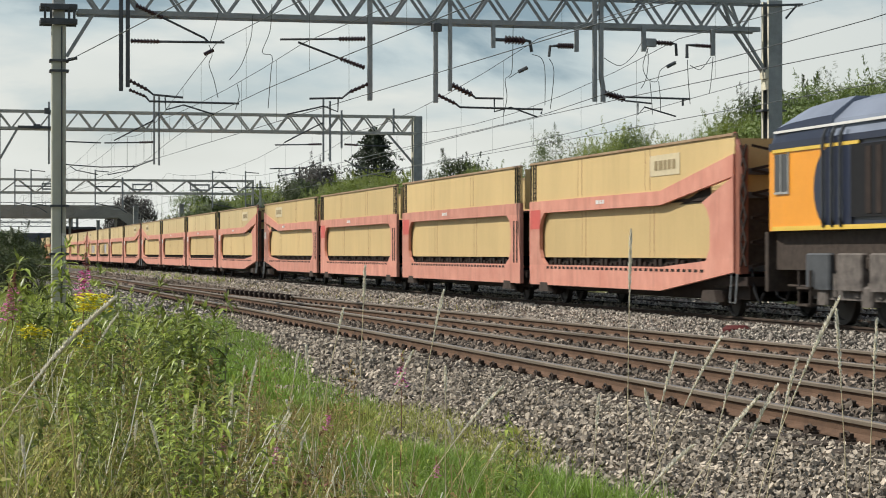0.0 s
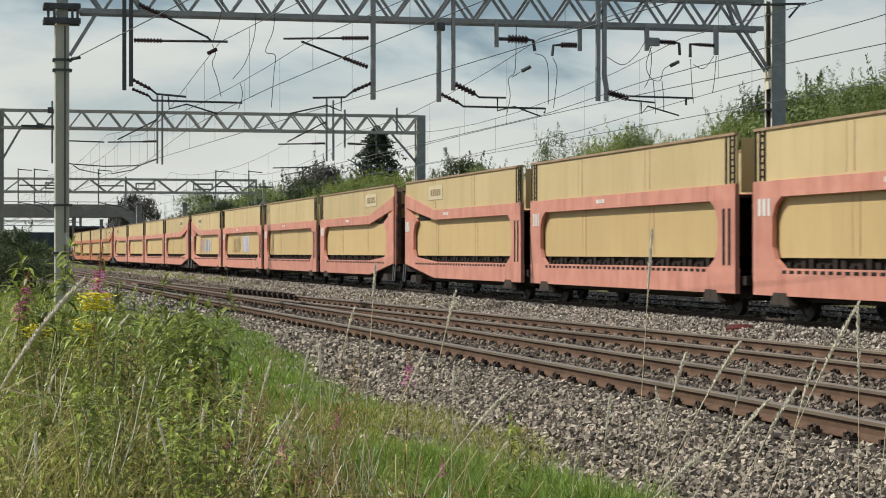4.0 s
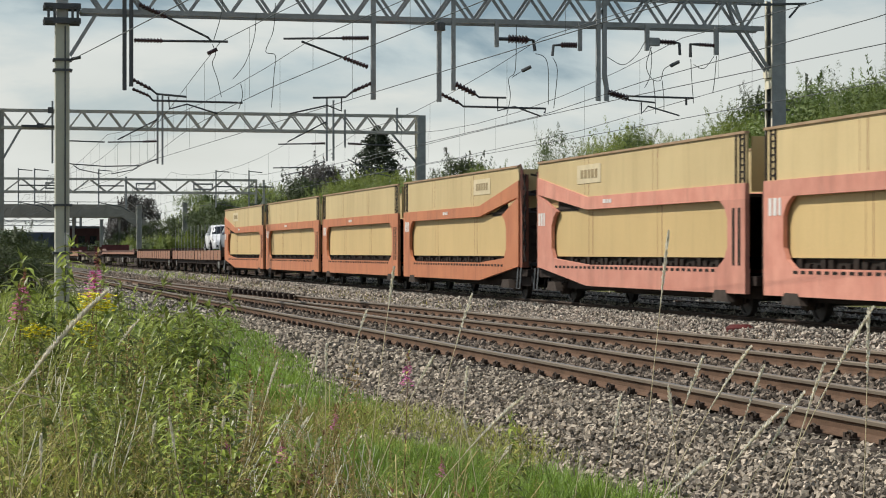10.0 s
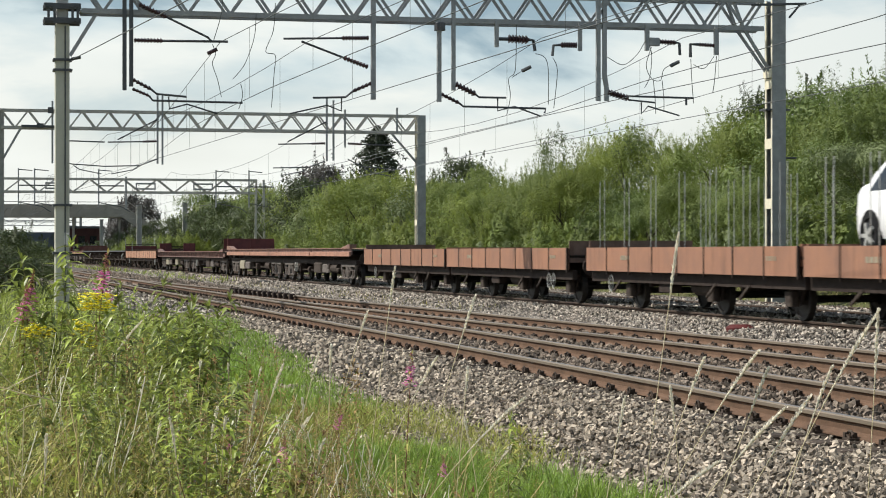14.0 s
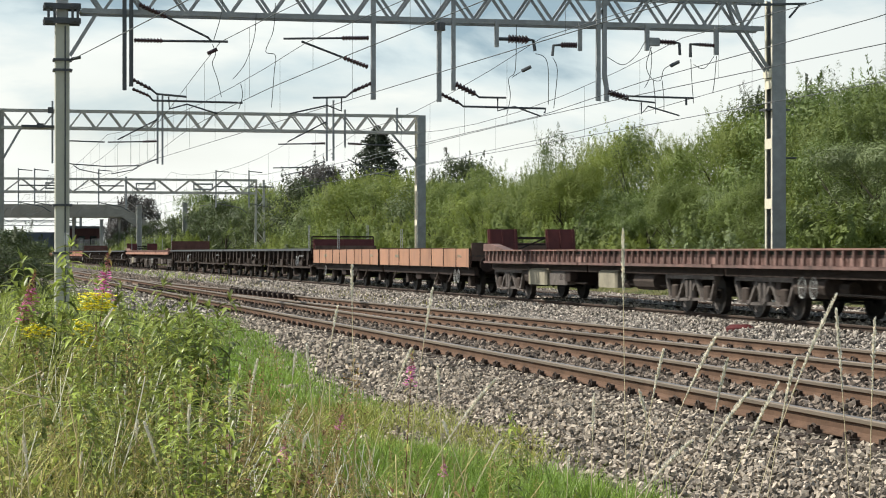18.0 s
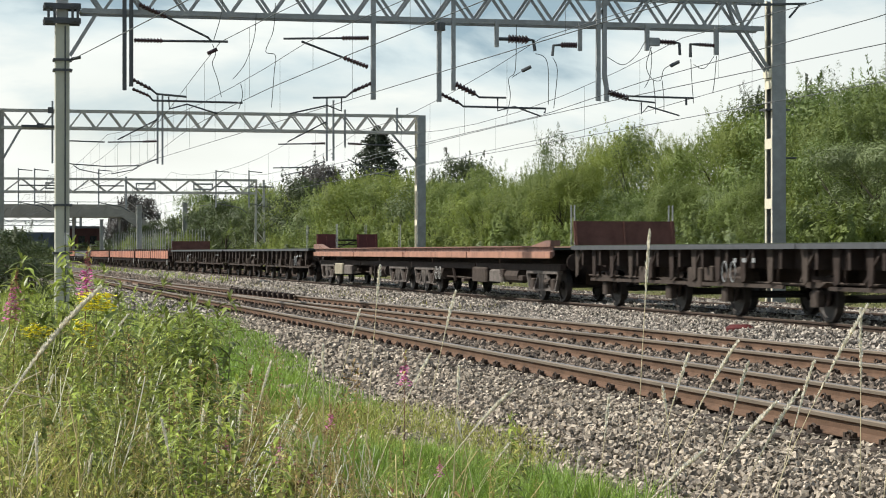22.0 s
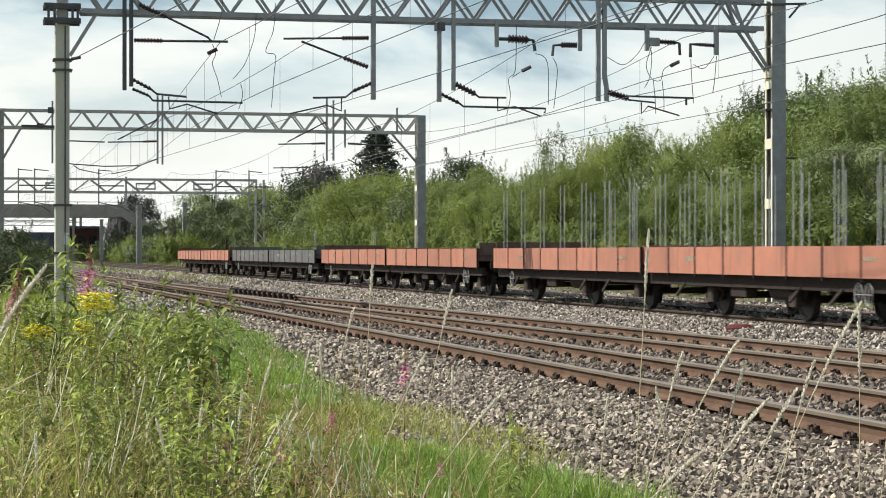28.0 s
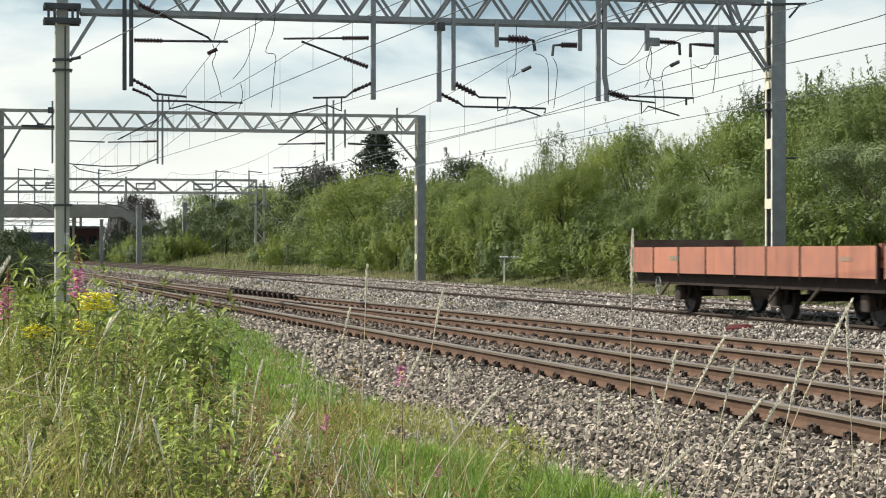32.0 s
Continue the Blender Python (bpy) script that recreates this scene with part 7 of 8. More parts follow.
def build_grass():
    rng = np.random.default_rng(21)

    def patch(n, x0, x1, y0, y1):
        x, y = rng.uniform(x0, x1, n), rng.uniform(y0, y1, n)
        return x, y, gz(x, y) - 0.02

    x, y, z = patch(36000, 1.4, 5.2, 9.0, 34)
    edge = np.interp(y, [9, 14, 15, 17, 18.6, 20.6, 23, 26, 34], [4.45, 4.45, 4.3, 4.35, 4.7, 4.6, 4.55, 4.85, 5.3])
    keep = rng.uniform(0, 1, len(x)) < np.clip((edge + 0.15 - x + 0.2 * np.sin(y * 1.3)) / 0.6, 0, 1)
    x, y, z = x[keep], y[keep], z[keep]
    blades("grass", rng, x, y, z, rng.uniform(0.05, 0.14, len(x)) * np.where(x < 2.2, 1.3, 1.0), rng.uniform(0.005, 0.010, len(x)), rng.uniform(0.1, 0.9, len(x)), G_LIGHT, "fresh green grass along the foot of the ballast")
    x, y, z = patch(4600, -0.6, 2.0, 8.5, 26)
    h = rng.uniform(0.25, 0.7, len(x)) * np.clip(1.2 - 0.24 * x, 0.35, 1.2)
    blades("grass", rng, x, y, z, h, rng.uniform(0.005, 0.010, len(x)), rng.uniform(0.15, 0.8, len(x)), G_OLIVE, "rough olive-green grass among the weeds")
    x, y, z = patch(1500, -0.6, 2.6, 8.5, 22)
    h = rng.uniform(0.2, 0.85, len(x)) * np.clip(1.2 - 0.36 * x, 0.2, 1.2)
    blades("grass", rng, x, y, z, h, rng.uniform(0.003, 0.007, len(x)), rng.uniform(0.3, 1.2, len(x)), G_DRY, "dry straw-coloured grass among the weeds")
    x, y, z = patch(1700, -0.6, 1.1, 9.4, 14.5)
    blades("grass", rng, x, y, z, rng.uniform(0.45, 0.95, len(x)), rng.uniform(0.004, 0.008, len(x)), rng.uniform(0.15, 0.9, len(x)), G_PALE, "tall pale olive grass going to seed")
    x, y, z = patch(1500, 0.1, 1.35, 13.4, 19)
    blades("grass", rng, x, y, z, rng.uniform(0.7, 1.2, len(x)), rng.uniform(0.006, 0.011, len(x)), rng.uniform(0.15, 0.7, len(x)), G_PALE, "tall pale yellow-green grass behind the weeds")
    # low yellowing grass and moss at the toe of the ballast
    x, y, z = patch(13000, 3.2, 5.0, 15.2, 21.5)
    keep = rng.uniform(0, 1, len(x)) < np.clip((4.85 + 0.1 * np.sin(y * 2.3) - x) / 0.4, 0, 1)
    x, y, z = x[keep], y[keep], z[keep]
    blades("grass", rng, x, y, z, rng.uniform(0.08, 0.21, len(x)), rng.uniform(0.006, 0.012, len(x)), rng.uniform(0.2, 1.0, len(x)), G_TOE, "low yellowing grass at the toe of the ballast")
    # lush bright grass where the camera looks down on the toe
    x, y, z = patch(11000, 2.7, 4.6, 12.4, 15.4)
    keep = rng.uniform(0, 1, len(x)) < np.clip((np.interp(y, [12.4, 13.4, 14.6, 15.4], [4.5, 4.45, 4.2, 3.95]) + 0.08 * np.sin(y * 4.1) - x) / 0.3, 0, 1)
    x, y, z = x[keep], y[keep], z[keep]
    blades("grass", rng, x, y, z, rng.uniform(0.10, 0.30, len(x)), rng.uniform(0.005, 0.010, len(x)), rng.uniform(0.2, 1.0, len(x)), G_LIGHT, "lush bright green grass at the toe of the ballast")
    # short bright grass creeping onto the shoulder
    x, y, z = patch(36000, 3.4, 6.1, 20, 46)
    keep = rng.uniform(0, 1, len(x)) < np.clip((np.interp(y, [20, 23, 26.4, 36, 46], [4.4, 4.45, 4.75, 5.5, 5.95]) + 0.1 * np.sin(y * 0.9) - x) / 0.25, 0, 1)
    x, y, z = x[keep], y[keep], z[keep]
    blades("grass", rng, x, y, z, rng.uniform(0.10, 0.22, len(x)), rng.uniform(0.010, 0.020, len(x)), rng.uniform(0.1, 0.8, len(x)), G_LIGHT, "short bright grass creeping onto the ballast shoulder")
    # far verge on both sides
    x, y, z = patch(13000, 22.6, 26.5, 45, 130)
    blades("grass", rng, x, y, z, rng.uniform(0.06, 0.26, len(x)), rng.uniform(0.015, 0.035, len(x)), rng.uniform(0.3, 1.1, len(x)), G_VERGE, "rough grass verge beyond the tracks")
    x, y, z = patch(9000, -3, 4.6, 34, 95)
    blades("grass", rng, x, y, z, rng.uniform(0.2, 0.55, len(x)), rng.uniform(0.012, 0.03, len(x)), rng.uniform(0.1, 0.7, len(x)), G_WEED, "rough grass beside the near track")
    x, y, z = patch(16000, 22.0, 33, 130, 300)
    blades("grass", rng, x, y, z, rng.uniform(0.15, 0.55, len(x)), rng.uniform(0.03, 0.07, len(x)), rng.uniform(0.3, 1.1, len(x)), G_VERGE, "rough grass and weeds on the far verge")
    x, y, z = patch(900, 12.0, 14.0, 100, 300)
    blades("grass", rng, x, y, z, rng.uniform(0.15, 0.4, len(x)), rng.uniform(0.05, 0.09, len(x)), rng.uniform(0.1, 0.8, len(x)), G_WEED, "weeds growing between the distant tracks")
    x, y, z = patch(1200, 12.2, 13.8, 50, 120)
    blades("grass", rng, x, y, z, rng.uniform(0.08, 0.22, len(x)), rng.uniform(0.012, 0.025, len(x)), rng.uniform(0.1, 0.7, len(x)), G_OLIVE, "sparse weeds in the ballast between the lines")


build_grass()


def build_litter():
    """Dead stems lying every way among the weeds."""
    rng = random.Random(14)
    s = Shape()
    for i in range(600):
        x, y = rng.uniform(-0.2, 3.0), 9.3 + 9 * rng.random() ** 1.4
        z = float(gz(np.array(x), np.array(y)))
        top = max(0.15, 0.95 - 0.28 * x)
        p = Vector((x, y, z + rng.uniform(0.0, top * 0.6)))
        d = Vector((rng.uniform(-1, 1), rng.uniform(-1, 1), rng.uniform(-0.1, 1.6))).normalized() * rng.uniform(0.15, 0.5)
        s.path([p, p + d * 0.5 + Vector((rng.uniform(-0.02, 0.02), 0, 0.01)), p + d], rng.uniform(0.0015, 0.0032), 4)
    pale = Shape()
    for i in range(190):
        x, y = rng.uniform(-0.1, 2.7), 10.3 + 5.4 * rng.random() ** 1.1
        z = float(gz(np.array(x), np.array(y)))
        h = rng.uniform(0.2, 0.5) * max(0.55, 1.5 - 0.3 * x)
        lean = Vector((rng.uniform(-0.5, 0.55), rng.uniform(-0.3, 0.3), 1.0)) * h
        p = Vector((x, y, z + rng.uniform(0.05, 0.45) * max(0.3, 1.2 - 0.4 * x)))
        pale.path([p, p + lean * 0.5 + Vector((rng.uniform(-0.03, 0.03), 0, 0)), p + lean], rng.uniform(0.0018, 0.0034), 4)
    solid("dead_stems", pale, SEED, "pale bleached stems standing among the weeds", "dead stems", kind="stuff")
    solid("dead_stems", s, G_DRY, "dead pale stems tangled among the green weeds", "dead stems", kind="stuff")


build_litter()


def build_herbage():
    """Low mixed herbs in clumps: short broad leaves standing every way."""
    rng = np.random.default_rng(44)
    for n, m, clumps, height, name, label in ((15000, G_WEED, 260, 0.34, "herbs", "low leafy herbs mixed with the grass"), (13000, G_LIGHT, 330, 0.2, "clover", "bright low clover and moss in the short grass"), (11000, G_OLIVE, 210, 0.38, "herbs", "low olive-green herbs mixed with the grass"),
                                              (3400, G_TAN, 150, 0.36, "dead_herbs", "withered brown herbs among the grass"), (2600, G_RED, 90, 0.46, "sorrel", "reddish-brown sorrel seed heads in the grass")):
        cx = rng.uniform(-0.1, 3.75, clumps)
        cy = 9.1 + 8.5 * rng.uniform(0, 1, clumps) ** 1.3
        size = rng.uniform(0.5, 1.25, clumps)
        if name == "clover":
            cx, cy = rng.uniform(1.4, 4.1, clumps), rng.uniform(9.1, 13.6, clumps)
        # the fresh lawn along the ballast stays clear
        lawn = (cx > 1.75 + 0.10 * (cy - 9)) & (cy > 11.6)
        cx = np.where(lawn, cx * 0.55, cx)
        k = rng.integers(0, clumps, n)
        spread = rng.normal(0, 0.13, (n, 2)) * size[k][:, None]
        x, y = cx[k] + spread[:, 0], cy[k] + spread[:, 1]
        u = rng.uniform(0, 1, n) ** 0.8
        top = height * size[k] * np.exp(-np.sum(spread ** 2, 1) / 0.06)
        tall = np.clip(1.5 - 0.28 * x, 0.55, 1.5)
        pos = np.stack([x, y, gz(x, y) + 0.01 + u * top * tall], 1)
        if name in ("sorrel", "clover"):
            v, f = leaf_cards(rng, pos, rng.uniform(0.018, 0.038, n), 0.5)
        else:
            v, f = leaf_cards(rng, pos, rng.uniform(0.035, 0.085, n), 0.34, None, 0.5)
        tagged(new(name, np_mesh(name, v, f, m)), label, "herbs", kind="stuff")


build_herbage()


def leaf_strip(s, p, direction, length, width, droop):
    """A lance-shaped leaf of four quads, folded along its midrib."""
    d = Vector(direction).normalized()
    side = d.cross(Vector((0, 0, 1))).normalized()
    base = len(s.v)
    for t, wf in ((0, 0.15), (0.3, 0.9), (0.65, 0.75), (1.0, 0.04)):
        c = Vector(p) + d * (length * t) + Vector((0, 0, -droop * length * t * t))
        s.v += [tuple(c - side * width * wf / 2 + Vector((0, 0, width * 0.12 * wf))), tuple(c), tuple(c + side * width * wf / 2 + Vector((0, 0, width * 0.12 * wf)))]
    for k in range(3):
        b = base + 3 * k
        s.f += [(b, b + 1, b + 4, b + 3), (b + 1, b + 2, b + 5, b + 4)]


def weed_parts(seed, h, leaf_len, leaf_w, rows, per, bend=0.12, start=0.12, taper=0.55):
    """Stem and leaves of a tall leafy weed."""
    r = random.Random(seed)
    st, lv = Shape(), Shape()
    bx, by = r.uniform(-bend, bend), r.uniform(-bend, bend)
    at = lambda t: Vector((bx * t * t * h, by * t * t * h, t * h))
    for t in range(5):
        st.tube(at(t / 5), at((t + 1) / 5), 0.0055 - 0.0009 * t, 5, 0.0046 - 0.0009 * t)
    for i in range(rows):
        t = start + (1 - start) * (i + r.uniform(-0.3, 0.3)) / rows
        a0 = r.uniform(0, 6.28)
        for k in range(per):
            a = a0 + k * 6.28 / per + r.uniform(-0.4, 0.4)
            ll = leaf_len * (1 - taper * t) * r.uniform(0.7, 1.2)
            leaf_strip(lv, at(min(t, 1.0)), (math.cos(a), math.sin(a), r.uniform(0.0, 0.7)), ll, leaf_w * r.uniform(0.7, 1.2), r.uniform(0.2, 0.8))
    for k in range(7):
        a = k * 0.9 + r.uniform(-0.3, 0.3)
        leaf_strip(lv, at(1.0 - 0.006 * k), (math.cos(a), math.sin(a), r.uniform(0.6, 2.2)), leaf_len * r.uniform(0.25, 0.5), leaf_w * r.uniform(0.4, 0.75), r.uniform(0.0, 0.4))
    return st, lv, at


def flower_dots(rng, centre_fn, n, size):
    s = Shape()
    for i in range(n):
        c = centre_fn(i)
        for k in range(5):
            a = rng.uniform(0, 6.28)
            d = Vector((math.cos(a), math.sin(a), rng.uniform(-0.2, 0.7))).normalized() * size * rng.uniform(0.6, 1.1)
            e = Vector((-math.sin(a), math.cos(a), 0)) * size * 0.45
            s.add([c, c + d * 0.5 + e, c + d, c + d * 0.5 - e], [(0, 1, 2, 3)])
    return s


PLANTS = []
SWAYING = []


def build_weeds():
    r = random.Random(31)
    protos = {}

    def proto(key, name, label, category, group, pieces):
        t = thing(name, label, category, group)
        for nm, sh, m in pieces:
            p = part(nm, sh, m, t)
            if nm != "stem":
                p["kind"] = "stuff"
        protos.setdefault(key, []).append(t)
        t.matrix_basis = pose(0, 4, -3)
        return t

    for i in range(5):
        st, lv, at = weed_parts(i, r.uniform(0.9, 1.1), 0.15, 0.028, 27, 3, 0.12, 0.12, 0.3)
        proto("leafy", "leafy_weed", "tall leafy green weed in rough grass", "weed", "leafy weeds", [("stem", st, STEM), ("leaves", lv, G_WEED)])
    for i in range(4):
        st, lv, at = weed_parts(20 + i, r.uniform(0.65, 0.9), 0.10, 0.016, 24, 3, 0.25)
        proto("olive", "mugwort_plant", "olive-green weed with narrow pointed leaves", "weed", "leafy weeds", [("stem", st, STEM), ("leaves", lv, G_OLIVE)])
    for i in range(4):
        st, lv, at = weed_parts(40 + i, r.uniform(0.55, 0.8), 0.10, 0.036, 18, 3, 0.25)
        proto("broad", "nettle_plant", "broad-leaved green weed in rough grass", "weed", "leafy weeds", [("stem", st, STEM), ("leaves", lv, G_WEED)])
    for key, wide, n in (("ragwort", 0.085, 150), ("small_ragwort", 0.05, 40)):
        for i in range(2):
            st, lv, at = weed_parts(60 + i, 1.0, 0.12, 0.02, 22, 2, 0.0, 0.1, 0.5)
            fl = flower_dots(r, lambda j: at(1.0) + Vector((r.uniform(-wide, wide), r.uniform(-wide, wide), r.uniform(-0.06, 0.03))), n, 0.019)
            proto(key, "ragwort_plant", "ragwort plant with a flat head of yellow flowers", "wildflower", "ragworts", [("stem", st, STEM), ("leaves", lv, G_WEED), ("flower_head", fl, YELLOW_FLOWER)])
    for i in range(3):
        st, lv, at = weed_parts(80 + i, 1.1, 0.11, 0.018, 26, 2, 0.04, 0.05, 0.5)
        fl = flower_dots(r, lambda j: at(0.80 + 0.12 * j / 40) + Vector((r.uniform(-1, 1), r.uniform(-1, 1), 0)) * 0.045 * (1.2 - j / 54), 40, 0.02)
        bd = flower_dots(r, lambda j: at(0.91 + 0.09 * j / 30) + Vector((r.uniform(-1, 1), r.uniform(-1, 1), 0)) * 0.016 * (1.2 - j / 34), 30, 0.011)
        proto("willowherb", "willowherb_plant", "willowherb with a magenta flower spike on a red stem", "wildflower", "willowherbs", [("stem", st, G_RED), ("leaves", lv, G_OLIVE), ("flower_spike", fl, MAGENTA), ("bud_spike", bd, G_BUD)])
    st, lv, at = weed_parts(88, 0.46, 0.30, 0.03, 6, 3, 0.05, 0.25, 0.4)
    proto("drooping", "willowherb_shoot", "young red-stemmed weed with long drooping leaves", "weed", "willowherbs", [("stem", st, G_RED), ("leaves", lv, G_OLIVE)])
    for i in range(2):
        st, lv, at = weed_parts(95 + i, 0.5, 0.1, 0.02, 10, 2, 0.2)
        fl = flower_dots(r, lambda j: at(1.0) + Vector((r.uniform(-1, 1), r.uniform(-1, 1), r.uniform(-1, 1))) * 0.014, 14, 0.016)
        proto("thistle", "thistle_plant", "small thistle with a purple head", "wildflower", "thistles", [("stem", st, STEM), ("leaves", lv, G_WEED), ("flower_head", fl, PURPLE)])
    for i in range(3):
        st, lv, at = weed_parts(110 + i, r.uniform(0.7, 0.9), 0.08, 0.012, 16, 3, 0.15)
        fl = flower_dots(r, lambda j: at(0.55 + 0.45 * j / 20) + Vector((r.uniform(-0.05, 0.05), r.uniform(-0.05, 0.05), 0)), 20, 0.014)
        proto("dock", "dock_plant", "rust-brown dock gone to seed", "weed", "docks", [("stem", st, G_RED), ("leaves", lv, G_OLIVE), ("seed_spike", fl, G_RED)])

    for i in range(3):
        st, lv, at = weed_parts(130 + i, r.uniform(0.75, 0.95), 0.075, 0.014, 20, 2, 0.18)
        fl = flower_dots(r, lambda j: at(0.6 + 0.4 * j / 40) + Vector((r.uniform(-0.05, 0.05), r.uniform(-0.05, 0.05), 0)), 40, 0.013)
        proto("withered", "withered_weed", "withered tan-brown weed with dry seed tufts", "weed", "docks", [("stem", st, G_DRY), ("leaves", lv, G_TAN), ("seed_spike", fl, G_TAN)])
    used = set()

    def put(key, x, y, scale=1.0, tilt=5):
        src = r.choice(protos[key])
        m = pose(x, y, float(gz(np.array(x), np.array(y))) - 0.03, r.uniform(-tilt, tilt), r.uniform(-tilt, tilt), r.uniform(0, 360))
        if src.name not in used:
            used.add(src.name)
            src.matrix_basis = m
            t = src
        else:
            t = copy_thing(src, m)
        t.scale = (scale, scale, scale)
        return t

    # tall stand on the bank, lower towards the ballast
    for i in range(620):
        y = 9.2 + 13.0 * r.random() ** 1.4
        x = -0.2 + 3.6 * r.random() + (y - 9) * 0.03
        edge = 1.55 + (y - 9) * 0.075
        tall = (0.92 + 0.035 * (y - 9)) if y < 15 else 1.1
        hs = tall if x < edge - 0.2 else (0.72 * tall if x < edge else 0.42)
        if x > edge + 0.15 and r.random() < 0.5 or x < 0.95 and r.random() < 0.45:
            continue
        key = r.choices(("leafy", "olive", "broad", "dock", "thistle"), (5, 5, 4, 1.3, 0.4) if x > 0.95 else (2, 6, 2, 1, 0.4))[0]
        put(key, x, y, hs * r.uniform(0.75, 1.1))
    # those that stand out
    for key, x, y, s in (("ragwort", 0.90, 13.2, 1.22), ("small_ragwort", 0.50, 13.2, 1.06), ("small_ragwort", 0.57, 13.2, 1.05), ("small_ragwort", 0.82, 13.1, 1.07), ("small_ragwort", 0.845, 13.1, 0.97)):
        put(key, x, y, s, 1.0)
    for x, y, s in ((3.76, 13.6, 1.0), (3.64, 13.8, 0.7), (3.95, 14.0, 0.6)):
        put("drooping", x, y, s, 3)
    for x, y, s in ((0.83, 13.8, 1.40), (0.41, 14.5, 1.24), (0.36, 14.5, 1.16), (2.04, 11.3, 0.64), (2.75, 12.7, 0.95), (1.4, 11.0, 0.55), (1.62, 10.4, 0.62), (2.5, 10.6, 0.5)):
        SWAYING.append(put("willowherb", x, y, s, 1))
    for x, y in ((1.25, 11.3), (1.22, 11.0), (1.05, 10.8), (1.3, 10.4)):
        put("thistle", x, y, 1.0)
    for x, y, s in ((1.22, 14.0, 1.42), (1.16, 13.9, 1.3), (1.30, 14.2, 1.34), (1.36, 14.3, 1.25), (1.72, 14.1, 1.40), (1.78, 14.2, 1.34), (1.66, 13.8, 1.3), (1.84, 14.4, 1.38), (1.60, 13.9, 1.2), (1.5, 14.0, 1.22), (1.43, 13.6, 1.2), (2.95, 10.9, 0.85), (3.05, 11.1, 0.7)):
        put("leafy", x, y, s)
    for i in range(26):
        put(r.choice(("leafy", "olive", "leafy")), r.uniform(0.25, 1.7), r.uniform(13.4, 16.0), r.uniform(1.2, 1.42))
    for x, y, k in ((0.62, 14.6, 1.5), (0.72, 15.0, 1.52), (0.82, 15.2, 1.5), (0.5, 14.4, 1.42), (0.95, 15.6, 1.45)):
        put("leafy", x, y, k)
    for i in range(10):
        put(r.choice(("leafy", "olive", "olive")), r.uniform(0.5, 1.05), r.uniform(13.8, 15.6), r.uniform(1.25, 1.42))
    for i in range(30):
        put(r.choice(("leafy", "broad", "olive", "leafy")), r.uniform(0.05, 1.3), r.uniform(10.4, 12.6), r.uniform(0.78, 1.0))
    for key, x, y, k in (("dock", 4.02, 14.4, 0.62), ("leafy", 3.96, 14.5, 0.5), ("dock", 4.1, 14.6, 0.5), ("olive", 3.85, 14.8, 0.45)):
        put(key, x, y, k)
    for i in range(26):
        put("withered", r.uniform(1.7, 3.4), r.uniform(10.6, 13.4), r.uniform(0.35, 0.6))
    for i in range(44):
        put("withered", r.uniform(0.1, 2.4), r.uniform(10.0, 13.8), r.uniform(0.7, 1.15))
    for key, lst in protos.items():
        for src in lst:
            if src.name not in used:
                for o in (*src.children_recursive, src):
                    bpy.data.objects.remove(o)


build_weeds()


def stalk(x, y, z0, h, lean_x, lean_y, head=0.16, thick=0.0026, bow=1.7, fat=1.0, label="tall dry straw-coloured grass stalk with a seed head"):
    """A dry grass stalk that bows over, its head a plume of small seeds."""
    r = random.Random(int(x * 977 + y * 131))
    root = thing("grass_stalk", label, "grass", "dry grass stalks", at=pose(x, y, z0))
    at = lambda t: Vector((lean_x * t ** bow, lean_y * t ** bow, h * t))
    part("stem", Shape().path([at(i / 10) for i in range(11)], thick * 0.8, 5), STRAW, root)
    s = Shape()
    head *= 1.45
    n = int(170 * head / 0.16)
    for i in range(n):
        t = 1 - head / h * i / n
        c = at(t)
        d = Vector((r.uniform(-1, 1), r.uniform(-1, 1), r.uniform(1.0, 3.2))).normalized()
        e = d.cross(Vector((r.uniform(-1, 1), r.uniform(-1, 1), 0.3))).normalized() * 0.0034
        w = fat * 0.0100 * (0.5 + math.sin(math.pi * min(1, i / n + 0.15)))
        s.add([c, c + d * w * 0.6 + e, c + d * w * 1.5, c + d * w * 0.6 - e], [(0, 1, 2, 3)])
    part("seed_head", s, SEED, root)["kind"] = "stuff"
    PLANTS.append(root)
    return root


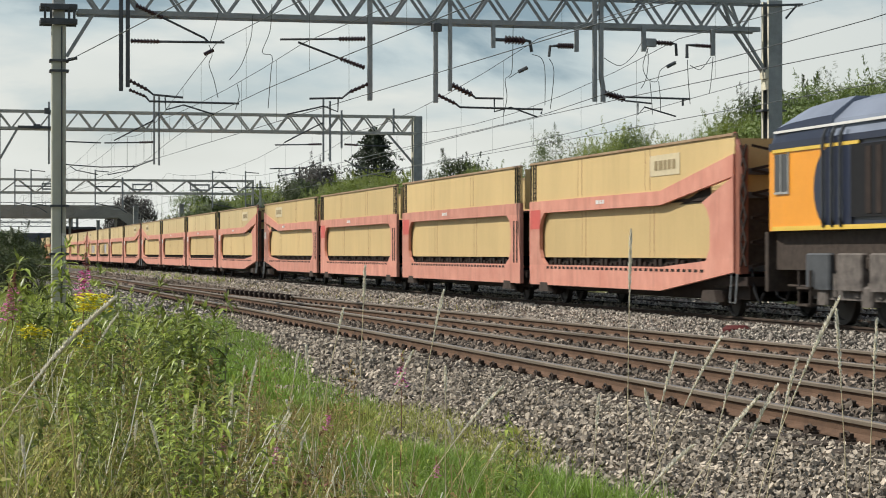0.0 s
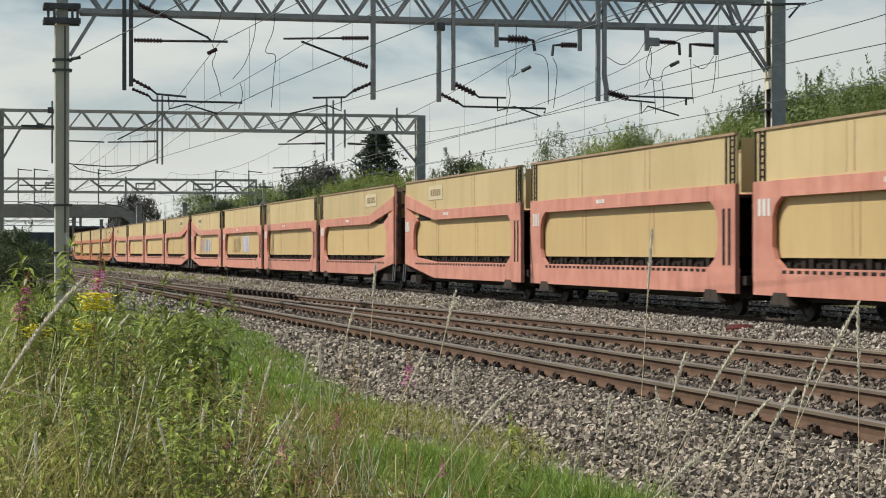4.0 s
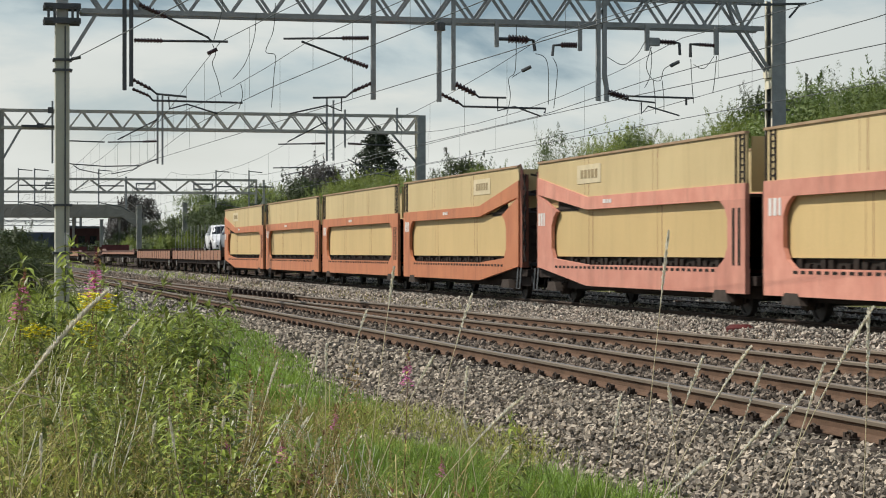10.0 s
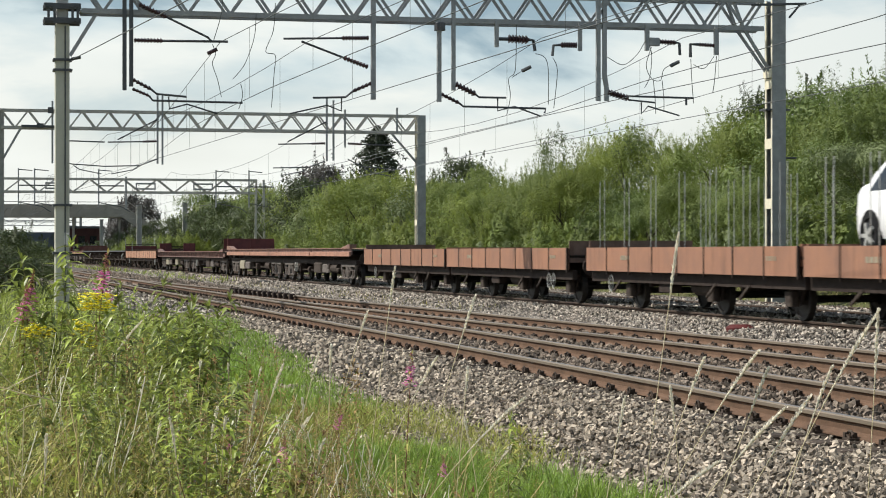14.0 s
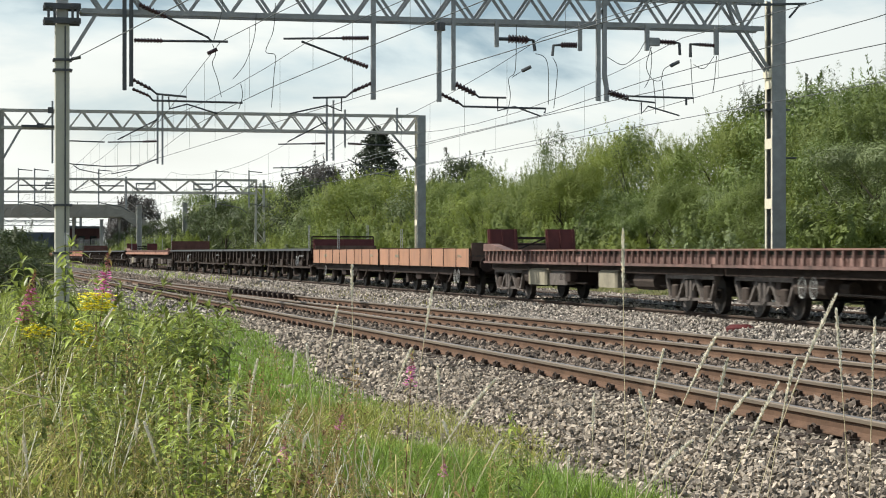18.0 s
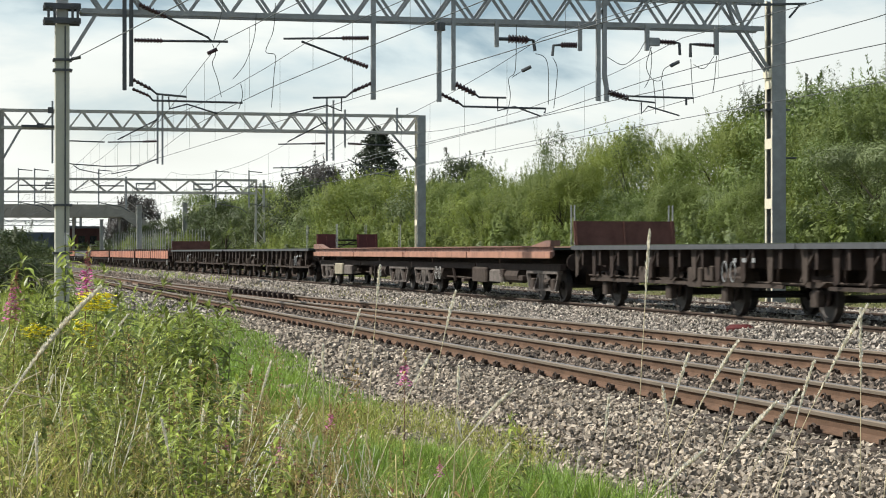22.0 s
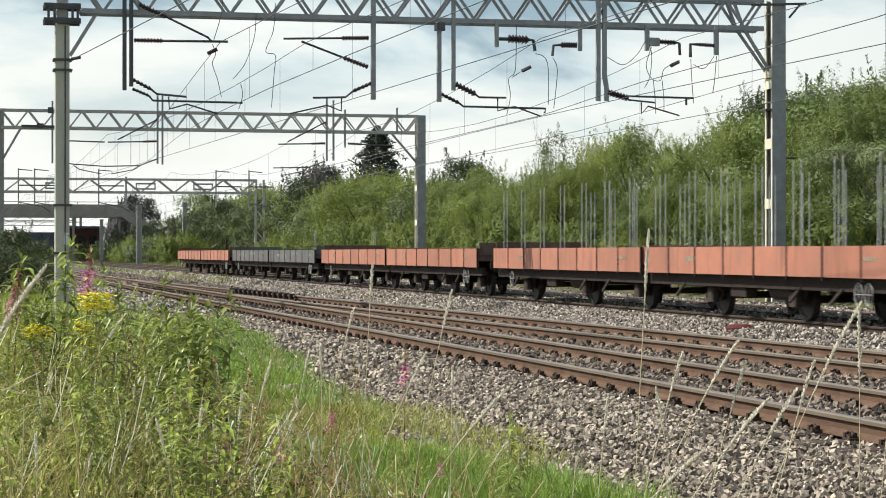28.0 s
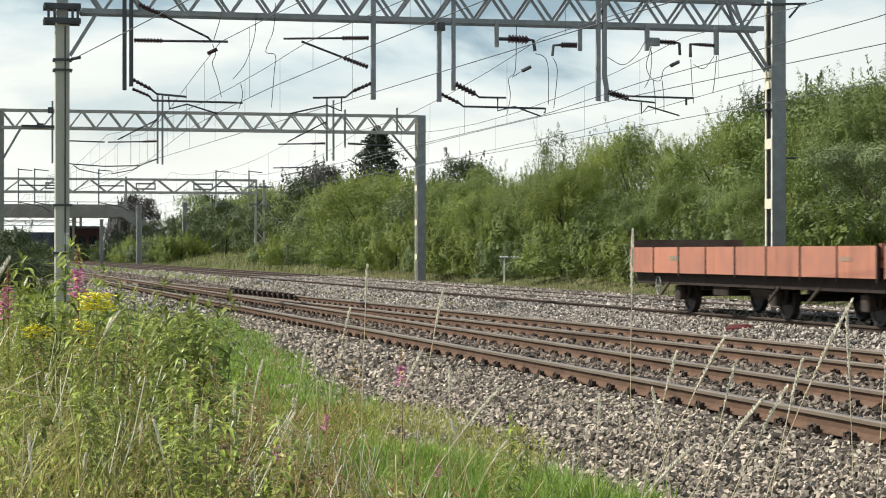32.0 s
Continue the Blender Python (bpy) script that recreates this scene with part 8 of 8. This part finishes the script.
def build_stalks():
    stalk(3.02, 9.05, -0.42, 1.77, 0.03, -0.01, 0.24)
    stalk(2.25, 10.26, -0.35, 1.41, 0.19, -0.05, 0.18)
    stalk(2.11, 10.8, -0.35, 1.53, 0.04, -0.01, 0.16)
    stalk(2.05, 11.85, -0.35, 1.28, 0.19, -0.05, 0.12)
    stalk(3.11, 8.0, -0.42, 1.48, 0.46, -0.11, 0.28)
    stalk(3.72, 8.16, -0.42, 1.43, -0.04, 0.01, 0.24)
    stalk(2.82, 8.58, -0.42, 1.3, 0.45, -0.11, 0.2)
    stalk(3.11, 8.51, -0.42, 1.2, 0.21, -0.05, 0.16)
    stalk(2.91, 8.76, -0.42, 1.23, 0.22, -0.05, 0.16)
    stalk(2.73, 8.19, -0.42, 1.08, 0.54, -0.13, 0.18)
    stalk(2.1, 10.81, -0.35, 1.08, 0.32, -0.08, 0.16)
    stalk(2.98, 8.13, -0.42, 1.12, 0.38, -0.09, 0.2)
    stalk(3.43, 8.54, -0.42, 1.2, 0.2, -0.05, 0.2)
    stalk(2.85, 9.09, -0.35, 0.95, 0.05, -0.01, 0.14)
    stalk(2.06, 9.79, -0.35, 0.96, 0.54, -0.13, 0.2)
    stalk(2.38, 9.92, -0.35, 1.04, 0.0, -0.0, 0.12)
    stalk(1.8, 11.4, -0.25, 0.96, 0.11, -0.03, 0.1)
    stalk(1.91, 10.85, -0.25, 1.01, -0.04, 0.01, 0.12)
    stalk(1.41, 10.55, -0.25, 0.95, 0.15, -0.03, 0.14)
    stalk(1.31, 9.97, -0.25, 0.84, 0.04, -0.01, 0.14)
    stalk(1.07, 9.51, -0.25, 0.8, 0.04, -0.01, 0.12)
    stalk(1.02, 9.32, -0.25, 0.75, -0.13, 0.03, 0.12)
    stalk(3.18, 8.81, -0.42, 1.06, -0.14, 0.03, 0.12)
    stalk(3.61, 7.78, -0.42, 1.4, 0.06, -0.02, 0.2)
    stalk(0.37, 9.16, -0.25, 0.71, -0.03, 0.01, 0.12)
    stalk(2.4, 8.07, -0.35, 0.82, 0.54, -0.13, 0.14)
    stalk(0.58, 13.02, -0.25, 1.13, 0.46, -0.11, 0.16)
    stalk(-0.06, 8.24, -0.25, 1.42, 0.5, -0.12, 0.34, 0.0035, 2.4, fat=1.15)["bowing"] = 1
    # broken dry stems crossing at the edge of the weeds
    b = thing("broken_stems", "pale dry broken stems crossing above the weeds", "grass", at=pose(0.24, 8.6, -0.27))
    for k, pts in enumerate((((0, 0, 0), (0.01, 0, 0.5), (-0.02, 0, 0.98)), ((-0.04, 0.0, 0.98), (0.06, -0.02, 0.95), (0.17, -0.02, 0.925)), ((-0.03, 0.01, 0.96), (0.05, 0, 1.0), (0.13, 0, 1.04)),
                             ((-0.05, 0.02, 1.05), (0.03, 0, 0.97), (0.1, 0, 0.93)), ((0.02, 0.03, 0), (0.05, 0.02, 0.5), (0.06, 0, 0.90)), ((0.03, 0, 0.88), (0.08, 0, 0.90), (0.13, 0, 0.91)))):
        part("stem", Shape().path(pts, 0.0022 if k in (1, 2) else 0.0017, 5), STRAW, b)
    r = random.Random(8)
    for i in range(22):
        x, y = r.uniform(0.3, 3.2), r.uniform(9.5, 15)
        stalk(x, y, float(gz(np.array(x), np.array(y))) - 0.02, r.uniform(0.55, 0.95) * (1.15 - 0.12 * x), r.uniform(-0.15, 0.25), r.uniform(-0.1, 0.1), r.uniform(0.04, 0.08), 0.0022)


build_stalks()


def motions():
    for ob, tau in MOVERS:
        z = ob.matrix_basis.translation.z
        y0 = LEAD + SPEED * tau
        walk(ob, [(0.0, pose(T4, y0, z)), (32.0, pose(T4, y0 - SPEED * 32.0, z))])
    # the dry stalks bow and rise in the gusts: degrees of lean at each time
    wind = [(0, -0.5), (1, -0.5), (2, 1.6), (3, 4.7), (4.4, 1.2), (6, 2.5), (7, 2.7), (8, 1.8), (9, 5.1), (10, 4.7), (11, 1.6), (12, 5.4), (13, 0.8), (14, 5.7), (15.5, 1.0), (17, -1.9), (18, -2.5), (19, -2.6),
            (20, 4.2), (20.9, -2.6), (21.5, -0.4), (22.1, 2.6), (23, -1.2), (24, -0.2), (25, 0.1), (26.5, 2.2), (28, 1.6), (29, 0.4), (30, 5.0), (31, 3.7), (32, -0.1)]
    for k, ob in enumerate(PLANTS):
        if ob.get("bowing"):
            continue
        p = ob.matrix_basis.translation.copy()
        walk(ob, [(float(t), Matrix.Translation(p) @ pose(0, 0, 0, 0, w + 0.7 * math.sin(t * 1.9 + k), 0)) for t, w in wind])

    # the long stalk at the edge of the weeds swings on its own
    swing = [(0, 28.6), (0.5, 29.9), (1, 26.4), (1.5, 24.5), (2, 22.5), (2.5, 26.7), (3, 30.3), (3.5, 24.1), (4.5, 22.5), (5.5, 20.9), (6, 21.3), (7, 24.7), (7.5, 16.7), (8, 17.1), (8.5, 13.0), (9, 16.2), (9.5, 16.9),
             (10, 26.7), (10.5, 20.0), (11, 20.2), (11.5, 9.5), (12, 13.3), (13, 9.0), (14, 8.0), (16, 7.0), (18, 10.0), (18.5, 14.3), (19, 18.7), (19.5, 21.0), (20, 27.9), (20.6, 25.1), (20.9, 23.8), (21.5, 26.1), (21.8, 24.6), (22.1, 25.9), (22.5, 22.6), (23, 22.9), (24, 19.7), (24.5, 13.3), (25, 15.7), (25.5, 11.4), (26.5, 16.0), (27.5, 20.0), (28, 17.1), (29, 16.1), (30, 19.0), (31, 8.6), (32, 11.8)]
    for ob in PLANTS:
        if ob.get("bowing"):
            p = ob.matrix_basis.translation.copy()
            walk(ob, [(float(t), Matrix.Translation(p) @ pose(0, 0, 0, 0, a - 20, 0)) for t, a in swing])

    # the willowherbs nod
    nod = [(0, 2.5), (2, 4.8), (4, 5.5), (6, 6.6), (9, 2.6), (12, 9.5), (13, 6.5), (15, 7.2), (17, 7.6), (20, 4.6), (23, 1.3), (25, 0.9), (28, 2.6), (30, 0.4), (32, -0.3)]
    for k, ob in enumerate(SWAYING):
        m = ob.matrix_basis.copy()
        p = m.translation.copy()
        f = 1.0 if k < 4 else 0.5
        walk(ob, [(float(t), Matrix.Translation(p) @ pose(0, 0, 0, 0, f * a, 0) @ Matrix.Translation(-p) @ m) for t, a in nod])


motions()
